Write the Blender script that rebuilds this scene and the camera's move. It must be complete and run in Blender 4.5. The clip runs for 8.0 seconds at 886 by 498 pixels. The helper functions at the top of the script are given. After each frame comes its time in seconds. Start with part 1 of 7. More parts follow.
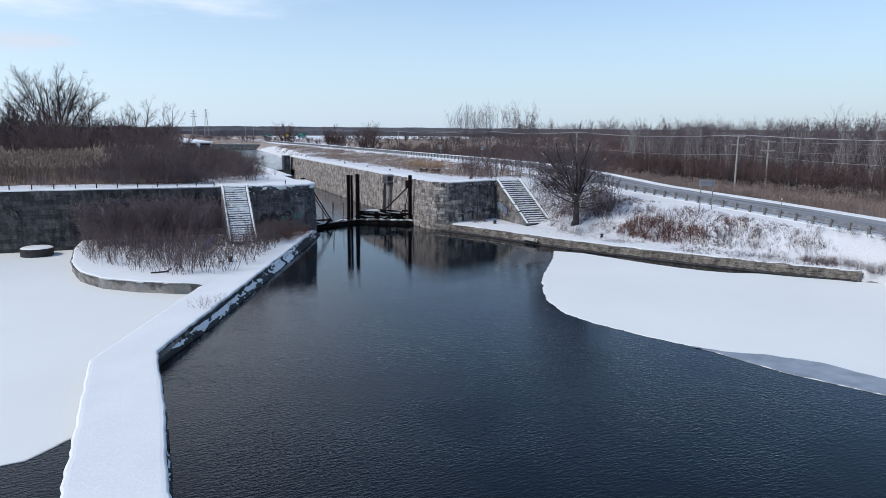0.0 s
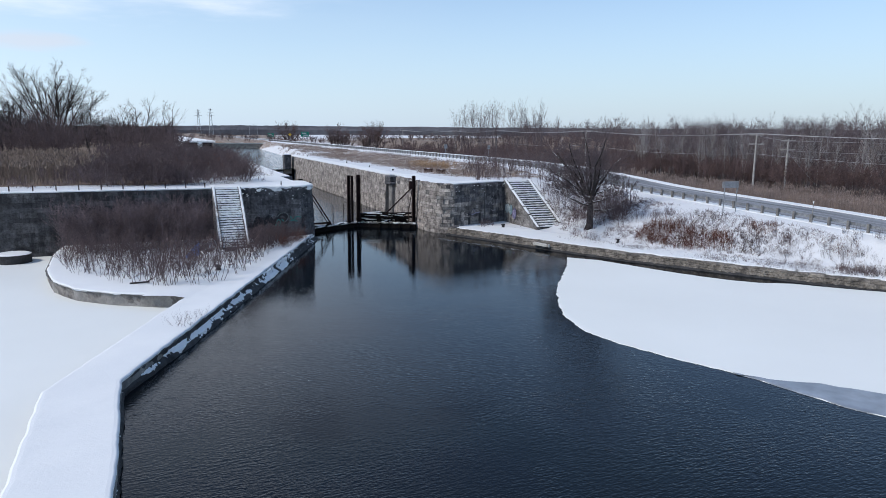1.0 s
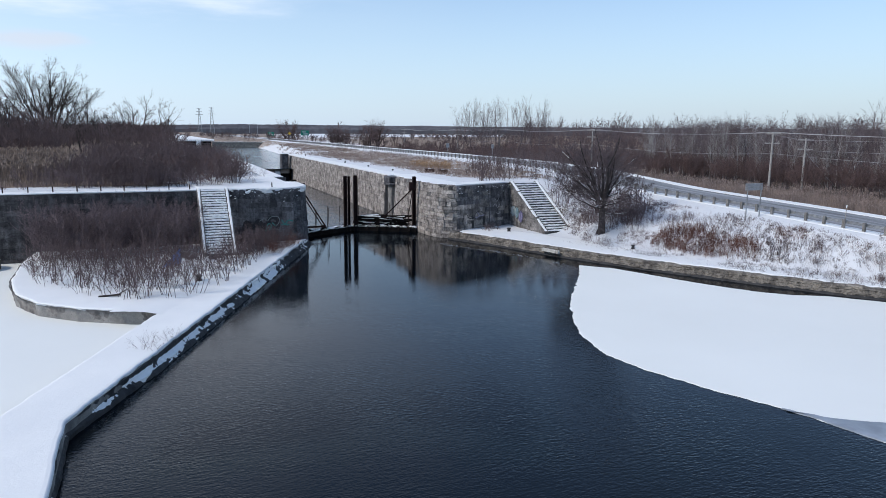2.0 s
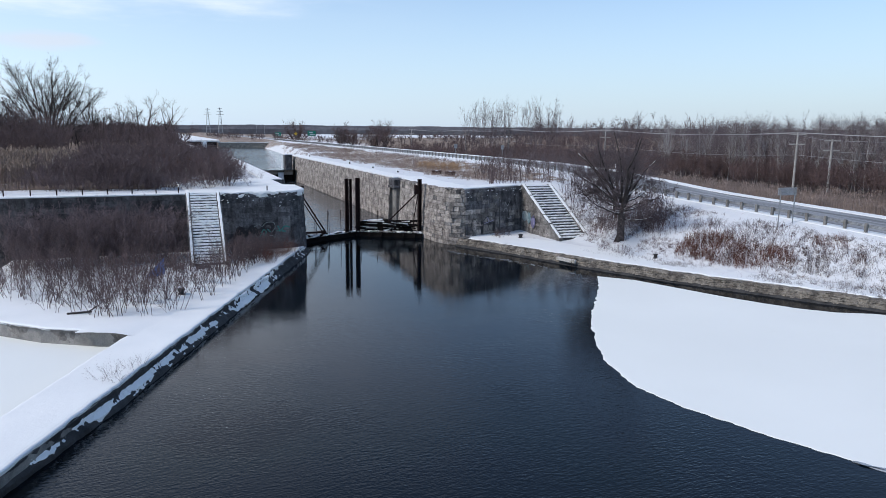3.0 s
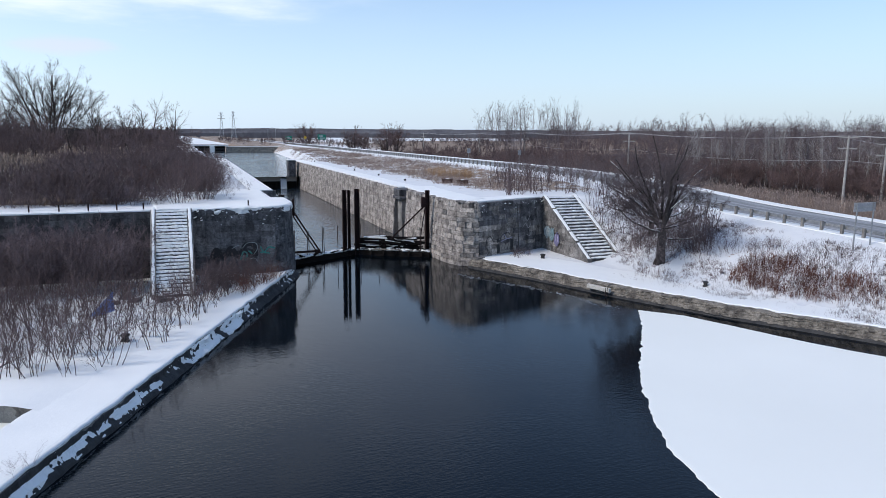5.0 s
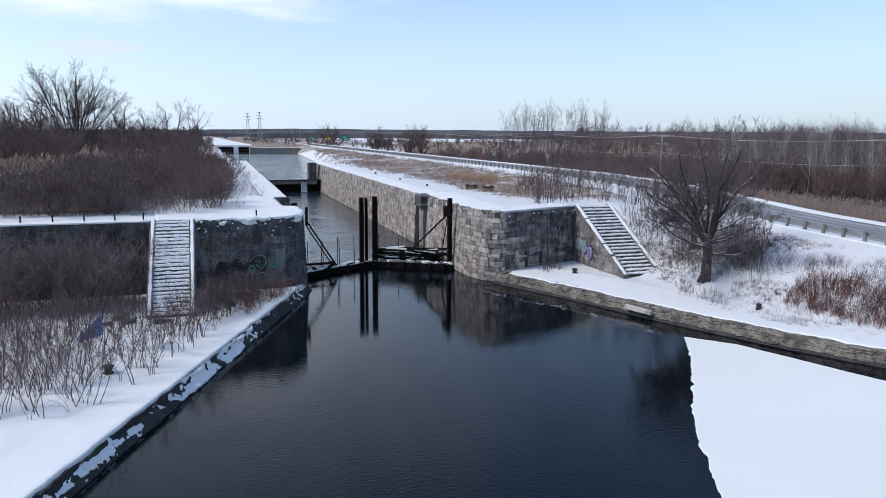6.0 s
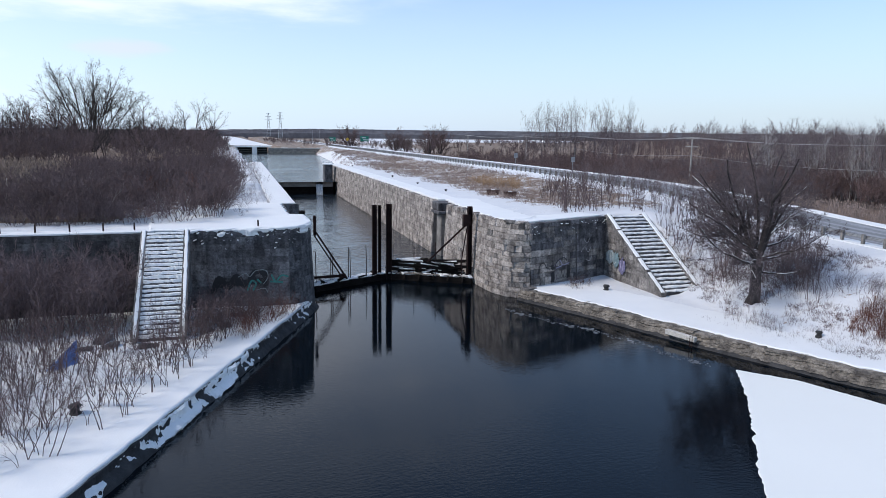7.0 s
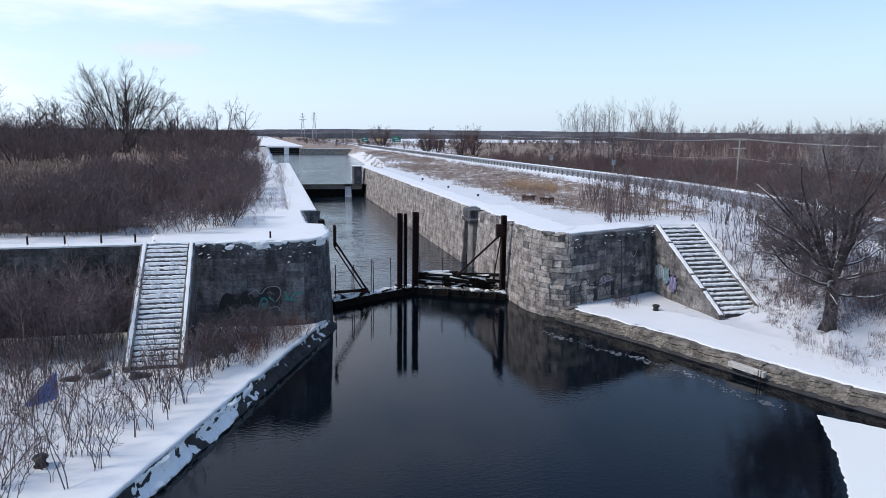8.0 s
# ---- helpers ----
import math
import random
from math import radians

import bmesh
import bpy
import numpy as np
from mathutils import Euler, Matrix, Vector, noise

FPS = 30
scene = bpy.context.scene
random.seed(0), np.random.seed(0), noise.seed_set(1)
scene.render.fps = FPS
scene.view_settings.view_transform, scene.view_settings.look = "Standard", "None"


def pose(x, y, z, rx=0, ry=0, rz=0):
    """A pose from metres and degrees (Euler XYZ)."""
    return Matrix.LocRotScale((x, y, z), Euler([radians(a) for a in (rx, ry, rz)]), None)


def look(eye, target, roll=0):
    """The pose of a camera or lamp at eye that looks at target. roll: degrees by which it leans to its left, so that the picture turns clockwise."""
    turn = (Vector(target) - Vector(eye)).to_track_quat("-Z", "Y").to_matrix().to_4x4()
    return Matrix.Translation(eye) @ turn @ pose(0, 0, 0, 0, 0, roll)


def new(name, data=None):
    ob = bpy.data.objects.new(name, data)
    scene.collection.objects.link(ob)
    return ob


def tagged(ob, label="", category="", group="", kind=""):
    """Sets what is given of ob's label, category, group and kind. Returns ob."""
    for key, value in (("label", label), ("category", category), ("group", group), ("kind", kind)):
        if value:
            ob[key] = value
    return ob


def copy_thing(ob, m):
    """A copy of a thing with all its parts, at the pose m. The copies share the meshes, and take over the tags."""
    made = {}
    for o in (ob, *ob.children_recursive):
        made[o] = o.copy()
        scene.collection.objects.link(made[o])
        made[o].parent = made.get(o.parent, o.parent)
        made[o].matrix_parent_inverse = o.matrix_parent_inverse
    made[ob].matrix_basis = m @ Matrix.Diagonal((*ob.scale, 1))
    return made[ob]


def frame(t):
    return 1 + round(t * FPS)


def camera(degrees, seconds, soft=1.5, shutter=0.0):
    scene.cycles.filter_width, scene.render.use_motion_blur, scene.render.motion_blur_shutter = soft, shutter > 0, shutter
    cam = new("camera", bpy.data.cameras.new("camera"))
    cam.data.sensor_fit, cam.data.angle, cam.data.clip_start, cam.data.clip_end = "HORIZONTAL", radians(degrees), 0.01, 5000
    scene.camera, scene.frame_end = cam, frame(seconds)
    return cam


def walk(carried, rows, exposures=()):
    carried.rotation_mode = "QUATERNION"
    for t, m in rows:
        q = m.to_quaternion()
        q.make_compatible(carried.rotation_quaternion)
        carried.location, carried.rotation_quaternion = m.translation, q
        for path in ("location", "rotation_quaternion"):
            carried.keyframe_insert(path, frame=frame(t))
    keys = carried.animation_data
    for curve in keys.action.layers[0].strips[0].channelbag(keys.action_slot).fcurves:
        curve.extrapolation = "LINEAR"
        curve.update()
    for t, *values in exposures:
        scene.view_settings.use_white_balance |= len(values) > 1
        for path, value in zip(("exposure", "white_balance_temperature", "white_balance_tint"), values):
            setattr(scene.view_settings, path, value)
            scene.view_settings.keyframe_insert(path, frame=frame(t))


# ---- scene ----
cam = camera(66.0, 8.0, 0.6)
PATH = [
    (0, (-25.94, -89.97, 12.816), (-25.178, -88.15, 12.482), 0.5),
    (0.5, (-25.043, -87.61, 12.768), (-24.291, -85.788, 12.432), 0.5),
    (1, (-24.098, -85.318, 12.702), (-23.349, -83.494, 12.366), 0.5),
    (1.5, (-23.154, -82.935, 12.64), (-22.403, -81.112, 12.302), 0.5),
    (3, (-20.213, -75.863, 12.505), (-19.49, -74.029, 12.168), 0.6),
    (3.5, (-19.231, -73.629, 12.486), (-18.51, -71.794, 12.152), 0.5),
    (4, (-18.299, -71.225, 12.586), (-17.577, -69.39, 12.252), 0.5),
    (4.5, (-17.319, -68.983, 12.609), (-16.603, -67.145, 12.278), 0.4),
    (4.7, (-16.888, -68.023, 12.625), (-16.182, -66.181, 12.295), 0.4),
    (6, (-14.51, -61.986, 13.024), (-13.89, -60.113, 12.696), 0.5),
    (6.5, (-13.688, -59.513, 13.132), (-13.094, -57.632, 12.804), 0.6),
    (7, (-12.927, -57.115, 13.237), (-12.36, -55.225, 12.91), 0.7),
    (7.5, (-12.103, -54.652, 13.29), (-11.571, -52.751, 12.965), 0.6),
    (8, (-11.383, -52.167, 13.434), (-10.907, -50.253, 13.106), 0.7),
]
walk(cam, [(t, look(eye, target, roll)) for t, eye, target, roll in PATH], [(0.0, 0.04, 6300, 10.2), (4.0, 0.12, 6300, 11), (8.0, 0.21, 6300, 12)])

# World frame: x across the lock to the right bank, y up the canal along the lock's axis, z = 0 the lower pool's water.

# ---- light ----
world = bpy.data.worlds.new("winter_sky")
scene.world = world
world.use_nodes = True
wn, wl = world.node_tree.nodes, world.node_tree.links
wn.clear()
SUN_EL, SUN_AZ = radians(44), radians(-93)      # azimuth from +y, clockwise seen from above
sky = wn.new("ShaderNodeTexSky")
sky.sky_type = "NISHITA"
sky.sun_disc = False
sky.sun_elevation, sky.sun_rotation = SUN_EL, SUN_AZ
sky.altitude, sky.air_density, sky.dust_density, sky.ozone_density = 50, 1.0, 0.0, 2.2
# thin high cloud, the same all round the sky
wtc = wn.new("ShaderNodeTexCoord")
wmap = wn.new("ShaderNodeMapping")
wmap.inputs["Scale"].default_value = (1.0, 1.0, 5.0)
wnoise = wn.new("ShaderNodeTexNoise")
wnoise.inputs["Scale"].default_value, wnoise.inputs["Detail"].default_value = 2.3, 6.0
wramp = wn.new("ShaderNodeValToRGB")
wramp.color_ramp.elements[0].position, wramp.color_ramp.elements[0].color = 0.47, (0.03, 0.03, 0.03, 1)
wramp.color_ramp.elements[1].position, wramp.color_ramp.elements[1].color = 0.70, (0.12, 0.12, 0.12, 1)
wmix = wn.new("ShaderNodeMix")
wmix.data_type = "RGBA"
wmix.inputs[7].default_value = (5.2, 5.8, 6.3, 1)
wbg = wn.new("ShaderNodeBackground")
wbg.inputs["Strength"].default_value = 0.15
wout = wn.new("ShaderNodeOutputWorld")
wl.new(wtc.outputs["Generated"], wmap.inputs["Vector"])
wl.new(wmap.outputs[0], wnoise.inputs["Vector"])
wl.new(wnoise.outputs["Fac"], wramp.inputs["Fac"])
wl.new(wramp.outputs["Color"], wmix.inputs[0])
wl.new(sky.outputs["Color"], wmix.inputs[6])
# pale winter haze, thickest at the horizon
wsep = wn.new("ShaderNodeSeparateXYZ")
whz = wn.new("ShaderNodeMapRange")
whz.inputs["From Min"].default_value, whz.inputs["From Max"].default_value = 0.0, 0.24
whz.inputs["To Min"].default_value, whz.inputs["To Max"].default_value = 0.92, 0.0
wmix2 = wn.new("ShaderNodeMix")
wmix2.data_type = "RGBA"
wmix2.inputs[7].default_value = (4.0, 4.75, 5.4, 1)
wl.new(wtc.outputs["Generated"], wsep.inputs[0])
wl.new(wsep.outputs["Z"], whz.inputs["Value"])
wl.new(whz.outputs[0], wmix2.inputs[0])
wl.new(wmix.outputs[2], wmix2.inputs[6])
# the haze is brighter towards the sun
wdot = wn.new("ShaderNodeVectorMath")
wdot.operation = "DOT_PRODUCT"
wl.new(wtc.outputs["Generated"], wdot.inputs[0])
wdot.inputs[1].default_value = (math.sin(SUN_AZ) * math.cos(SUN_EL), math.cos(SUN_AZ) * math.cos(SUN_EL), math.sin(SUN_EL))
wph = wn.new("ShaderNodeMapRange")
for key, v in (("From Min", -0.8), ("From Max", 0.8), ("To Min", 0.60), ("To Max", 1.3)):
    wph.inputs[key].default_value = v
wl.new(wdot.outputs["Value"], wph.inputs["Value"])
whc = wn.new("ShaderNodeMix")
whc.data_type, whc.blend_type = "RGBA", "MULTIPLY"
whc.inputs[0].default_value = 1.0
whc.inputs[6].default_value = (4.1, 5.15, 6.35, 1)
wl.new(wph.outputs[0], whc.inputs[7])
wl.new(whc.outputs[2], wmix2.inputs[7])


def world_math(op, a, b):
    m = wn.new("ShaderNodeMath")
    m.operation = op
    for sock, v in zip(m.inputs, (a, b)):
        if isinstance(v, (int, float)):
            sock.default_value = v
        else:
            wl.new(v, sock)
    return m.outputs[0]


# a long white cloud bank low in the sky up the canal
wu = world_math("DIVIDE", wsep.outputs["X"], wsep.outputs["Y"])
wa = world_math("POWER", world_math("DIVIDE", world_math("ADD", wu, 0.12), 0.75), 2)
wb = world_math("POWER", world_math("DIVIDE", world_math("ADD", wsep.outputs["Z"], -0.37), 0.22), 2)
wfine = wn.new("ShaderNodeTexNoise")
wfine.inputs["Scale"].default_value, wfine.inputs["Detail"].default_value = 7.0, 7.0
wl.new(wmap.outputs[0], wfine.inputs["Vector"])
we = world_math("SUBTRACT", world_math("MULTIPLY", wfine.outputs["Fac"], 2.0), world_math("ADD", world_math("ADD", wa, wb), 0.15))
wcl = wn.new("ShaderNodeMapRange")
wcl.inputs["From Min"].default_value, wcl.inputs["From Max"].default_value = 0.0, 1.3
wcl.inputs["To Min"].default_value, wcl.inputs["To Max"].default_value = 0.0, 0.55
wl.new(we, wcl.inputs["Value"])
wmix3 = wn.new("ShaderNodeMix")
wmix3.data_type = "RGBA"
wmix3.inputs[7].default_value = (6.9, 7.1, 7.4, 1)
wl.new(wcl.outputs[0], wmix3.inputs[0])
wl.new(wmix2.outputs[2], wmix3.inputs[6])
# its ragged lower edge, rising towards the canal's other side, a grey puff under it and streaks over the left woods
wcv = wn.new("ShaderNodeCombineXYZ")
wl.new(world_math("MULTIPLY", wu, 7.0), wcv.inputs[0])
wl.new(world_math("MULTIPLY", wsep.outputs["Z"], 36.0), wcv.inputs[1])
wrag = wn.new("ShaderNodeTexNoise")
wrag.inputs["Scale"].default_value, wrag.inputs["Detail"].default_value, wrag.inputs["Roughness"].default_value = 1.0, 6.0, 0.55
wl.new(wcv.outputs[0], wrag.inputs["Vector"])


def world_step(v, a, b, to=1.0):
    m = wn.new("ShaderNodeMapRange")
    m.interpolation_type = "SMOOTHSTEP"
    for key, s in (("From Min", a), ("From Max", b), ("To Min", 0.0), ("To Max", to)):
        m.inputs[key].default_value = s
    wl.new(v, m.inputs["Value"])
    return m.outputs[0]


wahead = world_step(wsep.outputs["Y"], 0.1, 0.4)
wedge = world_math("ADD", world_math("MULTIPLY", world_math("ADD", wu, 0.13), 0.085), 0.134)
wover = world_math("ADD", world_math("SUBTRACT", wsep.outputs["Z"], wedge), world_math("MULTIPLY", world_math("ADD", wrag.outputs["Fac"], -0.5), 0.075))
wtop = world_math("MULTIPLY", world_step(wover, -0.012, 0.04), world_math("ADD", world_math("MULTIPLY", wrag.outputs["Fac"], 0.8), 0.2))
wtop = world_math("MULTIPLY", wtop, world_math("MULTIPLY", world_step(wu, 0.34, 0.06), world_step(wsep.outputs["Z"], 0.42, 0.30)))
wlow = world_math("ADD", world_math("SUBTRACT", -0.27, wu), world_math("MULTIPLY", world_math("ADD", wrag.outputs["Fac"], -0.5), 0.22))
wstreak = world_math("MULTIPLY", world_step(wlow, -0.04, 0.16, 0.6), world_step(wsep.outputs["Z"], 0.118, 0.085))
wstreak = world_math("MAXIMUM", wstreak, world_math("MULTIPLY", world_step(wu, 0.1, -0.35, 0.10), world_step(wsep.outputs["Z"], 0.3, 0.16)))
wpuff = world_math("ADD", world_math("POWER", world_math("DIVIDE", world_math("ADD", wu, 0.14), 0.07), 2), world_math("POWER", world_math("DIVIDE", world_math("ADD", wsep.outputs["Z"], -0.107), 0.016), 2))
wpuff = world_step(world_math("SUBTRACT", world_math("MULTIPLY", wrag.outputs["Fac"], 2.2), wpuff), 0.1, 1.2, 0.5)
wmix4 = wn.new("ShaderNodeMix")
wmix4.data_type = "RGBA"
wmix4.inputs[7].default_value = (6.5, 6.8, 7.3, 1)
wl.new(world_math("MULTIPLY", world_math("MAXIMUM", wtop, wstreak), wahead), wmix4.inputs[0])
wl.new(wmix3.outputs[2], wmix4.inputs[6])
wmix5 = wn.new("ShaderNodeMix")
wmix5.data_type = "RGBA"
wmix5.inputs[7].default_value = (5.0, 4.9, 5.3, 1)
wl.new(world_math("MULTIPLY", wpuff, wahead), wmix5.inputs[0])
wl.new(wmix4.outputs[2], wmix5.inputs[6])
wl.new(wmix5.outputs[2], wbg.inputs["Color"])
wl.new(wbg.outputs[0], wout.inputs["Surface"])

sun = new("sun", bpy.data.lights.new("sun", "SUN"))
sun.data.energy, sun.data.angle, sun.data.color = 2.3, radians(14), (1.0, 0.92, 0.82)
sun_dir = Vector((math.sin(SUN_AZ) * math.cos(SUN_EL), math.cos(SUN_AZ) * math.cos(SUN_EL), math.sin(SUN_EL)))
sun.matrix_world = look(sun_dir * 300, (0, 0, 0))


# ---- materials ----
def material(name):
    m = bpy.data.materials.new(name)
    m.use_nodes = True
    nt = m.node_tree
    return m, nt.nodes, nt.links, nt.nodes["Principled BSDF"]


def noise_node(n, l, scale, detail=5.0, rough=0.55, coord=None, stretch=None):
    tc = n.new("ShaderNodeNewGeometry") if coord is None else None
    src = tc.outputs["Position"] if tc else coord
    if stretch:
        mp = n.new("ShaderNodeMapping")
        mp.inputs["Scale"].default_value = stretch
        l.new(src, mp.inputs["Vector"])
        src = mp.outputs[0]
    t = n.new("ShaderNodeTexNoise")
    t.inputs["Scale"].default_value, t.inputs["Detail"].default_value, t.inputs["Roughness"].default_value = scale, detail, rough
    l.new(src, t.inputs["Vector"])
    return t.outputs["Fac"]


def ramp_node(n, l, fac, stops):
    r = n.new("ShaderNodeValToRGB")
    e = r.color_ramp.elements
    while len(e) < len(stops):
        e.new(0.5)
    for el, (pos, col) in zip(e, stops):
        el.position = pos
        el.color = (*col, 1) if len(col) == 3 else col
    l.new(fac, r.inputs["Fac"])
    return r.outputs["Color"]


def mix_node(n, l, fac, a, b, mode="MIX"):
    m = n.new("ShaderNodeMix")
    m.data_type, m.blend_type = "RGBA", mode
    for sock, v in ((m.inputs[0], fac), (m.inputs[6], a), (m.inputs[7], b)):
        if isinstance(v, (int, float)):
            sock.default_value = v
        elif isinstance(v, tuple):
            sock.default_value = (*v, 1)
        else:
            l.new(v, sock)
    return m.outputs[2]


def bump_node(n, l, height, strength, dist, bsdf):
    b = n.new("ShaderNodeBump")
    b.inputs["Strength"].default_value, b.inputs["Distance"].default_value = strength, dist
    l.new(height, b.inputs["Height"])
    l.new(b.outputs[0], bsdf.inputs["Normal"])


def mottled(name, dark, light, scale=3.0, fine=30.0, rough=0.85, bump=0.4, dist=0.02, vary=0.0, stretch=None, metal=0.0, island=0.0, spec=0.5):
    """Two scales of tone between dark and light, with a fine relief; vary: tone from piece to piece."""
    m, n, l, b = material(name)
    big = noise_node(n, l, scale, stretch=stretch)
    small = noise_node(n, l, fine)
    col = ramp_node(n, l, big, [(0.3, dark), (0.7, light)])
    grain = ramp_node(n, l, small, [(0.3, (0.72, 0.72, 0.72)), (0.7, (1.15, 1.15, 1.15))])
    col = mix_node(n, l, 1.0, col, grain, "MULTIPLY")
    if vary:
        oi = n.new("ShaderNodeObjectInfo")
        v = ramp_node(n, l, oi.outputs["Random"], [(0.0, (1 - vary,) * 3), (1.0, (1 + vary,) * 3)])
        col = mix_node(n, l, 1.0, col, v, "MULTIPLY")
    if island:
        g = n.new("ShaderNodeNewGeometry")
        v = ramp_node(n, l, g.outputs["Random Per Island"], [(0.0, (1 - island,) * 3), (1.0, (1 + island,) * 3)])
        col = mix_node(n, l, 1.0, col, v, "MULTIPLY")
    l.new(col, b.inputs["Base Color"])
    b.inputs["Roughness"].default_value, b.inputs["Metallic"].default_value = rough, metal
    b.inputs["Specular IOR Level"].default_value = spec
    bump_node(n, l, small, bump, dist, b)
    return m


def snow_material(name="snow"):
    m, n, l, b = material(name)
    big = noise_node(n, l, 0.35)
    col = ramp_node(n, l, big, [(0.3, (0.82, 0.832, 0.825)), (0.7, (0.885, 0.89, 0.872))])
    l.new(col, b.inputs["Base Color"])
    b.inputs["Roughness"].default_value = 0.7
    bump_node(n, l, noise_node(n, l, 5.0, 8, 0.7), 0.35, 0.05, b)
    return m


def plain_snow(name, scale, dist):
    """Wind-smoothed snow with faint large tone changes."""
    m, n, l, b = material(name)
    col = ramp_node(n, l, noise_node(n, l, scale, 4, 0.5), [(0.3, (0.835, 0.845, 0.80)), (0.7, (0.885, 0.895, 0.848))])
    l.new(col, b.inputs["Base Color"])
    b.inputs["Roughness"].default_value = 0.65
    bump_node(n, l, noise_node(n, l, 0.8, 4, 0.5), 0.1, dist, b)
    return m


def stone_material(name, dark, mid, light, streak):
    """Weathered limestone: tone by block, stains at metre scale, run marks down the face, grain."""
    m, n, l, b = material(name)
    oi = n.new("ShaderNodeObjectInfo")
    isl = n.new("ShaderNodeNewGeometry")
    rnd = n.new("ShaderNodeMath")
    rnd.operation = "ADD"
    l.new(oi.outputs["Random"], rnd.inputs[0])
    l.new(isl.outputs["Random Per Island"], rnd.inputs[1])
    fr = n.new("ShaderNodeMath")
    fr.operation = "FRACT"
    l.new(rnd.outputs[0], fr.inputs[0])
    base = ramp_node(n, l, fr.outputs[0], [(0.0, dark), (0.45, mid), (1.0, light)])
    stain = ramp_node(n, l, noise_node(n, l, 1.0, 8, 0.65, stretch=(1.2, 1.2, 0.9)), [(0.37, (0.36, 0.35, 0.35)), (0.58, (1.12, 1.12, 1.1))])
    col = mix_node(n, l, 0.95, base, stain, "MULTIPLY")
    run = ramp_node(n, l, noise_node(n, l, 1.0, 4, 0.6, stretch=(2.2, 2.2, 0.22)), [(0.42, (1, 1, 1)), (0.66, (0.35, 0.34, 0.34))])
    col = mix_node(n, l, streak, col, run, "MULTIPLY")
    small = noise_node(n, l, 14.0, 8, 0.7)
    grain = ramp_node(n, l, small, [(0.32, (0.5, 0.5, 0.5)), (0.66, (1.25, 1.25, 1.25))])
    col = mix_node(n, l, 0.9, col, grain, "MULTIPLY")
    pits = noise_node(n, l, 4.5, 6, 0.7, stretch=(1.0, 1.0, 1.5))
    pitted = ramp_node(n, l, pits, [(0.36, (0.34, 0.33, 0.33)), (0.5, (0.95, 0.95, 0.95)), (0.68, (1.18, 1.17, 1.15))])
    col = mix_node(n, l, 0.8, col, pitted, "MULTIPLY")
    l.new(col, b.inputs["Base Color"])
    b.inputs["Roughness"].default_value = 0.9
    bump_node(n, l, mix_node(n, l, 0.5, small, pits), 0.8, 0.05, b)
    return m


def water_material(name, deep, dist, rough=0.02, waves=(2.7, 6.6, 1.0), stretch_of_calm=None):
    """Dark water with short wind ripples in drifting patches. stretch_of_calm: (y, amount) stops along the canal."""
    m, n, l, b = material(name)
    b.inputs["Base Color"].default_value = (*deep, 1)
    b.inputs["IOR"].default_value, b.inputs["Roughness"].default_value, b.inputs["Specular IOR Level"].default_value = 1.33, rough, 0.45
    a = noise_node(n, l, 1.0, 1.5, 0.5, stretch=waves)
    f = noise_node(n, l, 2.3, 1.0, 0.5, stretch=waves)
    a = mix_node(n, l, 0.3, a, f)
    c = noise_node(n, l, 0.10, 4, 0.6)
    amt = ramp_node(n, l, c, [(0.36, (0.3, 0.3, 0.3)), (0.64, (1, 1, 1))])
    if stretch_of_calm:
        g = n.new("ShaderNodeNewGeometry")
        sp = n.new("ShaderNodeSeparateXYZ")
        mr = n.new("ShaderNodeMapRange")
        l.new(g.outputs["Position"], sp.inputs[0])
        l.new(sp.outputs["Y"], mr.inputs["Value"])
        lo, hi = stretch_of_calm[0][0], stretch_of_calm[-1][0]
        mr.inputs["From Min"].default_value, mr.inputs["From Max"].default_value = lo, hi
        calm = ramp_node(n, l, mr.outputs[0], [((y - lo) / (hi - lo), (v, v, v)) for y, v in stretch_of_calm])
        amt = mix_node(n, l, 1.0, amt, calm, "MULTIPLY")
    h = mix_node(n, l, 1.0, a, amt, "MULTIPLY")
    bump_node(n, l, h, 1.0, dist, b)
    return m


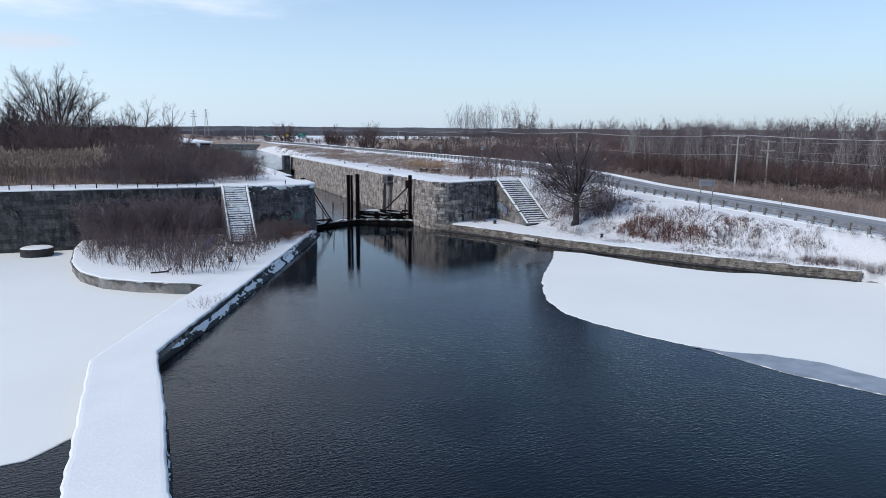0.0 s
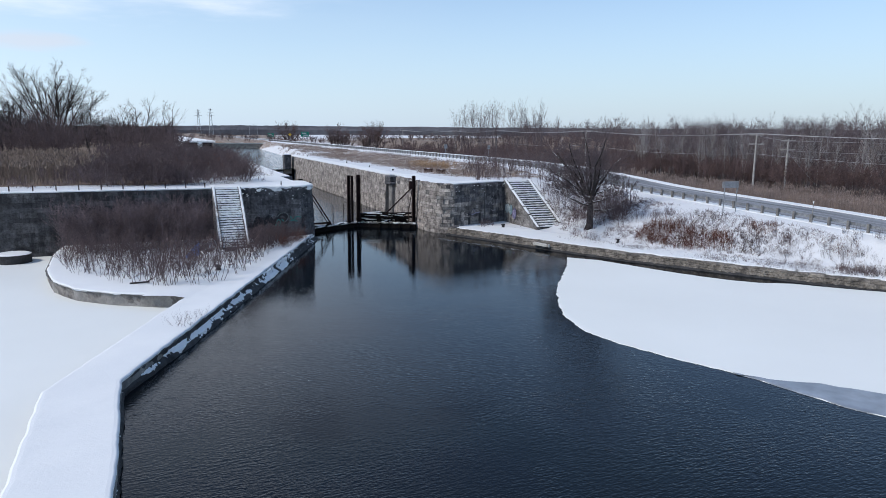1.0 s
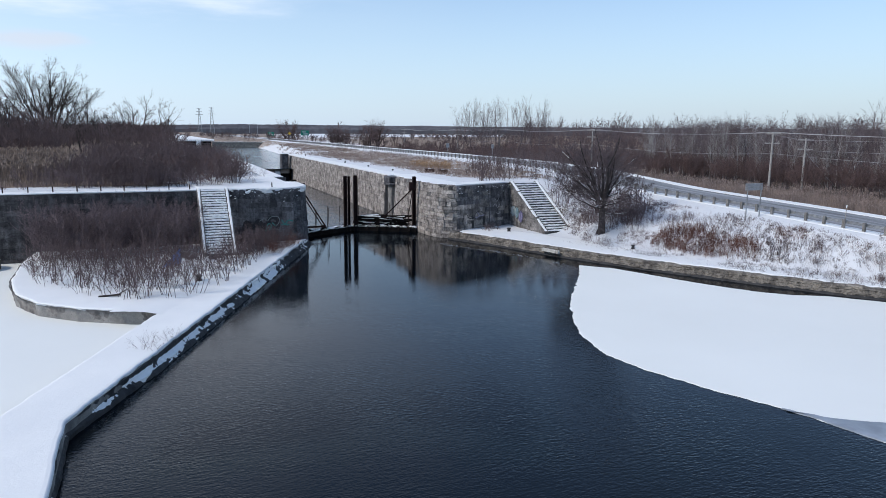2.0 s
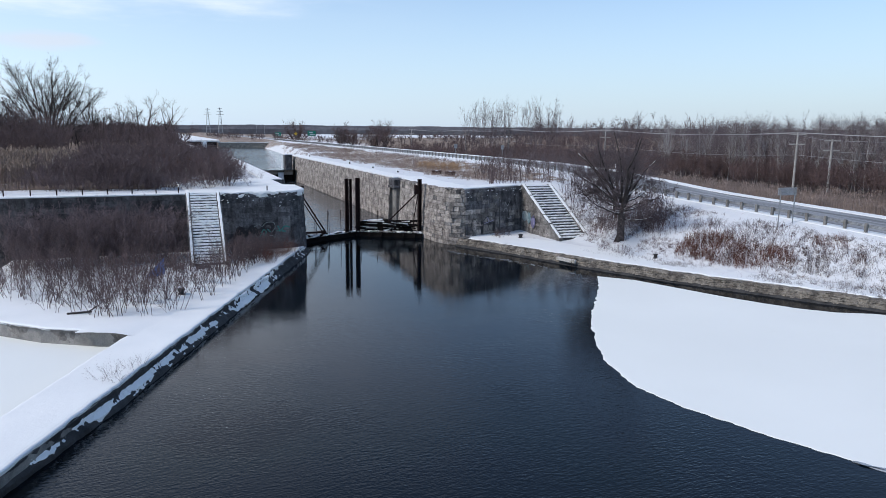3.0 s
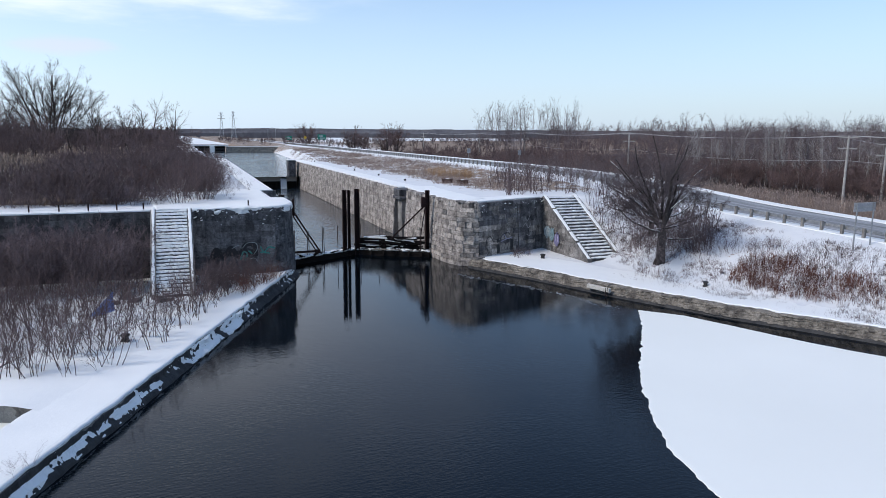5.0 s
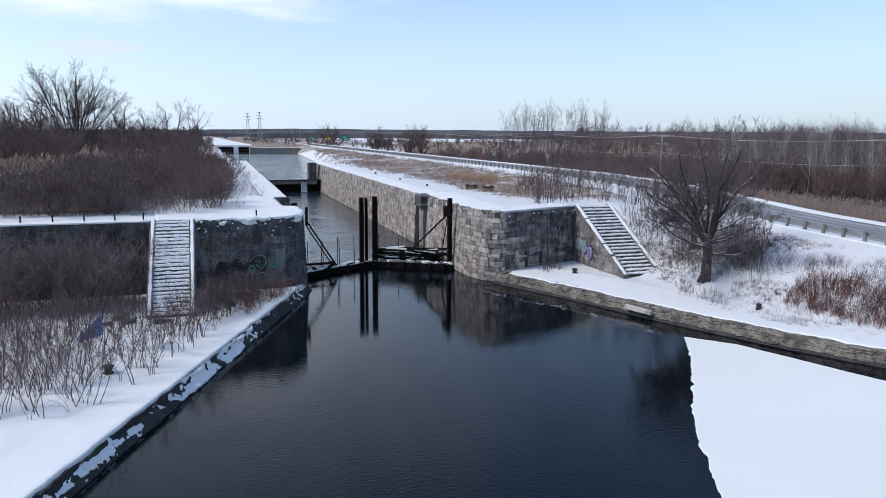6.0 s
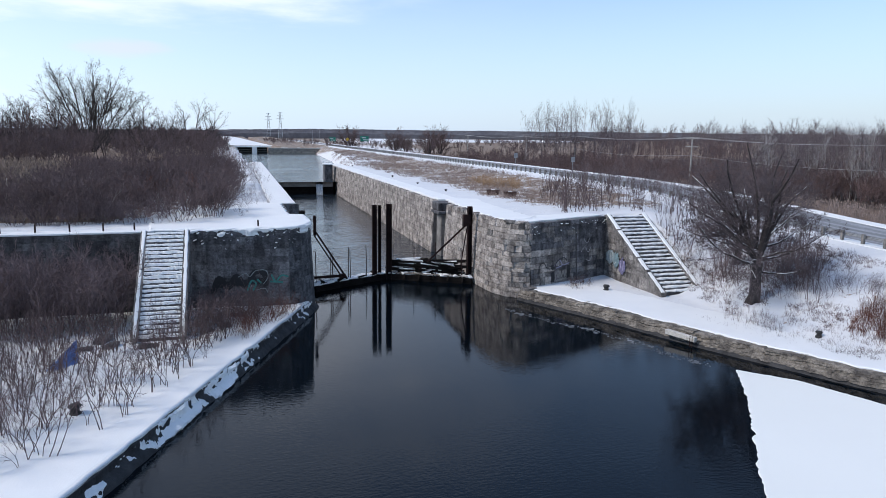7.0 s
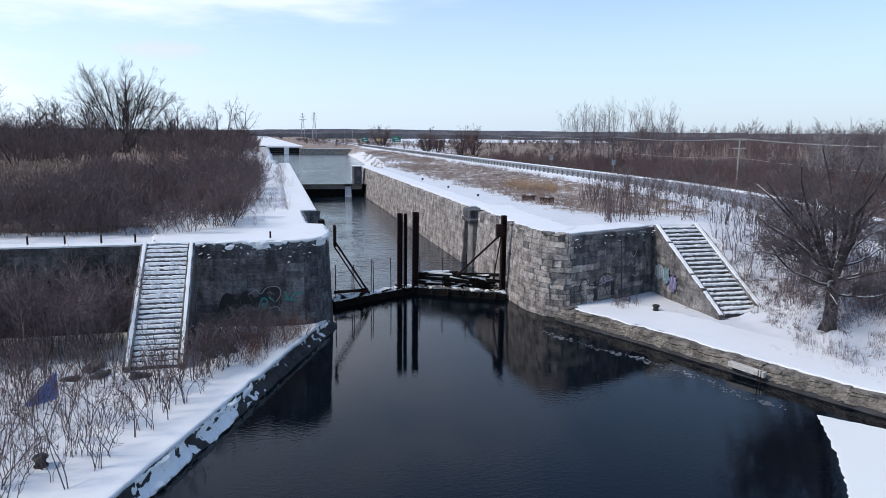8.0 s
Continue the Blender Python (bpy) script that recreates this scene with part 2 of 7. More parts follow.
def ground_material():
    """Snow over dead grass and soil; the sheet's own values say how much grass stands through it."""
    m, n, l, b = material("snowy_ground")
    at = n.new("ShaderNodeAttribute")
    at.attribute_name = "grass"
    patch = noise_node(n, l, 0.45, 7, 0.7)
    tuft = noise_node(n, l, 3.0, 6, 0.7)
    s = n.new("ShaderNodeMath"); s.operation = "ADD"
    l.new(patch, s.inputs[0]); l.new(tuft, s.inputs[1])
    s2 = n.new("ShaderNodeMath"); s2.operation = "MULTIPLY_ADD"
    l.new(s.outputs[0], s2.inputs[0]); s2.inputs[1].default_value = 0.5
    s2.inputs[2].default_value = -0.5
    s3 = n.new("ShaderNodeMath"); s3.operation = "MULTIPLY_ADD"
    l.new(s2.outputs[0], s3.inputs[0]); s3.inputs[1].default_value = 2.4
    l.new(at.outputs["Fac"], s3.inputs[2])
    mask = ramp_node(n, l, s3.outputs[0], [(0.44, (0, 0, 0)), (0.56, (1, 1, 1))])
    snow = ramp_node(n, l, patch, [(0.3, (0.70, 0.715, 0.735)), (0.7, (0.80, 0.803, 0.80))])
    grass = ramp_node(n, l, tuft, [(0.3, (0.09, 0.065, 0.05)), (0.55, (0.26, 0.185, 0.13)), (0.75, (0.42, 0.31, 0.22))])
    lit = n.new("ShaderNodeAttribute")
    lit.attribute_name = "litter"
    leaf = ramp_node(n, l, tuft, [(0.3, (0.035, 0.026, 0.023)), (0.55, (0.075, 0.055, 0.046)), (0.8, (0.13, 0.10, 0.085))])
    land = mix_node(n, l, mask, snow, grass)
    l.new(mix_node(n, l, lit.outputs["Fac"], land, leaf), b.inputs["Base Color"])
    b.inputs["Roughness"].default_value = 0.85
    bump_node(n, l, tuft, 0.7, 0.16, b)
    return m


SNOW = snow_material()
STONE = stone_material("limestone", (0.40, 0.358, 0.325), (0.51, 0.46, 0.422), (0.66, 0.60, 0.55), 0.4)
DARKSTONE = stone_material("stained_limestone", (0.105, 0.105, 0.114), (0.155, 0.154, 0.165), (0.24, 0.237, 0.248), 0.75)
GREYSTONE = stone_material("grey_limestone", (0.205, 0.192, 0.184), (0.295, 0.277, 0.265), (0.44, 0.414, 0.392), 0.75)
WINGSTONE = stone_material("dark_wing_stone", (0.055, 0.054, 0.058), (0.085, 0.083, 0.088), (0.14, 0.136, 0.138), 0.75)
LEDGESTONE = stone_material("ledge_stone", (0.25, 0.22, 0.185), (0.30, 0.265, 0.225), (0.36, 0.32, 0.27), 0.4)
POOLSTONE = stone_material("tan_pool_stone", (0.34, 0.30, 0.25), (0.42, 0.37, 0.31), (0.5, 0.45, 0.38), 0.3)
OLDCONC = mottled("stained_concrete", (0.06, 0.056, 0.054), (0.29, 0.265, 0.24), 1.4, 9.0, 0.9, 0.8, 0.05)
POLEWOOD = mottled("grey_pole", (0.30, 0.285, 0.265), (0.46, 0.44, 0.41), 2.0, 20.0)
PALEMORTAR = mottled("pale_mortar", (0.12, 0.11, 0.10), (0.22, 0.205, 0.19), 2.0)
MORTAR = mottled("dark_mortar", (0.045, 0.045, 0.045), (0.10, 0.098, 0.095), 2.0)
PALECONC = mottled("pale_concrete", (0.24, 0.225, 0.205), (0.40, 0.38, 0.35), 0.9, 14.0)
CONCRETE = mottled("worn_concrete", (0.14, 0.135, 0.13), (0.36, 0.34, 0.31), 1.1, 18.0)
DARKCONC = mottled("dark_concrete", (0.007, 0.007, 0.008), (0.048, 0.046, 0.046), 1.3, 9.0, 0.7, 0.8, 0.05)
GROUND = ground_material()
WATER = water_material("pool_water", (0.0014, 0.0036, 0.0064), 0.062, 0.012, stretch_of_calm=((-95, 1.0), (-64, 0.75), (-50, 0.4), (-38, 0.22), (-25, 0.13), (-8, 0.11), (-3, 0.2), (2, 0.7)))
LOCKWATER = water_material("lock_water", (0.02, 0.03, 0.042), 0.14, 0.03, (0.9, 1.9, 1.0))
# bluish base colour of the upper pool stands in for reflected blue sky
UPPERWATER = water_material("upper_pool_water", (0.022, 0.05, 0.072), 0.4, 0.06, (0.8, 1.5, 1.0))
ICE = plain_snow("snowy_ice", 0.07, 0.03)
SLUSH = mottled("slush", (0.04, 0.045, 0.05), (0.2, 0.21, 0.22), 0.8, 6.0, 0.4, 0.1, 0.02, island=0.4)
WETICE = mottled("wet_ice", (0.20, 0.23, 0.27), (0.38, 0.41, 0.45), 0.22, 0.9, 0.35, 0.1, 0.02)
ASPHALT = mottled("asphalt", (0.13, 0.133, 0.14), (0.40, 0.407, 0.42), 1.0, 4.0, 0.8, 0.2, 0.01, stretch=(1.5, 0.06, 1))
SIGNGREY = mottled("dull_aluminium", (0.30, 0.30, 0.305), (0.42, 0.42, 0.425), 1.0, 12.0, 0.7, 0.1, 0.005, spec=0.2)
GALV = mottled("galvanised_steel", (0.28, 0.29, 0.30), (0.42, 0.43, 0.44), 1.0, 12.0, 0.5, 0.1, 0.005, metal=0.6)
POSTWOOD = mottled("weathered_post", (0.13, 0.122, 0.11), (0.27, 0.255, 0.235), 2.0, 20.0)
RUST = mottled("rusted_steel", (0.014, 0.008, 0.008), (0.036, 0.018, 0.016), 1.5, 16.0, 0.85, spec=0.2)
TIMBER = mottled("rotten_timber", (0.005, 0.0045, 0.0045), (0.02, 0.017, 0.016), 1.5, 14.0, 0.95, spec=0.1)
BARK = mottled("dark_bark", (0.022, 0.018, 0.018), (0.058, 0.046, 0.043), 1.2, 14.0, 0.9, 0.3)
TWIG = mottled("shrub_twig", (0.08, 0.056, 0.057), (0.16, 0.115, 0.114), 0.25, 5.0, 0.9, 0.0, 0.0, island=0.35)
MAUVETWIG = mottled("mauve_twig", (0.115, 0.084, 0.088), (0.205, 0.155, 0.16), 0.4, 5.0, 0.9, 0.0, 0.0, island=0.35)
REDTWIG = mottled("red_weed", (0.095, 0.04, 0.03), (0.20, 0.088, 0.063), 0.4, 5.0, 0.9, 0.0, 0.0, island=0.3)
WOODBARK = mottled("grove_bark", (0.10, 0.078, 0.08), (0.19, 0.15, 0.154), 0.15, 3.0, 0.9, 0.0, 0.0, island=0.35)
PALEBARK = mottled("birch_bark", (0.22, 0.205, 0.195), (0.38, 0.36, 0.345), 0.6, 6.0, 0.9, 0.0, 0.0, island=0.3)
SCRUB = mottled("scrub_twig", (0.094, 0.062, 0.059), (0.175, 0.116, 0.107), 0.2, 4.0, 0.9, 0.0, 0.0, island=0.35)
REED = mottled("dry_reed", (0.165, 0.125, 0.11), (0.33, 0.26, 0.225), 0.3, 4.0, 0.9, 0.0, 0.0, island=0.3)
ORANGEREED = mottled("orange_grass", (0.26, 0.16, 0.09), (0.46, 0.31, 0.19), 0.3, 4.0, 0.9, 0.0, 0.0, island=0.3)
BROWNREED = mottled("brown_reed", (0.115, 0.086, 0.07), (0.225, 0.175, 0.143), 0.3, 4.0, 0.9, 0.0, 0.0, island=0.3)
CROWNTWIG = mottled("crown_twig", (0.08, 0.062, 0.065), (0.15, 0.118, 0.122), 0.4, 5.0, 0.9, 0.0, 0.0, island=0.3)


# ---- building blocks ----
def obj(name, me, mat, parent=None, loc=None):
    if mat and not me.materials:
        me.materials.append(mat)
    ob = new(name, me)
    if parent:
        ob.parent = parent
    if loc:
        ob.location = loc
    return ob


def raw(name, verts, faces, mat, parent=None, smooth=False):
    me = bpy.data.meshes.new(name)
    me.from_pydata([tuple(v) for v in verts] if not isinstance(verts, np.ndarray) else verts.tolist(), [],
                   faces if not isinstance(faces, np.ndarray) else faces.tolist())
    if smooth:
        me.polygons.foreach_set("use_smooth", [True] * len(me.polygons))
    me.update()
    return obj(name, me, mat, parent)


def part(name, bm, mat, parent=None, label="", smooth=False):
    """Links a bmesh as one mesh object under a thing or part."""
    me = bpy.data.meshes.new(name)
    bmesh.ops.recalc_face_normals(bm, faces=bm.faces)
    bm.to_mesh(me)
    bm.free()
    if smooth:
        me.polygons.foreach_set("use_smooth", [True] * len(me.polygons))
    ob = obj(name, me, mat, parent)
    if label:
        tagged(ob, label)
    return ob


def thing(name, loc, label, category, group="", rz=0.0):
    ob = new(name)
    ob.empty_display_size = 0.3
    ob.matrix_world = pose(*loc, 0, 0, rz)
    return tagged(ob, label, category, group)


def box(bm, c, s, bevel=0.0, m=None):
    """A box of size s about c, with bevelled edges."""
    mat = Matrix.Translation(c) @ Matrix.Diagonal((*s, 1))
    if m is not None:
        mat = m @ mat
    g = bmesh.ops.create_cube(bm, size=1.0, matrix=mat)
    if bevel:
        es = list({e for v in g["verts"] for e in v.link_edges})
        bmesh.ops.bevel(bm, geom=es, offset=bevel, segments=1, affect="EDGES")
    return bm


def beam(bm, a, b, w, h, bevel=0.0, roll=0.0):
    """A squared bar from a to b."""
    a, b = Vector(a), Vector(b)
    d = b - a
    q = d.to_track_quat("X", "Z").to_matrix().to_4x4()
    m = Matrix.Translation((a + b) / 2) @ q @ pose(0, 0, 0, roll)
    return box(bm, (0, 0, 0), (d.length, w, h), bevel, m)


def rod(bm, a, b, r, r2=None, sides=8):
    a, b = Vector(a), Vector(b)
    d = b - a
    q = d.to_track_quat("Z", "Y").to_matrix().to_4x4()
    bmesh.ops.create_cone(bm, cap_ends=True, segments=sides, radius1=r, radius2=r if r2 is None else r2, depth=d.length,
                          matrix=Matrix.Translation((a + b) / 2) @ q)
    return bm


def resample(pts, step, closed=False):
    out = []
    n = len(pts)
    for i in range(n if closed else n - 1):
        a, b = Vector(pts[i]), Vector(pts[(i + 1) % n])
        k = max(1, int((b - a).length / step))
        out += [tuple(a.lerp(b, j / k)) for j in range(k)]
    if not closed:
        out.append(tuple(pts[-1]))
    return out


def rough_slab(name, outline, z0, z1, mat, step=0.5, wobble=0.06, overhang=0.0, edge=0.12, lumps=0.0, parent=None, keep=None):
    """A lying slab (snow, ice, ledge) with a rounded, uneven rim. keep(x, y): 0..1, how far the rim may wander there."""
    base = resample([(p[0], p[1], 0) for p in outline], step, True)
    n = len(base)
    area = sum(base[i][0] * base[(i + 1) % n][1] - base[(i + 1) % n][0] * base[i][1] for i in range(n))
    sgn = 1 if area > 0 else -1
    bm = bmesh.new()
    rings = [[], [], [], []]
    for i, p in enumerate(base):
        a, b = Vector(base[i - 1]), Vector(base[(i + 1) % n])
        t = (b - a).normalized()
        nrm = Vector((t.y, -t.x, 0)) * sgn
        w = noise.noise(Vector((p[0] * 0.9, p[1] * 0.9, z0))) * wobble + noise.noise(Vector((p[0] * 3.1, p[1] * 3.1, z0 + 7))) * wobble * 0.6
        w *= keep(p[0], p[1]) if keep else 1.0
        dz = noise.noise(Vector((p[0] * 0.5, p[1] * 0.5, 3))) * lumps
        o = Vector(p) + nrm * w
        for ring, off, z in zip(rings, (0.0, overhang, -edge * 0.4, -edge), (z0, z0 + (z1 - z0) * 0.6 + dz * 0.6, z0 + (z1 - z0) * 0.92 + dz * 0.2, z1)):
            q = o + nrm * off
            ring.append(bm.verts.new((q.x, q.y, z)))
    for k in range(3):
        for i in range(n):
            j = (i + 1) % n
            bm.faces.new((rings[k][i], rings[k][j], rings[k + 1][j], rings[k + 1][i])).smooth = k == 1
    f = bm.faces.new(rings[3])
    bmesh.ops.triangulate(bm, faces=[f])
    return part(name, bm, mat, parent)


def prism(bm, outline, z0, z1):
    lo = [bm.verts.new((p[0], p[1], z0)) for p in outline]
    hi = [bm.verts.new((p[0], p[1], z1)) for p in outline]
    n = len(lo)
    for i in range(n):
        bm.faces.new((lo[i], lo[(i + 1) % n], hi[(i + 1) % n], hi[i]))
    bmesh.ops.triangulate(bm, faces=[bm.faces.new(hi), bm.faces.new(lo[::-1])])
    return bm


def block_meshes(count, mat, seed, rough=0.012, arris=0.045):
    """Dressed stone blocks, one unit long and high, face at y = 0, body behind it; chamfered arrises and an uneven face."""
    rng = random.Random(seed)
    out = []
    for _ in range(count):
        c = 0.035
        v, f = [], []
        j = lambda: rng.uniform(-0.012, 0.012)
        outer = [(-0.5, -0.5), (0.5, -0.5), (0.5, 0.5), (-0.5, 0.5)]
        v += [(x, 0.34, z) for x, z in outer]
        v += [(x, arris, z) for x, z in outer]
        v += [(x * (1 - c) + j(), rng.uniform(-rough, rough), z * (1 - 2.2 * c) + j()) for x, z in outer]
        v.append((rng.uniform(-0.2, 0.2), -rng.uniform(0, 2 * rough), rng.uniform(-0.2, 0.2)))
        for a, b in ((0, 4), (4, 8)):
            for i in range(4):
                k = (i + 1) % 4
                f.append((a + i, a + k, b + k, b + i))
        f += [(8 + i, 8 + (i + 1) % 4, 12) for i in range(4)]
        me = bpy.data.meshes.new("stone_block")
        me.from_pydata(v, [], f)
        me.materials.append(mat)
        me.update()
        out.append(me)
    return out


# ---- masonry ----
class Line2:
    """A plan line, walked by its length; its faces look to the right of the way along it."""

    def __init__(self, pts):
        self.p = [Vector((x, y)) for x, y in pts]
        self.s = [0.0]
        for a, b in zip(self.p, self.p[1:]):
            self.s.append(self.s[-1] + (b - a).length)
        self.length = self.s[-1]

    def at(self, s):
        i = 0
        while i < len(self.p) - 2 and self.s[i + 1] < s:
            i += 1
        a, b = self.p[i], self.p[i + 1]
        t = (b - a).normalized()
        return a + t * (s - self.s[i]), t, Vector((t.y, -t.x))


def wall_core(name, pts, z0, z1, thick, batter, mat, label, step=1.0):
    """The solid body of a wall behind its facing stones."""
    ln = Line2(pts)
    k = max(2, int(ln.length / step))
    bm = bmesh.new()
    cols = []
    for i in range(k + 1):
        p, t, n = ln.at(min(ln.length, ln.length * i / k))
        q = [p - n * 0.07, p - n * (0.07 + batter * (z1 - z0)), p - n * thick, p - n * thick]
        cols.append([bm.verts.new((q[0].x, q[0].y, z0)), bm.verts.new((q[1].x, q[1].y, z1)), bm.verts.new((q[2].x, q[2].y, z1)), bm.verts.new((q[3].x, q[3].y, z0))])
    for a, b in zip(cols, cols[1:]):
        for i in range(4):
            j = (i + 1) % 4
            bm.faces.new((a[i], b[i], b[j], a[j]))
    bm.faces.new(cols[0])
    bm.faces.new(cols[-1][::-1])
    return tagged(part(name, bm, mat), label, "wall", kind="structure")


def masonry(wall, pts, z0, z1, course, length, batter, meshes, seed, single, skip=None, top=None, rest_name="far_stones", jitter=0.018, gap=0.014, mixed=None):
    """Lays courses of blocks on a wall. single(x, y): whether a block there is an object of its own; the others join in one part."""
    rng = random.Random(seed)
    ln = Line2(pts)
    rows = max(1, round((z1 - z0) / course))
    cuts = [rng.uniform(0.78, 1.22) for _ in range(rows)]
    far_v, far_f = [], []
    zn = z0
    for r in range(rows):
        h = (z1 - z0) * cuts[r] / sum(cuts)
        zc = zn + h / 2
        zn += h
        s = -rng.uniform(0, length)
        while s < ln.length:
            L = length * rng.uniform(0.5, 1.55)
            a, b = max(0.0, s), min(ln.length, s + L)
            s += L
            if b - a < 0.15:
                continue
            p, t, n = ln.at((a + b) / 2)
            if top and zc > top((a + b) / 2) - h * 0.3:
                continue
            if skip and skip(p.x, p.y, zc):
                continue
            lean = batter * (zc - z0)
            o = p - n * (lean + rng.uniform(-jitter * 0.7, jitter))
            # local x along the wall, local y into it
            m = Matrix(((t.x, -n.x, 0, o.x), (t.y, -n.y, 0, o.y), (0, 0, 1, zc), (0, 0, 0, 1)))
            m = m @ Matrix.Rotation(-math.atan(batter), 4, "X") @ Matrix.Diagonal((b - a - gap, 1, h - gap, 1))
            me = rng.choice(mixed((a + b) / 2, zc, rng) if mixed else meshes)
            if single(p.x, p.y):
                ob = new("stone_block", me)
                ob.parent = wall
                ob.matrix_basis = m
            else:
                k = len(far_v)
                far_v += [tuple(m @ v.co) for v in me.vertices]
                far_f += [tuple(k + i for i in q.vertices) for q in me.polygons]
    if far_v:
        tagged(raw(rest_name, far_v, far_f, meshes[0].materials[0], wall), kind="stuff")


# ---- plants ----
def limb(segs, rng, p, d, length, r, level, top, kids, curl, up, angle, pieces, shrink, start):
    """A tapering, bending branch and all that grows from it, as (from, to, radius, radius, level)."""
    n = pieces[level]
    r_end = r * ((0.35 if level != 1 or top < 4 else 0.2) if level < top else 0.5)
    spots = sorted(rng.uniform(start[level], 1.0) for _ in range(kids[level])) if level < top else []
    step = length / n
    for i in range(n):
        d = (d + np.array([rng.gauss(0, curl), rng.gauss(0, curl), rng.gauss(0, curl * 0.6) + up[level]]))
        d = d / np.linalg.norm(d)
        q = p + d * step
        ra, rb = r + (r_end - r) * i / n, r + (r_end - r) * (i + 1) / n
        segs.append((p, q, ra, rb, level))
        for s in spots:
            if i / n <= s < (i + 1) / n or (s >= 1.0 and i == n - 1):
                f = s * n - i
                side = np.array([rng.gauss(0, 1), rng.gauss(0, 1), rng.gauss(0, 0.5)])
                side -= d * side.dot(d)
                side /= np.linalg.norm(side) + 1e-9
                a = radians(angle[level] * rng.uniform(0.7, 1.3))
                cd = d * math.cos(a) + side * math.sin(a)
                cl = length * shrink[level] * rng.uniform(0.6, 1.15) * (1.15 - 0.55 * s)
                limb(segs, rng, p + (q - p) * f, cd, cl, (ra + (rb - ra) * f) * 0.55, level + 1, top, kids, curl, up, angle, pieces, shrink, start)
        p = q
    return segs


def tubes(segs, sides=3, least=0.0, tips=False):
    """Verts and triangles of tapered tubes for branch pieces; with tips, branches run out to a point and the last twigs are single slivers."""
    P = np.array([s[0] for s in segs])
    Q = np.array([s[1] for s in segs])
    RA, RB = np.maximum([s[2] for s in segs], least), np.maximum([s[3] for s in segs], least)
    D = Q - P
    D /= np.linalg.norm(D, axis=1)[:, None] + 1e-9
    ref = np.where(np.abs(D[:, 2:3]) > 0.9, np.array([[1.0, 0, 0]]), np.array([[0, 0, 1.0]]))
    X = np.cross(D, ref)
    X /= np.linalg.norm(X, axis=1)[:, None]
    Y = np.cross(D, X)
    shape = np.zeros(len(segs), int)      # 0 tube, 1 cone, 2 sliver
    if tips:
        lev = np.array([s[4] for s in segs])
        last = np.ones(len(segs), bool)
        last[:-1] = np.abs(P[1:] - Q[:-1]).max(1) > 1e-6
        shape[last & ((lev > 0) | (lev.max() == 0))] = 1
        if lev.max() > 1:
            shape[last & (lev == lev.max())] = 2
    V, F, k0 = [], [], 0
    for kind in (0, 1, 2):
        w = shape == kind
        n = int(w.sum())
        if not n:
            continue
        if kind == 2:
            a = (np.arange(n) * 2.399)[:, None]
            o = (X[w] * np.cos(a) + Y[w] * np.sin(a)) * (RA[w] * 1.35)[:, None]
            v = np.stack([P[w] + o, P[w] - o, Q[w]], 1)
            m, f = 3, np.array([[0, 1, 2]])
        else:
            m = sides + 1 if kind else 2 * sides
            v = np.zeros((n, m, 3))
            for k in range(sides):
                a = 2 * math.pi * k / sides
                o = X[w] * math.cos(a) + Y[w] * math.sin(a)
                v[:, k] = P[w] + o * RA[w][:, None]
                if not kind:
                    v[:, sides + k] = Q[w] + o * RB[w][:, None]
            if kind:
                v[:, sides] = Q[w]
                f = np.array([[k, (k + 1) % sides, sides] for k in range(sides)])
            else:
                f = np.array([t for k in range(sides) for t in ([k, (k + 1) % sides, sides + (k + 1) % sides], [k, sides + (k + 1) % sides, sides + k])])
        F.append((k0 + np.arange(n)[:, None, None] * m + f[None]).reshape(-1, 3))
        V.append(v.reshape(-1, 3))
        k0 += n * m
    return np.concatenate(V), np.concatenate(F)


def scatter(name, variants, places, mat, parent=None, seed=1):
    """Many small plants in one mesh. places: x, y, z, scale, turn."""
    rng = random.Random(seed)
    VV, FF, k = [], [], 0
    for x, y, z, s, a in places:
        v, f = rng.choice(variants)
        c, sn = math.cos(a), math.sin(a)
        w = v * s
        VV.append(np.stack([w[:, 0] * c - w[:, 1] * sn + x, w[:, 0] * sn + w[:, 1] * c + y, w[:, 2] + z], 1))
        FF.append(f + k)
        k += len(v)
    me = bpy.data.meshes.new(name)
    V, Fq = np.concatenate(VV), np.concatenate(FF)
    me.vertices.add(len(V))
    me.vertices.foreach_set("co", V.astype(np.float32).ravel())
    w = Fq.shape[1]
    me.loops.add(Fq.size)
    me.loops.foreach_set("vertex_index", Fq.astype(np.int32).ravel())
    me.polygons.add(len(Fq))
    me.polygons.foreach_set("loop_start", (np.arange(len(Fq)) * w).astype(np.int32))
    me.polygons.foreach_set("use_smooth", np.ones(len(Fq), dtype=bool))
    me.update(calc_edges=True)
    return obj(name, me, mat, parent)


def tree_thing(name, loc, segs, split, label, mat, crown_mat=None, sides=6, least=0.006, group=""):
    t = thing(name, loc, label, "tree", group)
    lo = [s for s in segs if s[4] < split]
    hi = [s for s in segs if s[4] >= split]
    v, f = tubes(lo, sides, least)
    raw("trunk", v, f, mat, t, True)
    v, f = tubes(hi, 3, least, True)
    raw("crown", v, f, crown_mat or mat, t)
    return t


def z0d(a=0.0, b=0.0, c=1.0):
    v = np.array([a, b, c], float)
    return v / np.linalg.norm(v)


# ---- the ground ----
LEDGE_R = [(9.0, -6.3), (12.2, -13.0), (15.7, -22.0), (19.4, -29.7), (24.2, -37.8), (28.3, -44.4), (31.6, -49.0)]
RAIL_X = 35.8
ROAD_Y = [-400, -60, -46.5, -38.5, -30.5, -24.4, -18.3, -10, -6, 0, 17, 35, 60, 5000]
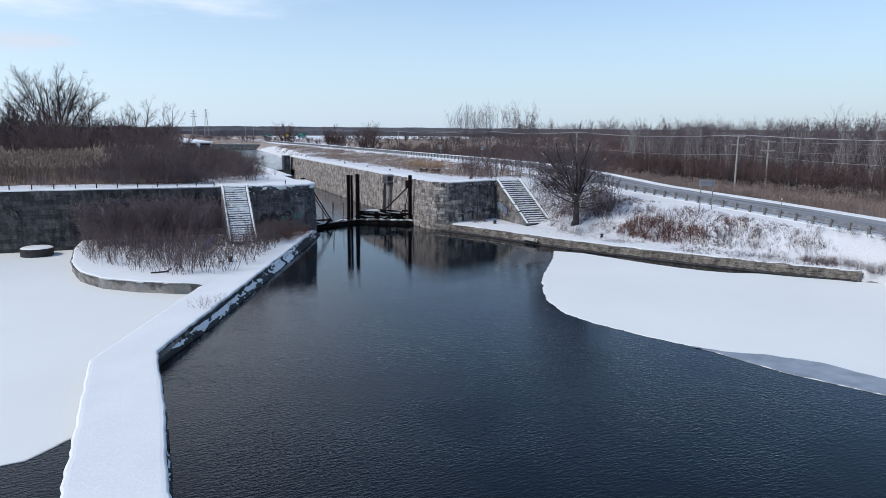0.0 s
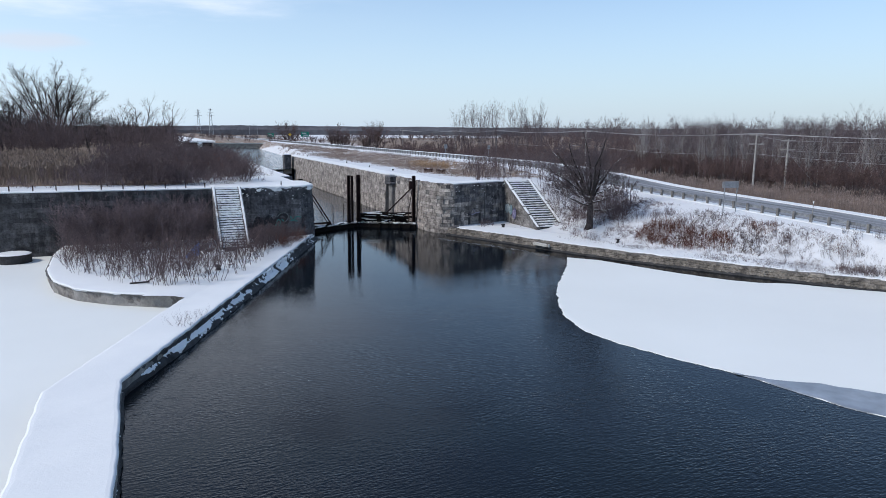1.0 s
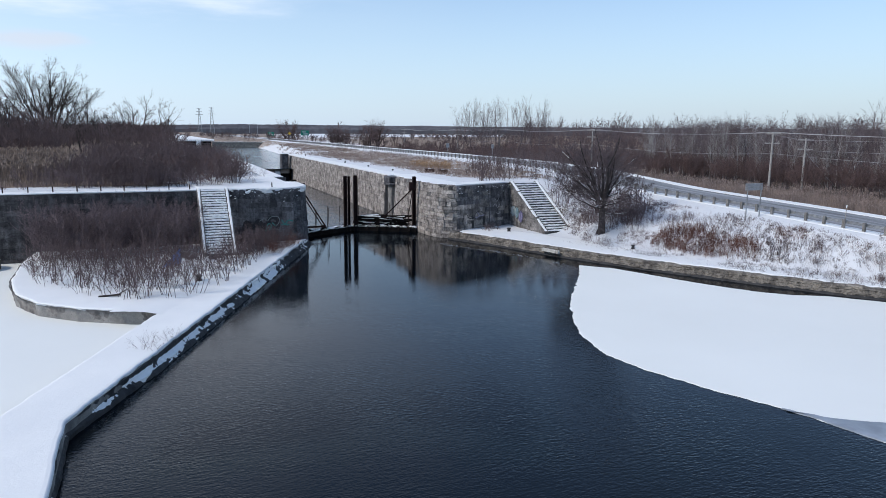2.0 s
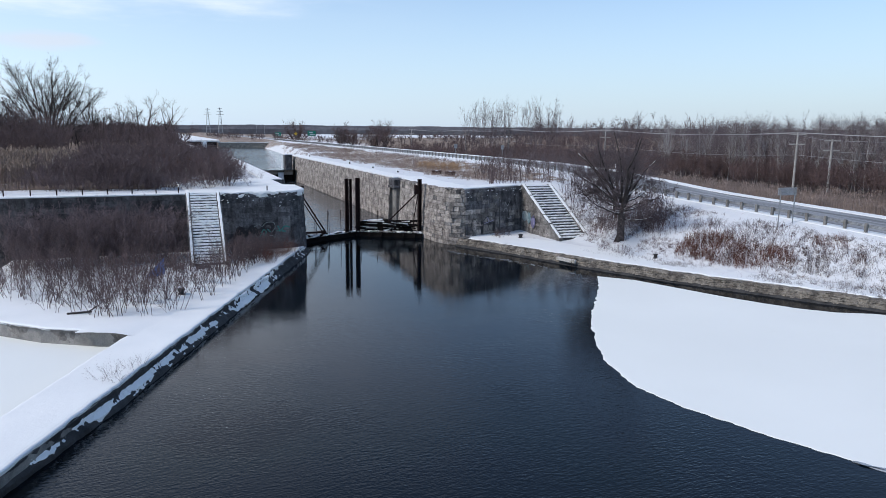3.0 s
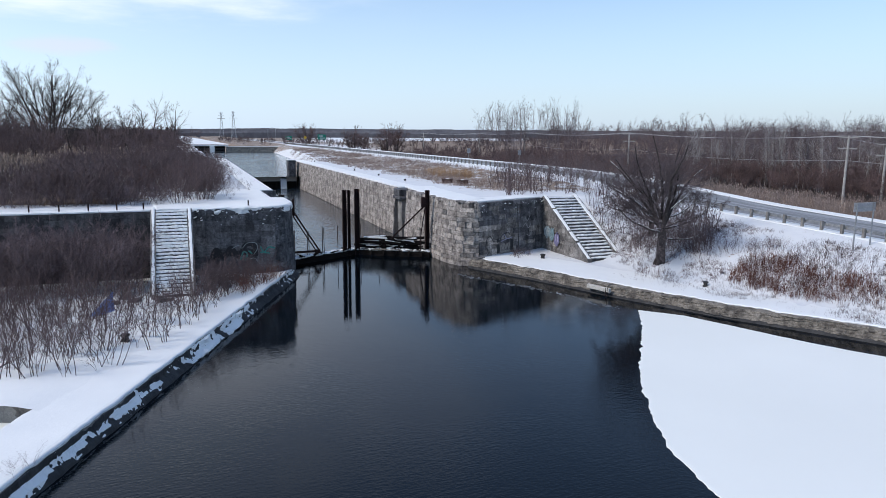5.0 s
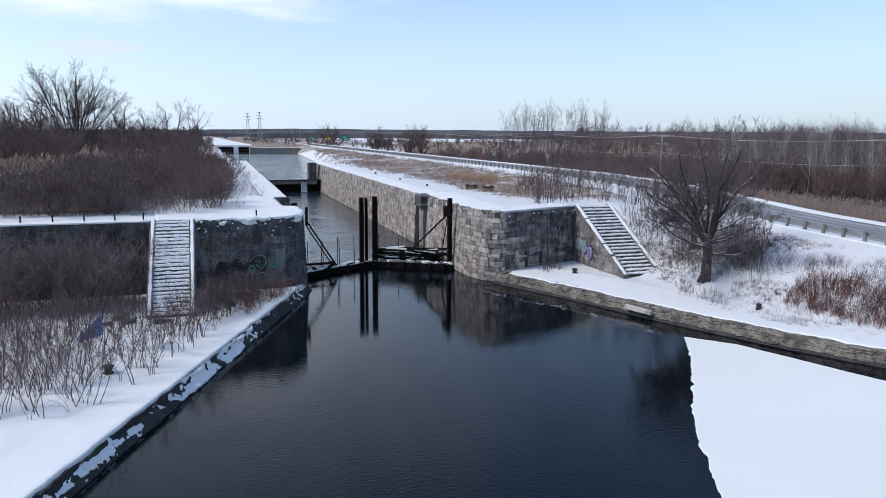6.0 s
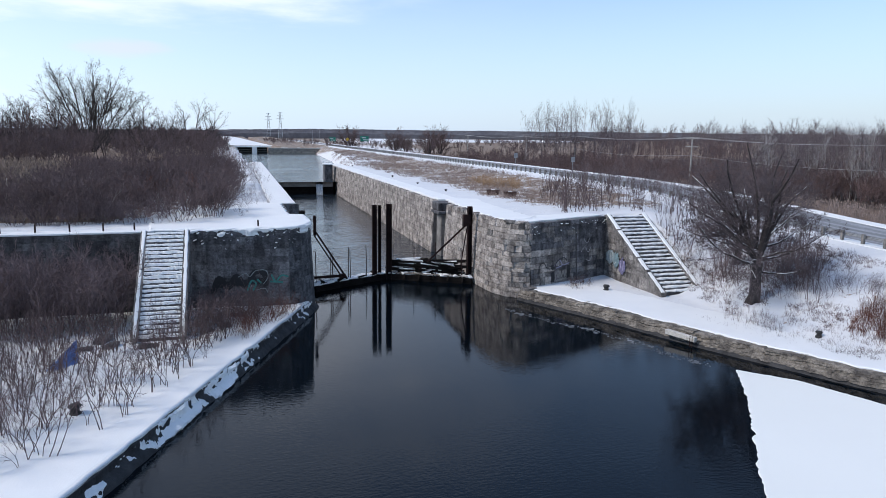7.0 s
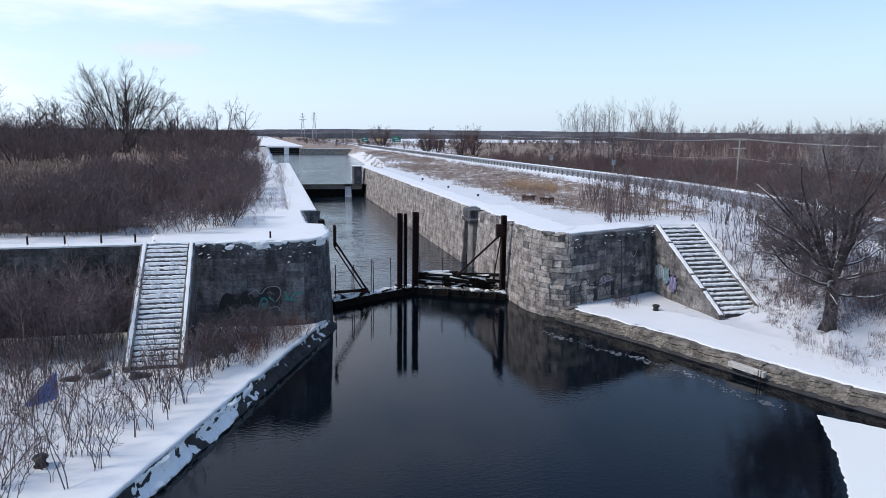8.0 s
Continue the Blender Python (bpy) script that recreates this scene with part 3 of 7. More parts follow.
ROAD_Z = [2.8, 3.3, 3.8, 4.1, 4.42, 4.62, 4.8, 5.05, 5.2, 5.6, 6.7, 7.1, 7.15, 7.2]


def sstep(a, b, x):
    t = np.clip((x - a) / (b - a), 0, 1)
    return t * t * (3 - 2 * t)


def shore_r(y):
    ys = [-400, -120, -75, -49.0, -44.4, -37.8, -29.7, -22.0, -13.0, -6.3, 0]
    xs = [120, 60, 40, 32.2, 28.9, 24.8, 20.0, 16.3, 12.8, 9.8, 9.8]
    return np.interp(y, ys, xs)


def ground_z(x, y):
    """Height of the land; below the water where there is water."""
    x, y = np.asarray(x, float), np.asarray(y, float)
    road = np.interp(y, ROAD_Y, ROAD_Z)
    # right bank: strip by the ledge, slope up to the road, plateau beyond the stair's head
    xs = shore_r(y)
    foot = np.maximum(xs + 4.5, 20.5)
    bank = 0.82 + (road - 0.25 - 0.82) * np.clip((x - foot) / np.maximum(33.6 - foot, 2.0), 0, 1) ** 0.9
    behind = 0.82 + (6.2 - 0.82) * np.clip((y + 12.5) / 11.0, 0, 1)
    right = np.where(x > 22.5, np.maximum(bank, np.minimum(behind, 6.2)), bank)
    right = np.where(y > -1.8, np.where(x < 26, 6.2, np.minimum(np.maximum(bank, 6.2 + (road - 0.3 - 6.2) * sstep(24, 34, x)), 99)), right)
    right = np.where((y > -1.8) & (x > 33), road - 0.3, right)
    right = np.where((x > 34.4) & (x < 36.2), road - 0.03, right)
    right = np.where((x >= 36.2) & (x < 47.2), road - 0.25, right)
    right = np.where(x >= 47.2, road - 0.25 + (np.minimum(3.0, road - 0.6) - road + 0.25) * sstep(47.2, 56, x), right)
    right = np.where(x > 70, right + 0.6 * sstep(70, 100, x) + 0.01 * np.clip(x - 100, 0, 300), right)
    right = np.where(x < xs, -2.2, right)
    # left of the canal
    wing = -6.1
    left = np.where(y > wing, 6.5 + 0.2 * sstep(-12, -30, x), -2.2)
    left = np.where((x < -130) & (y <= wing), 5.0 * sstep(-130, -160, x), left)
    z = np.where(x > 0, right, left)
    # the cut of the lock and the pools
    z = np.where((x > -9.2) & (x < 8.6) & (y > -6.5) & (y < 112), -2.2, z)
    pool = (y >= 100) & (y < 306)
    wl = np.interp(y, [100, 118, 306], [-9.2, -10.5, -13.5])
    wr = np.interp(y, [100, 110, 120, 205, 306], [8.6, 8.6, 11.0, 19.0, 24.0])
    z = np.where(pool & (x > wl) & (x < wr), 1.0, z)
    z = np.where(pool & (x >= wr) & (x < wr + 5), 1.0 + (z - 1.0) * np.clip((x - wr) / 5, 0, 1), z)
    # the lower reach behind the camera
    back = sstep(-180, -230, y)
    z = np.where(y < -180, np.maximum(z, 3.0 * back - 2.2 * (1 - back)), z)
    return z


def grass_amount(x, y):
    g = np.full_like(x, 0.16)
    g = np.where((x > 9) & (x < 34) & (y > -1.5), 0.16 + 0.42 * sstep(13, 19, x) * sstep(2, 10, y), g)
    g = np.where((x > 8) & (x < 26) & (y > 112) & (y < 306), 0.28, g)
    g = np.where((x > 22) & (x < 33.5) & (y <= -1.5), 0.22, g)
    g = np.where((x > 20) & (x < 33.5) & (y <= -14), 0.24, g)
    g = np.where((x > 33) & (x < 35), 0.2, g)
    g = np.where((x > 47) & (x < 49), 0.0, g)
    g = np.where(x >= 50, 0.85, g)
    g = np.where((x < -9.5) & (y > 0), 0.16 + 0.34 * sstep(-12, -14, x), g)
    g = np.where((x < -22) & (y > -2), 0.75, g)
    g = np.where((y > 320) | (x < -120) | (x > 200), 0.66, g)
    g = np.where((x > 82) & (y < 320), 0.95, g)
    r, turn = np.hypot(x, y), np.degrees(np.arctan2(x, y))
    g = np.where((r > 330) & (y > 300) & (turn > 8), 0.5 + 0.42 * sstep(12, 20, turn) - 0.1 * np.sin(r / 55.0 + turn * 0.5), g)      # stubble fields
    g = np.where((r > 850) & (r < 1350) & (turn > 10) & (turn < 29), 0.12, g)      # a far field under snow
    return g


def spaced(a, b, step, far, grow=1.14):
    c = list(np.arange(a, b + 1e-6, step))
    s, hi, lo = step, [c[-1]], [c[0]]
    while hi[-1] < far:
        s *= grow
        hi.append(hi[-1] + s)
    s = step
    while lo[-1] > -far:
        s *= grow
        lo.append(lo[-1] - s)
    return np.array(lo[:0:-1] + c + hi[1:])


gx, gy = spaced(-45, 52, 0.9, 4200), spaced(-75, 125, 1.0, 4200)
GX, GY = np.meshgrid(gx, gy)
GZ = ground_z(GX, GY)
rough = np.array([[noise.fractal(Vector((x * 0.22, y * 0.22, 0)), 1.0, 2.0, 4) for x in gx] for y in gy])
flat = ((GX > 33.2) & (GX < 48)) | (GZ < 0)
GZ = GZ + np.where(flat, 0, rough * np.where((GX > 22) & (GX < 33) & (GY < 0), 0.22, 0.10))
verts = np.stack([GX, GY, GZ], -1).reshape(-1, 3)
nx, ny = len(gx), len(gy)
ii = (np.arange(ny - 1)[:, None] * nx + np.arange(nx - 1)[None]).reshape(-1)
quads = np.stack([ii, ii + 1, ii + nx + 1, ii + nx], 1)
ground = raw("ground", verts, quads, GROUND, None, True)
tagged(ground, "snow-dusted land with dead grass showing through", "ground", kind="structure")
att = ground.data.attributes.new("grass", "FLOAT", "POINT")
att.data.foreach_set("value", grass_amount(GX, GY).reshape(-1).astype(np.float32))
# dead leaves under the woods and the scrub beyond the road
fallen = np.maximum(sstep(75, 80, GX) * sstep(75, 55, GY), sstep(53, 58, GX) * sstep(36, 52, GY)) * sstep(230, 190, GY) * sstep(240, 200, GX)
att = ground.data.attributes.new("litter", "FLOAT", "POINT")
att.data.foreach_set("value", (0.95 * fallen).reshape(-1).astype(np.float32))


def gz(x, y):
    return float(ground_z(np.array([x]), np.array([y]))[0])


# ---- water and ice ----
def sheet(name, outline, z, mat, label, category="water"):
    bm = bmesh.new()
    f = bm.faces.new([bm.verts.new((x, y, z)) for x, y in outline])
    bmesh.ops.triangulate(bm, faces=[f])
    return tagged(part(name, bm, mat), label, category, kind="structure")


sheet("water_lower_pool", [(-300, -300), (300, -300), (300, 1.0), (7.6, 1.0), (0.0, 4.6), (-7.6, 1.0), (-300, 1.0)], 0.0, WATER, "dark rippled open water below the lock")
sheet("water_lock", [(-9, 0.6), (0, 4.4), (8.2, 0.6), (8.2, 94), (-9, 94)], 0.45, LOCKWATER, "wind-rippled grey water in the lock chamber")
sheet("water_upper_pool", [(-40, 91), (60, 91), (60, 308), (-40, 308)], 3.2, UPPERWATER, "wind-rippled blue-grey water above the lock")

ice_r = [(14.4, -25.6), (12.2, -29.0), (9.7, -32.4), (7.4, -35.4), (5.5, -38.0), (3.2, -42.0), (1.9, -44.8), (0.8, -48.7), (1.3, -52.0), (2.4, -55.0), (3.4, -57.4), (4.3, -59.8),
         (5.3, -64.2), (7.3, -68.5), (14, -78), (40, -95), (75, -105), (60, -90), (40.5, -72), (33.0, -50.5), (28.6, -46.2), (26.0, -43.2), (23.6, -41.9), (21.8, -39.9), (20.2, -37.0), (19.0, -34.2), (17.9, -31.2), (16.6, -28.0)]
tagged(rough_slab("ice_right", ice_r, -0.02, 0.035, ICE, 0.22, 0.16, 0.0, 0.06, keep=lambda x, y: 1.0 if x < 16 and y > -60 else 0.4), "flat snow-covered ice sheet with a ragged melting rim", "ice", kind="structure")
wet = [(3.8, -58.6), (4.9, -60.0), (7.0, -61.6), (8.7, -63.8), (9.4, -66.6), (12.0, -70.5), (9.5, -71.5), (7.3, -68.5), (5.3, -64.2), (4.3, -59.8)]
tagged(rough_slab("ice_wet", wet, -0.02, 0.05, WETICE, 0.35, 0.12, 0.0, 0.12), "grey water-soaked patch of the ice rim", "ice", kind="structure")
slush = [(6.6, -9.0), (7.6, -11.5), (8.6, -13.6), (10.2, -15.8), (11.0, -18.0), (12.0, -20.2), (12.3, -22.6), (13.4, -24.4)]
rng = random.Random(61)
bm = bmesh.new()
slush_ln = [Vector((x, y, 0)) for x, y in slush]
for k in range(330):      # small floes and crumbs strung along a wavering line
    f = rng.random() * (len(slush) - 1)
    p = slush_ln[int(f)].lerp(slush_ln[int(f) + 1], f % 1.0) + Vector((rng.gauss(0, 0.16) + 0.12 * math.sin(f * 9), rng.gauss(0, 0.12), 0.004))
    s = rng.choice((0.02, 0.03, 0.05, 0.08)) * (0.5 + noise.noise(Vector((f * 2.2, 0, 4))) ** 2 * 4)
    n_ = rng.randint(5, 8)
    ring = [p + Vector((s * 1.5 * rng.uniform(0.6, 1.2) * math.cos(6.28 * i / n_) + 0.6 * s * math.sin(6.28 * i / n_), s * 1.7 * rng.uniform(0.6, 1.2) * math.sin(6.28 * i / n_), 0)) for i in range(n_)]
    top = [bm.verts.new(q + Vector((0, 0, 0.012 + 0.00002 * k))) for q in ring]
    low = [bm.verts.new(q + (q - p) * 0.1 - Vector((0, 0, 0.03))) for q in ring]
    bm.faces.new(top)
    for i in range(n_):
        bm.faces.new((low[i], low[(i + 1) % n_], top[(i + 1) % n_], top[i]))
tagged(part("ice_slush", bm, SLUSH), "thin broken line of slush floating by the ledge", "ice", kind="stuff")
ice_l = [(-8.5, -4.5), (-140, -4.5), (-140, -58.0), (-60, -60.5), (-36, -61.0), (-31.3, -60.7), (-29.6, -58.8), (-28, -50)]
tagged(rough_slab("ice_left", ice_l, -0.02, 0.05, ICE, 0.6, 0.15, 0.0, 0.3), "flat snow-covered ice inside the guide pier", "ice", kind="structure")


# ---- lock walls ----
TOP = 6.2
B_STONE, B_GREY = block_meshes(8, STONE, 0), block_meshes(8, GREYSTONE, 2)
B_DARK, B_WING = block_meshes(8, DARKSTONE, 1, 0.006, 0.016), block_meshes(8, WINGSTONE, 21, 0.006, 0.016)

# right side: chamber face up the lock, round the pier's nose, along the front to the stair
right_pts = [(7.3, 10.6), (7.3, 0.0), (7.4, -2.4), (7.7, -4.0), (8.2, -5.2), (9.0, -6.0), (9.9, -6.3), (19.0, -2.6)]      # faces look right of the way: towards the water
RB = 0.065
wall_right = wall_core("wall_lock_right", right_pts, -2.0, TOP - 0.05, 2.6, RB * 0.8, PALEMORTAR, "weathered limestone pier wall of the old lock, right side")
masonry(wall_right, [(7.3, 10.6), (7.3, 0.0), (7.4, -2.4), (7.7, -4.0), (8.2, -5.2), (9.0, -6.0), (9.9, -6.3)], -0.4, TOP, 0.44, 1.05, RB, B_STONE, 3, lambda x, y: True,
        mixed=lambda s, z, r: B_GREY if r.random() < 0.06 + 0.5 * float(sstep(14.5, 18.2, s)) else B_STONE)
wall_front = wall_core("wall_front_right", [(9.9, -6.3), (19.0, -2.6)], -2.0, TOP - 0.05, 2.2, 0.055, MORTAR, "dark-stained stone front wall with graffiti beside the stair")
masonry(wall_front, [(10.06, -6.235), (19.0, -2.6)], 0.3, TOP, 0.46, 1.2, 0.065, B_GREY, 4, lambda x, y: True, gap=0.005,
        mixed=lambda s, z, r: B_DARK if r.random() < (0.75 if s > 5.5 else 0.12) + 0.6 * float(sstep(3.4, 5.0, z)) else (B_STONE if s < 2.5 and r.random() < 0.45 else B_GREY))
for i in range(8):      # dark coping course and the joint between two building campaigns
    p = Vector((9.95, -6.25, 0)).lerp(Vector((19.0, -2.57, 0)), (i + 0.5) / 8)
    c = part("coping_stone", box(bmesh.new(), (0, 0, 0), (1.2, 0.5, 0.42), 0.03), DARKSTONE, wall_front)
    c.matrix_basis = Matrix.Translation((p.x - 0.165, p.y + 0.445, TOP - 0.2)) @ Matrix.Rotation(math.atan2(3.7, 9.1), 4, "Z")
joint = part("wall_joint", box(bmesh.new(), (0, 0, 0), (0.13, 0.1, 5.2), 0.01), MORTAR, wall_front)
joint.matrix_basis = Matrix.Translation((15.22, -3.91, 3.45)) @ Matrix.Rotation(math.atan2(3.7, 9.1), 4, "Z") @ Matrix.Rotation(-0.065, 4, "X")
toe = part("toe_stone", box(bmesh.new(), (0, 0, 0), (1.0, 0.9, 1.7), 0.04), GREYSTONE, wall_front)
toe.matrix_basis = Matrix.Translation((9.75, -6.45, 0.15)) @ Matrix.Rotation(math.atan2(3.7, 9.1), 4, "Z")
# broken coping stones along the pier's top edge
rng = random.Random(52)
for line, face in (([(7.3, 10.4), (7.3, 0.0), (7.4, -2.4), (7.7, -4.0), (8.2, -5.2), (9.0, -6.0), (9.9, -6.3)], wall_right),):
    ln = Line2(line)
    s_ = 0.2
    while s_ < ln.length - 0.3:
        L_ = rng.uniform(0.5, 1.2)
        p, t, n_ = ln.at(min(ln.length, s_ + L_ / 2))
        bm = box(bmesh.new(), (0, 0, 0), (L_ - 0.05, rng.uniform(0.45, 0.7), rng.uniform(0.2, 0.34)), 0.04)
        for v in bm.verts:
            v.co += Vector((rng.uniform(-0.05, 0.05), rng.uniform(-0.06, 0.06), rng.uniform(-0.05, 0.05)))
        st_ = part("coping_stone", bm, rng.choice((STONE, STONE, GREYSTONE)), face)
        q = p - n_ * rng.uniform(0.62, 0.78)
        st_.matrix_basis = Matrix.Translation((q.x, q.y, TOP + rng.uniform(-0.06, 0.05))) @ Matrix.Rotation(math.atan2(t.y, t.x) + rng.uniform(-0.08, 0.08), 4, "Z") @ Matrix.Rotation(rng.uniform(-0.08, 0.08), 4, "X")
        s_ += L_
# the recess of the gate and the long chamber wall
wall_chamber = wall_core("wall_chamber_right", [(7.3, 106.0), (7.3, 15.2)], -2.0, TOP - 0.05, 2.6, RB * 0.8, PALEMORTAR, "long limestone chamber wall of the lock", 2.0)
masonry(wall_chamber, [(7.3, 106.0), (7.3, 15.2)], 0.0, TOP, 0.47, 1.3, RB, B_STONE, 5, lambda x, y: y < 33)
wall_niche = wall_core("wall_niche_right", [(8.3, 16.5), (8.3, 9.5)], -2.0, TOP - 0.35, 2.2, 0.05, PALEMORTAR, "recessed stone wall behind the gate")
masonry(wall_niche, [(8.25, 15.2), (8.25, 10.4)], 0.0, TOP - 0.3, 0.47, 1.1, 0.05, B_STONE, 6, lambda x, y: True)

# left side
TOPL = 6.5
left_pts = [(-17.2, -7.4), (-9.6, -7.4), (-8.8, -7.05), (-8.15, -6.3), (-7.7, -5.4), (-7.5, -4.4), (-7.4, 0.8)]
wall_left = wall_core("wall_lock_left", left_pts, -2.0, TOPL - 0.05, 1.6, 0.04, MORTAR, "dark-stained stone pier wall of the lock, left side")
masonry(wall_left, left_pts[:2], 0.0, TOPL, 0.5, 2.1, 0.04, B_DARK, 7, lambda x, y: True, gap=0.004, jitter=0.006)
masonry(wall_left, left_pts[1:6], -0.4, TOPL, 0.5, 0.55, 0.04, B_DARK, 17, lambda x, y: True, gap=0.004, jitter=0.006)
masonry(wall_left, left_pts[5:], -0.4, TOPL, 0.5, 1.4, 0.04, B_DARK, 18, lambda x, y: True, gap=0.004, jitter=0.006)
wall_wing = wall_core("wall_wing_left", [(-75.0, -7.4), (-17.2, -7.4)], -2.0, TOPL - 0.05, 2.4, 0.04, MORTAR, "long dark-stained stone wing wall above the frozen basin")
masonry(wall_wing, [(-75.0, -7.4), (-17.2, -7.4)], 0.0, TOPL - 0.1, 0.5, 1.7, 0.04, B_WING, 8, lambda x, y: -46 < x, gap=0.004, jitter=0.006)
wall_chl = wall_core("wall_chamber_left", [(-7.4, 11.0), (-7.4, 112.0)], -2.0, TOPL - 0.05, 2.4, 0.04, MORTAR, "chamber wall of the lock, left side", 3.0)
wall_rec = wall_core("wall_recess_left", [(-8.8, 0.2), (-8.8, 11.0)], -2.0, TOPL - 0.05, 2.4, 0.0, MORTAR, "recessed dark stone wall behind the left gate")
masonry(wall_rec, [(-8.8, 0.9), (-8.8, 10.9)], 0.0, TOPL, 0.5, 1.4, 0.0, B_DARK, 31, lambda x, y: True, gap=0.004)
masonry(wall_chl, [(-8.95, 10.7), (-7.35, 10.95)], 0.0, TOPL, 0.5, 0.9, 0.0, B_DARK, 32, lambda x, y: True, gap=0.004)


# snow on the copings
def snow_strip(name, pts, width, z0, z1, label, off=0.0, wob=0.10):
    ln = Line2(pts)
    k = max(2, int(ln.length / 0.6))
    a, b = [], []
    for i in range(k + 1):
        p, t, n = ln.at(ln.length * i / k)
        q, r = p - n * off, p - n * (off + width)
        a.append((q.x, q.y))
        b.append((r.x, r.y))
    return tagged(rough_slab(name, a + b[::-1], z0, z1, SNOW, 0.22, wob, 0.03, 0.1, 0.05), label, "snow", kind="structure")


snow_strip("snow_coping_right", [(7.3, 106.0), (7.3, 15.2)], 2.3, TOP - 0.02, TOP + 0.2, "snow lying on the lock wall's coping", 0.85, 0.22)
snow_strip("snow_pier_right", [(8.3, 15.2), (7.7, 10.0), (7.3, 0.0), (7.4, -2.4), (7.7, -4.0), (8.3, -5.0)], 3.4, TOP - 0.02, TOP + 0.2, "snow lying on the pier's top", 0.72, 0.34)
snow_strip("snow_front_right", [(8.6, -5.6), (9.9, -6.1), (19.0, -2.6)], 2.6, TOP - 0.02, TOP + 0.15, "snow drawn back from the front wall's edge", 0.75, 0.2)
tagged(rough_slab("snow_platform_left", [(-18.9, -7.0), (-9.7, -7.1), (-8.95, -6.8), (-8.4, -6.15), (-7.98, -5.3), (-7.8, -4.3), (-7.7, 0.5), (-9.1, 0.9), (-9.1, 10.5), (-13.8, 14.0), (-20.0, 4.0)], TOPL - 0.06, TOPL + 0.17, SNOW, 0.22, 0.2, 0.05, 0.15, 0.08), "thick snow over the left lock platform", "snow", kind="structure")
snow_strip("snow_wing_left", [(-75.0, -7.4), (-18.6, -7.4)], 2.4, TOPL - 0.06, TOPL + 0.1, "snow lying on the wing wall's top", 0.3)
snow_strip("snow_chamber_left", [(-7.4, 10.95), (-7.4, 112.0)], 2.4, TOPL - 0.04, TOPL + 0.13, "snow lying on the left chamber coping", 0.3, 0.05)

# ---- ledges and guide pier ----
LEDGE = 0.85


def ledge(name, outline, label, mat):
    bm = prism(bmesh.new(), resample([(p[0], p[1], 0) for p in outline], 2.0, True), -2.0, LEDGE - 0.12)
    return tagged(part(name, bm, mat), label, "ledge", kind="structure")


pier_out = [(-7.65, -4.6), (-8.0, -5.75), (-26.5, -50.6), (-26.2, -60.0), (-26.0, -110.0), (-29.0, -110.0), (-29.6, -60.0), (-29.8, -51.0), (-22.8, -33.2), (-13.0, -12.0), (-12.0, -3.0)]
ledge("guide_pier", pier_out, "long low concrete guide pier under snow", CONCRETE)
# the pier's side towards the water: a broken dark face with a low footing, snow blown onto it in ragged sheets
def eroded_face(line, profile, step, amp, mat, name, parent=None, lift=None, freq=1.0, seed=0.0, flip=False, strata=0.0):
    """A rough face swept along a plan line. profile: (out, z) from top to foot; lift(x, y, z, s): extra offset outwards."""
    ln = Line2(line)
    k = max(2, int(ln.length / step))
    v, f = [], []
    m = len(profile)
    for i in range(k + 1):
        s = min(ln.length, ln.length * i / k)
        p, t, n = ln.at(s)
        n = -n if flip else n
        for j, (o, z) in enumerate(profile):
            c = Vector((p.x, p.y, z))
            d = amp * (noise.fractal(c * 0.7 * freq + Vector((seed, 0, 0)), 1.0, 2.0, 3) + 0.7 * noise.noise(c * 3.1 * freq + Vector((0, seed, 0)))) * (0.25 if j == 0 else 1.0)
            if strata:
                d += strata * ((z * 6.5 + 1.3 * noise.noise(Vector((p.x * 0.8, p.y * 0.8, z * 2)))) % 1.0 - 0.5)
            if lift:
                d += lift(c, s)
            v.append((p.x + n.x * (o + d), p.y + n.y * (o + d), z + 0.5 * amp * noise.noise(c * 2.3 + Vector((0, 0, 5)))))
    for i in range(k):
        for j in range(m - 1):
            q = (i * m + j, i * m + j + 1, (i + 1) * m + j + 1, (i + 1) * m + j)
            f.append(q if flip else q[::-1])
    return raw(name, v, f, mat, parent, False)


pier_line = [(-7.7, -4.8), (-8.0, -5.75), (-26.5, -50.6), (-26.2, -60.0), (-26.0, -110.0)]
pier_prof = [(-0.05, LEDGE - 0.08), (0.03, LEDGE - 0.16), (0.05, LEDGE - 0.28), (0.07, LEDGE - 0.4), (0.1, 0.4), (0.16, 0.33), (0.27, 0.27), (0.36, 0.19), (0.42, 0.1), (0.47, 0.0), (0.55, -0.4), (0.6, -1.0)]
def steeper(c, s):
    """The face stands steeper past the bend."""
    return -0.5 * (LEDGE - 0.1 - c.z) * float(sstep(40.0, 50.0, s))


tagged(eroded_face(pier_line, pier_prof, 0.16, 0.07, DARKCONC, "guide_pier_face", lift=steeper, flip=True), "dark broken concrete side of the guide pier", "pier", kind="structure")


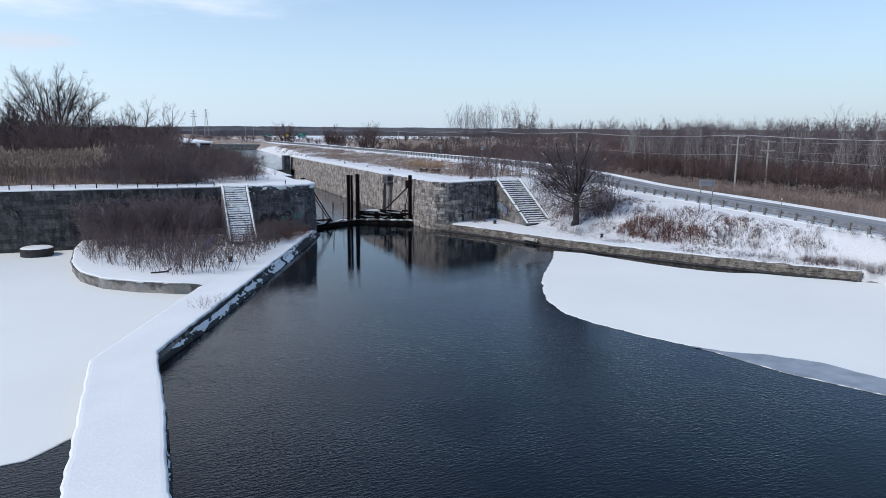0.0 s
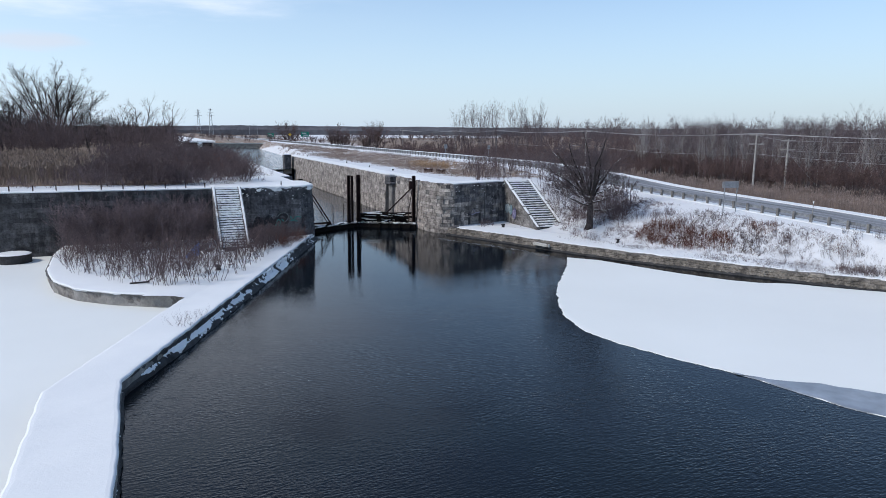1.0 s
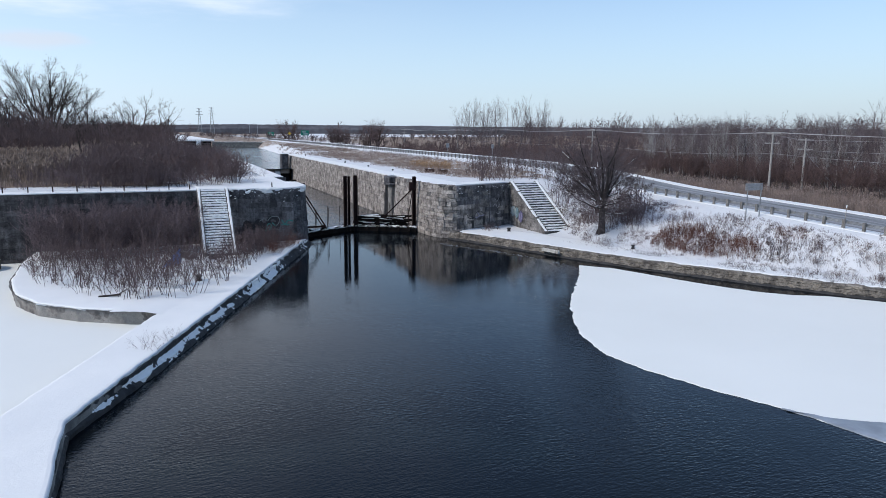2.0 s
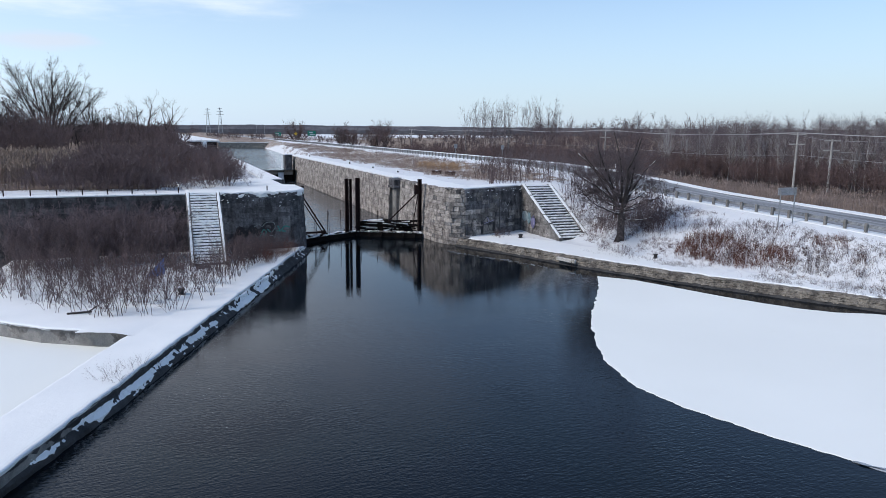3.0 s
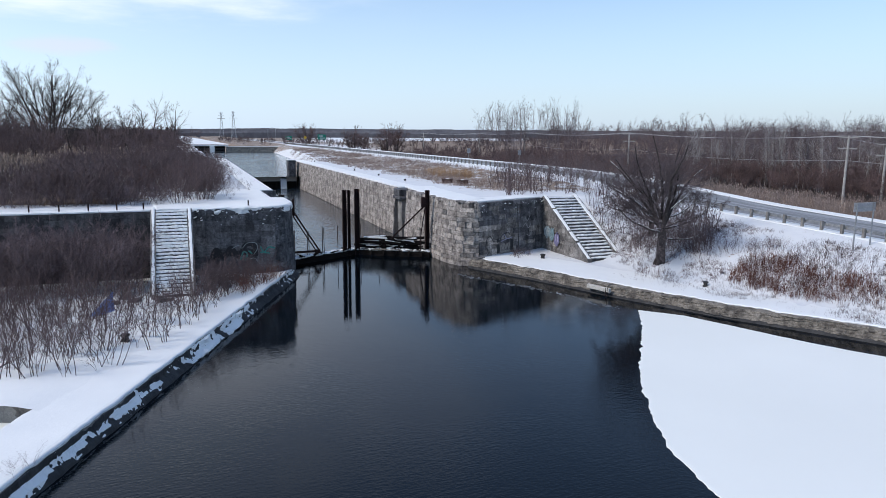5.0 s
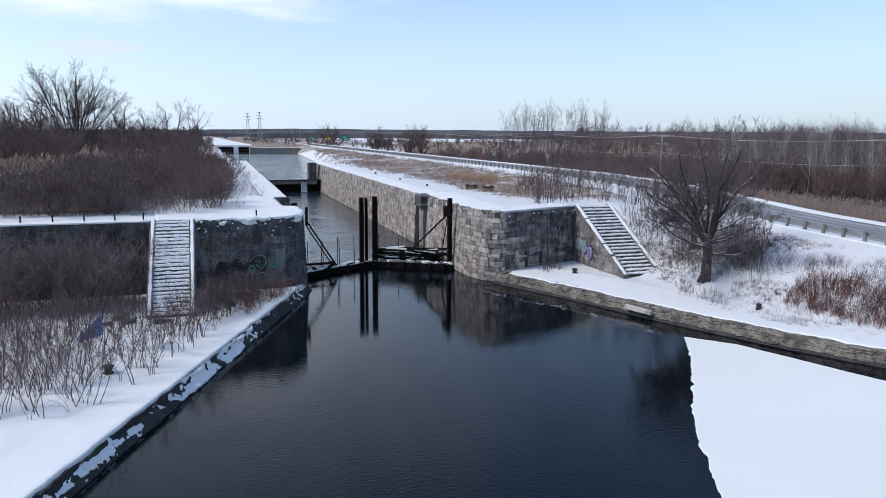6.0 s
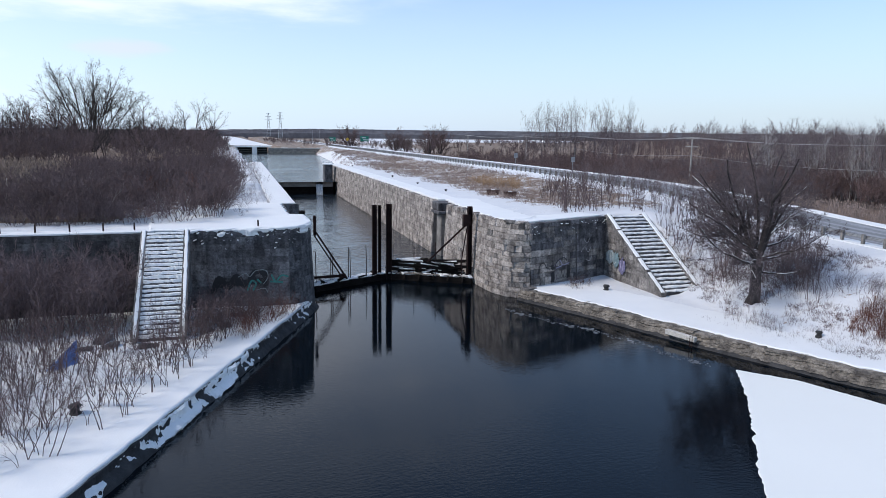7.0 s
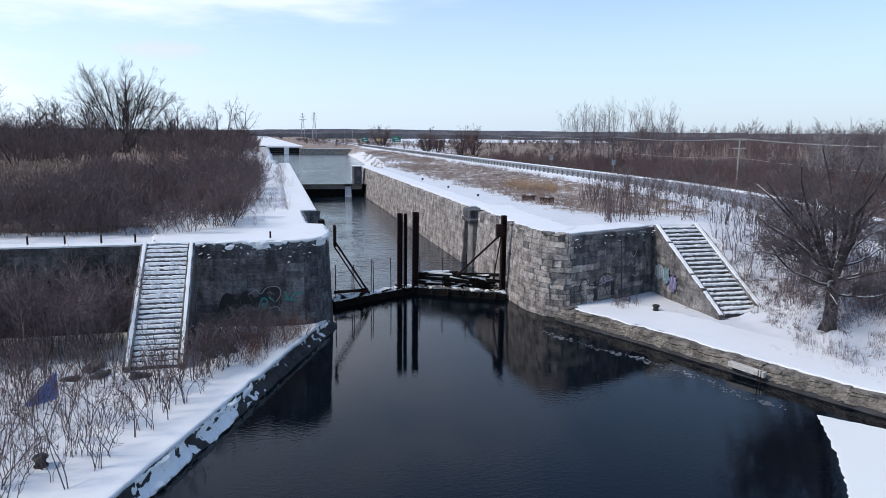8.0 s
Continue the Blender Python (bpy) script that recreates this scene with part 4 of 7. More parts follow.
def drift(c, s):
    """How thick the blown snow lies on the face; below nought it is bare."""
    a = noise.fractal(Vector((s * 0.2, 3.0, 0)), 1.0, 2.0, 3) * 0.17
    b = noise.fractal(Vector((s * 1.1, c.z * 2.6, 1.0)), 0.5, 2.0, 6) * 0.17
    thick = 0.10 * math.exp(-((s - 19.5) / 6.0) ** 2)      # where it has come over the edge
    low = 0.05 - 0.08 * float(sstep(24.0, 30.0, s)) if c.z > LEDGE - 0.3 else (0.0 if c.z > 0.36 else 0.02)
    if 0.2 < c.z < 0.45:
        far = float(sstep(22.0, 29.0, s))      # lying on the footing
        low, b = low + 0.125 * far, b * (1.0 - 0.35 * far)
    if c.z < 0.08:
        low -= 0.12
    return -0.10 + a + b + thick + low - 0.10 * float(sstep(42.0, 49.0, s)) + steeper(c, s)


tagged(eroded_face(pier_line, pier_prof[:-2], 0.09, 0.07, SNOW, "snow_on_pier_face", lift=drift, flip=True), "ragged sheets of snow stuck to the pier's dark side", "snow", kind="structure")
tagged(rough_slab("snow_guide_pier", pier_out, LEDGE - 0.13, LEDGE + 0.06, SNOW, 0.4, 0.09, 0.02, 0.22, 0.03), "smooth snow lying along the guide pier", "snow", kind="structure")
OVAL = LEDGE + 0.15
oval_out = [(-21.9, -34.3), (-24.8, -33.2), (-28.0, -31.3), (-30.6, -28.9), (-32.5, -25.4), (-33.6, -20.4), (-34.1, -11.7), (-33.7, -5.0), (-12.0, -4.0), (-12.5, -12.0)]
oval_rim = [(-23.0, -34.0), (-24.8, -33.2), (-26.5, -32.3), (-28.0, -31.3), (-29.4, -30.2), (-30.6, -28.9), (-31.7, -27.3), (-32.5, -25.4), (-33.2, -22.8), (-33.6, -20.4), (-34.1, -11.7), (-33.7, -5.2)]
tagged(eroded_face(oval_rim, [(-0.12, OVAL - 0.05), (0.02, OVAL - 0.1), (0.05, OVAL - 0.22), (0.06, 0.64), (0.07, 0.5), (0.08, 0.36), (0.1, 0.24), (0.12, 0.12), (0.15, 0.0), (0.2, -0.3)], 0.16, 0.06, OLDCONC, "rounded_ledge_face", freq=1.6, strata=0.05), "stained crumbling concrete side of the rounded ledge", "ledge", kind="structure")


def lip(c, s):
    """Snow that has slumped over the pier's edge in ragged tongues, most at the nose."""
    a = noise.fractal(Vector((s * 0.55, c.z * 1.2, 6.0)), 0.6, 2.0, 6) * 0.16
    return -0.03 + a + 0.05 * float(sstep(5.5, 8.5, s)) - 0.30 * max(0.0, TOPL - 0.04 - c.z)


tagged(eroded_face(left_pts[:6] + [(-7.4, -1.0)], [(-0.4, TOPL + 0.1), (-0.28, TOPL + 0.08), (-0.22, TOPL + 0.02), (-0.22, TOPL - 0.07), (-0.215, TOPL - 0.15), (-0.21, TOPL - 0.24), (-0.205, TOPL - 0.34), (-0.2, TOPL - 0.46)], 0.07, 0.03, SNOW, "snow_pier_lip", lift=lip), "ragged snow slumped over the lock platform's edge", "snow", kind="structure")
tagged(part("rounded_ledge", prism(bmesh.new(), resample([(p[0], p[1], 0) for p in oval_out], 2.0, True), -2.0, OVAL - 0.12), CONCRETE), "low rounded concrete ledge below the wing wall", "ledge", kind="structure")
oval_snow = [(-24.2, -33.3)] + [p for p in oval_out[1:7]] + [(-33.7, -5.0), (-14.4, -4.2), (-14.8, -11.4)]
tagged(rough_slab("snow_rounded_ledge", oval_snow, OVAL - 0.15, OVAL + 0.03, SNOW, 0.4, 0.08, 0.02, 0.22, 0.05), "snow on the rounded ledge under a thicket", "snow", kind="structure")
# snow sloping from the rounded ledge down to the pier
ramp_ln = Line2([(-12.0, -4.0), (-12.5, -12.0), (-22.9, -34.6)])
v_, f_ = [], []
k_ = 70
for i in range(k_ + 1):
    p, t, n_ = ramp_ln.at(ramp_ln.length * i / k_)
    for j in range(9):
        u = j / 8
        q = p + n_ * (-0.5 + 3.9 * u)
        w = min(1.0, u / 0.5)
        z = LEDGE + 0.045 + (OVAL + 0.045 - LEDGE - 0.045) * w * w * (3 - 2 * w) - 0.05 * max(0.0, u - 0.75) / 0.25 + 0.02 * noise.noise(Vector((q.x * 0.6, q.y * 0.6, 1.0))) * (1 if 0 < j < 8 else 0)
        v_.append((q.x, q.y, z))
for i in range(k_):
    for j in range(8):
        f_.append((i * 9 + j, i * 9 + 9 + j, i * 9 + 10 + j, i * 9 + 1 + j))
tagged(raw("snow_slope", v_, f_, SNOW, None, True), "snow sloping from the rounded ledge to the pier", "snow", kind="structure")
rl_out = LEDGE_R + [(36, -49.0), (38, -40), (30, -30), (24, -20), (22, -8), (19.0, -2.0), (12.0, -4.5)]
ledge_right = ledge("ledge_right", rl_out, "long crumbling stone ledge along the water", LEDGESTONE)
ledge_prof = [(-0.9, LEDGE - 0.04), (-0.6, LEDGE - 0.03), (-0.35, LEDGE - 0.04), (-0.15, LEDGE - 0.06), (-0.03, LEDGE - 0.11), (0.05, LEDGE - 0.19), (0.08, LEDGE - 0.27), (0.11, 0.5), (0.16, 0.42), (0.21, 0.34), (0.27, 0.27), (0.33, 0.18)]
face_r = eroded_face(LEDGE_R, ledge_prof, 0.12, 0.13, LEDGESTONE, "ledge_face", lift=lambda c, s: 0.09 * noise.noise(Vector((s * 0.45, 0, 1.0))), freq=2.4, seed=4.0, strata=0.1)
tagged(face_r, "crumbling tan stone face of the ledge", "ledge", kind="structure")
# the lowest strip of the ledge, in a much darker colour than the face
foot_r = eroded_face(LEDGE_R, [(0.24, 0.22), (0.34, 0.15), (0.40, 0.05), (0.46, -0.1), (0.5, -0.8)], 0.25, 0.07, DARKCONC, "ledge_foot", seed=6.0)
tagged(foot_r, "dark footing of the stone ledge at the water", "ledge", kind="structure")
rng = random.Random(41)
cap_ln = Line2(LEDGE_R)
s_ = 0.4
while s_ < cap_ln.length:      # loose capping stones along the edge, partly broken away
    L_ = rng.uniform(0.5, 1.7)
    if rng.random() < 0.55:
        p, t, n_ = cap_ln.at(min(s_ + L_ / 2, cap_ln.length))
        bm = box(bmesh.new(), (0, 0, 0), (L_ - 0.06, rng.uniform(0.5, 0.95), rng.uniform(0.10, 0.17)), 0.045)
        for v in bm.verts:
            v.co += Vector((rng.uniform(-0.05, 0.05), rng.uniform(-0.07, 0.07), rng.uniform(-0.03, 0.03)))
        st_ = part("capping_stone", bm, LEDGESTONE, ledge_right)
        q = p - n_ * rng.uniform(0.28, 0.45)
        st_.matrix_basis = Matrix.Translation((q.x, q.y, LEDGE - rng.uniform(0.05, 0.09))) @ Matrix.Rotation(math.atan2(t.y, t.x) + rng.uniform(-0.05, 0.05), 4, "Z") @ Matrix.Rotation(rng.uniform(-0.04, 0.04), 4, "X")
    s_ += L_
snow_strip("snow_ledge_right", LEDGE_R, 5.2, LEDGE - 0.08, LEDGE + 0.07, "snow lying on the ledge by the water", 0.62, 0.34)



# ---- stairs ----
def stair(name, x0, x1, y_top, y_foot, z_foot, z_top, n, label, cheek_w, cheek_mat, snow_t):
    st = thing(name, ((x0 + x1) / 2, y_foot, z_foot), label, "stair")
    hw, run, rise = (x1 - x0) / 2, (y_top - y_foot) / n, (z_top - z_foot) / n
    rng = random.Random(n + int(x0))
    for i in range(n):
        bm = bmesh.new()
        dx = rng.uniform(-0.02, 0.02)
        zt = (i + 1) * rise
        box(bm, (dx, (i + 0.62) * run, zt - rise * 0.75), (2 * hw - 0.1, run * 1.25, rise * 1.5), 0.015)
        part("step", bm, DARKSTONE, st)
        bm = bmesh.new()
        k = 18
        front = [(-hw + 0.08 + (2 * hw - 0.16) * j / k, i * run + 0.01 + rng.uniform(-0.02, 0.05) + 0.09 * noise.noise(Vector((j * 0.45, i * 5.3, x0))) - max(0.0, snow_t - 0.11)) for j in range(k + 1)]
        back = [(hw - 0.08 - (2 * hw - 0.16) * j / k, (i + 1) * run - 0.01) for j in range(k + 1)]
        t = snow_t * rng.uniform(0.75, 1.2)
        prism(bm, front + back, zt - 0.01, zt + t)
        for v in bm.verts:
            if v.co.z > zt:
                u = noise.fractal(Vector((v.co.x * 1.6, i * 3.7, hw)), 0.6, 2.0, 4)
                v.co.z += (u * 0.6) * t * (0.6 if v.co.y > (i + 0.5) * run else 1.0)
        part("snow", bm, SNOW, st)
    for sx in (-1, 1):
        bm = bmesh.new()
        xa, xb = sx * hw, sx * (hw + cheek_w)
        L, Hh = y_top - y_foot, z_top - z_foot
        prof = [(-0.35, -0.6), (-0.35, 0.18), (0.0, 0.32), (L - 0.05, Hh + 0.12), (L + 0.4, Hh + 0.12), (L + 0.4, -0.6)]
        va = [bm.verts.new((xa, y, z)) for y, z in prof]
        vb = [bm.verts.new((xb, y, z)) for y, z in prof]
        m = len(prof)
        for j in range(m):
            bm.faces.new((va[j], va[(j + 1) % m], vb[(j + 1) % m], vb[j]))
        bm.faces.new(va)
        bm.faces.new(vb[::-1])
        part("cheek_wall", bm, cheek_mat, st)
        bm = beam(bmesh.new(), ((xa + xb) / 2, -0.3, 0.2), ((xa + xb) / 2, L + 0.1, Hh + 0.14), cheek_w + 0.16, 0.16, 0.02)
        part("coping", bm, cheek_mat, st)
        bm = bmesh.new()
        v1 = []
        xm = (xa + xb) / 2
        w = cheek_w * 0.56
        for j in range(25):
            f = j / 24
            y, z = -0.25 + (L + 0.3) * f, 0.27 + (Hh - 0.06) * f
            d = rng.uniform(0.7, 1.0) if snow_t < 0.115 else rng.uniform(0.6, 1.1)
            v1.append([bm.verts.new((xm - w * d, y, z)), bm.verts.new((xm - w * d * 0.7, y, z + 0.09)), bm.verts.new((xm + w * d * 0.7, y, z + 0.09)), bm.verts.new((xm + w * d, y, z))])
        for a, b in zip(v1, v1[1:]):
            for j in range(4):
                bm.faces.new((a[j], b[j], b[(j + 1) % 4], a[(j + 1) % 4]))
        bm.faces.new(v1[0])
        bm.faces.new(v1[-1])
        part("snow", bm, SNOW, st)
    return st


stair_right = stair("stone_stair", 19.3, 22.5, -2.5, -11.2, LEDGE, TOP, 21, "long snowy stone stair with sloping side walls", 0.42, GREYSTONE, 0.10)
stair("stone_stair", -19.0, -16.55, -8.0, -14.9, LEDGE + 0.15, TOPL, 25, "steep snow-covered stone stair up the dark wall", 0.24, GREYSTONE, 0.13)

# dressed stones on the right stair's side wall
masonry(stair_right.children[0].parent, [(18.86 - 20.9, 8.6), (18.86 - 20.9, -0.25)], -0.4, TOP - LEDGE, 0.46, 1.2, 0.0, B_GREY, 12, lambda x, y: True,
        top=lambda s: (TOP - LEDGE) * (1 - s / 8.9) - 0.08)

# blind arches in the wing wall
for cx, r in ((-41.6, 2.0),):
    ar = thing("blind_arch", (cx, -7.25, 0.0), "blind stone arch in the dark wing wall", "arch")
    for i in range(13):
        a = radians(180 * (i + 0.5) / 13)
        bm = box(bmesh.new(), (0, 0, 0), (0.5, 0.28, 2 * (r + 0.25) * math.sin(radians(90 / 13)) * 0.97), 0.02, Matrix.Translation((r * math.cos(a), 0, 3.0 + r * math.sin(a))) @ Matrix.Rotation(-a, 4, "Y"))
        part("voussoir", bm, WINGSTONE, ar)
    for sx in (-1, 1):
        for k in range(5):
            part("jamb_stone", box(bmesh.new(), (sx * r, 0, 0.1 + k * 0.63), (0.5, 0.28, 0.62), 0.02), WINGSTONE, ar)
    bm = bmesh.new()
    prism(bm, [(-r + 0.25, -0.02), (r - 0.25, -0.02), (r - 0.25, 0.2), (-r + 0.25, 0.2)], -0.4, 3.0 + r * 0.5)
    part("infill", bm, MORTAR, ar)

# ---- road and rail ----
def road_strip(name, x0, x1, dz, mat, label, cat, thick=0.5):
    ys = list(np.arange(-180, 120, 4.0)) + list(np.arange(120, 700, 20.0))
    v, f = [], []
    for y in ys:
        z = float(np.interp(y, ROAD_Y, ROAD_Z)) + dz
        v += [(x0, y, z - thick), (x0, y, z), (x1, y, z), (x1, y, z - thick)]
    for i in range(len(ys) - 1):
        a, b = 4 * i, 4 * i + 4
        for j in range(3):
            f.append((a + j, b + j, b + j + 1, a + j + 1))
    return tagged(raw(name, v, f, mat), label, cat, kind="structure")


road_strip("road", 36.6, 45.6, 0.0, ASPHALT, "two-lane asphalt road with a dusting of snow", "road")
road_strip("snow_verge_near", 35.2, 36.8, 0.03, SNOW, "snowy verge under the guard rail", "verge")
road_strip("snow_verge_far", 45.3, 47.0, 0.08, SNOW, "snow ridge along the road's far edge", "verge")

def guard_rail():
    g = thing("guard_rail", (RAIL_X, -70, float(np.interp(-70, ROAD_Y, ROAD_Z))), "galvanised beam guard rail on wooden posts along the road", "guard rail")
    gz0 = g.location.z
    pm = bpy.data.meshes.new("post")
    bm = box(bmesh.new(), (0, 0, 0.0), (0.24, 0.24, 1.66), 0.02)
    bm.to_mesh(pm)
    bm.free()
    pm.materials.append(POSTWOOD)
    y = -69.04
    while y < 330:
        p = new("post", pm)
        p.parent = g
        p.location = (-0.12, y + 70, float(np.interp(y, ROAD_Y, ROAD_Z)) - gz0)
        y += 2.03
    prof = [(0.0, 0.38), (0.05, 0.42), (0.0, 0.47), (0.05, 0.53), (0.0, 0.58), (0.05, 0.64), (0.0, 0.68)]
    ys = list(np.arange(-70, 60, 2.0)) + list(np.arange(60, 700, 12.0))
    v, f = [], []
    for yy in ys:
        z = float(np.interp(yy, ROAD_Y, ROAD_Z)) - gz0
        for x, h in prof:
            v.append((0.06 + x, yy + 70, z + h + 0.05))
        for x, h in prof[::-1]:
            v.append((0.05 + x, yy + 70, z + h + 0.05))
    k = 2 * len(prof)
    for i in range(len(ys) - 1):
        for j in range(k):
            f.append((i * k + j, (i + 1) * k + j, (i + 1) * k + (j + 1) % k, i * k + (j + 1) % k))
    raw("rail_beam", v, f, GALV, g)
    return g


guard_rail()



# ---- small things round the lock ----
def gate_leaf(side, label):
    """One broken leaf: stacked beams under snow, with iron rods standing out of the top."""
    g = thing("lock_gate", (side * 7.1, 0.3, 0), label, "lock gate")
    a, b = Vector((0, 0, 0)), Vector((-side * 7.0, 3.9, 0))
    for z in (0.0, 0.37):
        part("gate_beam", beam(bmesh.new(), a + Vector((0, 0, z)), b + Vector((0, 0, z)), 0.5, 0.36, 0.03), TIMBER, g)
    rng = random.Random(5 + side)
    out, back = [], []
    for i in range(31):
        p = a.lerp(b, i / 30)
        w = rng.uniform(0.4, 1.0)
        out.append((p.x, p.y - 0.28 + rng.uniform(0, 0.2)))
        back.append((p.x, p.y + w))
    bm = prism(bmesh.new(), out + back[::-1], 0.54, 0.66)
    part("snow", bm, SNOW, g)
    for f in ((0.03, 0.22, 0.25, 0.46, 0.49, 0.72) if side < 0 else (0.12, 0.42, 0.68, 0.93)):
        p = a.lerp(b, f)
        part("iron_rod", rod(bmesh.new(), (p.x, p.y + 0.15, 0.3), (p.x + rng.uniform(-0.05, 0.05), p.y + 0.15, rng.uniform(3.0, 3.7)), 0.035, sides=6), RUST, g)
    for _ in range(26):
        f = rng.uniform(0.03, 0.97)
        p = a.lerp(b, f)
        q = p + Vector((rng.uniform(-0.8, 0.8), rng.uniform(-0.3, 0.4), 0))
        part("plank", beam(bmesh.new(), (p.x, p.y + rng.uniform(-0.3, 0.1), 0.56), (q.x, q.y, 0.6 + rng.uniform(-0.1, 0.35)), rng.uniform(0.06, 0.24), rng.uniform(0.04, 0.14), 0.01), TIMBER, g)
    return g


def snow_lumps(g, side, n, seed):
    rb = random.Random(seed)
    bm = bmesh.new()
    for _ in range(n):
        f = rb.uniform(0.03, 0.97)
        s = rb.uniform(0.06, 0.22)
        bmesh.ops.create_icosphere(bm, subdivisions=2, radius=1.0, matrix=Matrix.Translation((-side * 7.0 * f, 3.9 * f + rb.uniform(-0.1, 0.6), 0.63)) @ Matrix.Rotation(rb.uniform(0, 3), 4, "Z") @ Matrix.Diagonal((s * rb.uniform(1, 3), s, s * 0.7, 1)))
    for v in bm.verts:
        v.co += Vector((0.05, 0.05, 0.04)) * noise.noise(v.co * 7.0)
    tagged(part("snow", bm, SNOW, g, smooth=True), kind="stuff")


gate_l = gate_leaf(-1, "broken lock gate leaf of waterlogged timber, top snowed over")
# two stays and a walkway bar of the leaf that is gone
def stay(parent, a, b, w=0.11):
    part("stay", beam(bmesh.new(), a, b, w, w, 0.01), RUST, parent)


stay(gate_l, (0.2, 0.6, 5.2), (3.0, 1.2, 0.75), 0.13)
stay(gate_l, (0.2, 0.9, 4.7), (2.5, 1.2, 1.0), 0.1)
stay(gate_l, (0.1, 0.7, 1.1), (2.7, 1.2, 1.06), 0.2)
part("anchor_box", box(bmesh.new(), (-0.7, 2.2, 6.55), (0.5, 0.7, 0.35), 0.04), TIMBER, gate_l)
part("hinge_block", box(bmesh.new(), (2.6, 1.2, 1.04), (0.55, 0.4, 0.36), 0.04), RUST, gate_l)
part("anchor_post", box(bmesh.new(), (0.22, 0.75, 5.6), (0.24, 0.24, 1.7), 0.02), RUST, gate_l)
gate_r = gate_leaf(1, "broken lock gate leaf heaped with snowy rotten beams")
rng = random.Random(21)
for i in range(34):      # rotten beams heaped on the leaf, snow on the upper ones
    f0 = rng.uniform(0.0, 0.62)
    f1 = min(1.0, f0 + rng.uniform(0.2, 0.7))
    lay = i % 9
    zz, back = 0.72 + 0.15 * lay, 0.85 - 0.06 * lay + rng.uniform(-0.3, 0.3)
    p, q = Vector((-7.0 * f0, 3.9 * f0 + back, zz + rng.uniform(-0.2, 0.2))), Vector((-7.0 * f1, 3.9 * f1 + back + rng.uniform(-0.7, 0.6), zz + rng.uniform(-0.35, 0.45)))
    w, h = rng.uniform(0.14, 0.44), rng.uniform(0.12, 0.3)
    bm = beam(bmesh.new(), p, q, w, h, 0.025, rng.uniform(-25, 25))
    for v in bm.verts:
        v.co += Vector((rng.uniform(-0.12, 0.12), rng.uniform(-0.05, 0.05), rng.uniform(-0.04, 0.04)))
    part("fallen_beam", bm, TIMBER, gate_r)
    if i % 5 != 1:
        up = Vector((0, 0, h / 2 + 0.02))
        u = rng.uniform(0.02, 0.5)
        v = min(0.98, u + rng.uniform(0.3, 0.7))
        bm = beam(bmesh.new(), p.lerp(q, u) + up, p.lerp(q, v) + up, w * 1.02, 0.13, 0.03)
        for vv in bm.verts:
            vv.co += Vector((rng.uniform(-0.08, 0.08), rng.uniform(-0.03, 0.03), rng.uniform(-0.03, 0.03)))
        part("snow", bm, SNOW, gate_r)
stay(gate_r, (-0.4, 0.6, 5.4), (-4.4, 2.4, 1.0), 0.16)
stay(gate_r, (-0.25, 0.9, 5.2), (-0.75, 1.2, 1.4), 0.09)
part("deck_board", beam(bmesh.new(), (-0.3, 0.25, 0.66), (-6.4, 3.7, 0.66), 0.75, 0.06, 0.01), POSTWOOD, gate_r, "weathered grey walkway board")
for k in range(5):      # torn facing boards hanging on the leaf's outer side
    f = 0.12 + 0.17 * k
    part("facing_board", beam(bmesh.new(), (-7.0 * f, 3.9 * f - 0.29, 0.62), (-7.0 * f - 0.1, 3.9 * f - 0.31, 0.1 + 0.08 * (k % 3)), 0.3 + 0.1 * (k % 2), 0.05, 0.01), TIMBER, gate_r)
part("anchor_box", box(bmesh.new(), (-0.42, 0.6, 5.75), (0.72, 0.4, 1.05), 0.04), RUST, gate_r)
for k in range(6):
    a = rng.uniform(-0.6, 0.6)
    part("splinter", beam(bmesh.new(), (-4.4, 2.3, 0.8), (-4.4 + math.sin(a) * 1.3, 2.3 + 0.2 * k, 0.9 + abs(math.cos(a)) * rng.uniform(0.4, 1.3)), 0.12, 0.08, 0.01), TIMBER, gate_r)

snow_lumps(gate_l, -1, 75, 3)
snow_lumps(gate_r, 1, 60, 4)

# tall steel channels at the mitre and at the right quoin
for x, y, w, top, lab in ((-1.26, 3.6, 0.42, 7.0, "tall rusted steel channel post standing at the gate"), (-0.76, 3.75, 0.26, 6.95, "narrow rusted steel post standing at the gate"),
                          (0.14, 3.9, 0.5, 7.05, "tall rusted steel channel post standing at the gate"), (6.95, 0.9, 0.42, 7.0, "rusted steel quoin post against the lock wall")):
    p = thing("steel_post", (x, y, -1.0), lab, "steel post", "posts at the gate")
    H_ = top + 1.0
    part("web", box(bmesh.new(), (0, 0.1, H_ / 2), (w, 0.05, H_), 0.006), RUST, p)
    for sx in (-1, 1):
        part("flange", box(bmesh.new(), (sx * (w / 2 - 0.03), -0.06, H_ / 2), (0.055, 0.36, H_), 0.006), RUST, p)

# upper weir with its spill
weir = thing("upper_weir", (0, 92, 0.5), "concrete and timber weir spilling water from the upper pool", "weir")
part("weir_wall", box(bmesh.new(), (-1.5, 0.9, 0.9), (9.0, 0.6, 2.9), 0.04), TIMBER, weir)
part("weir_cap", box(bmesh.new(), (-0.6, 0.2, 2.12), (7.2, 0.5, 1.02), 0.04), PALECONC, weir)
part("weir_cap", beam(bmesh.new(), (-4.2, 0.2, 2.1), (-7.4, 1.4, 2.1), 0.5, 1.0, 0.04), PALECONC, weir)
part("spill_sill", box(bmesh.new(), (3.7, 0.5, 0.8), (1.6, 0.6, 2.6), 0.03), TIMBER, weir)
part("end_wall", box(bmesh.new(), (5.6, 0.5, 2.1), (2.2, 1.0, 1.1), 0.04), PALECONC, weir)
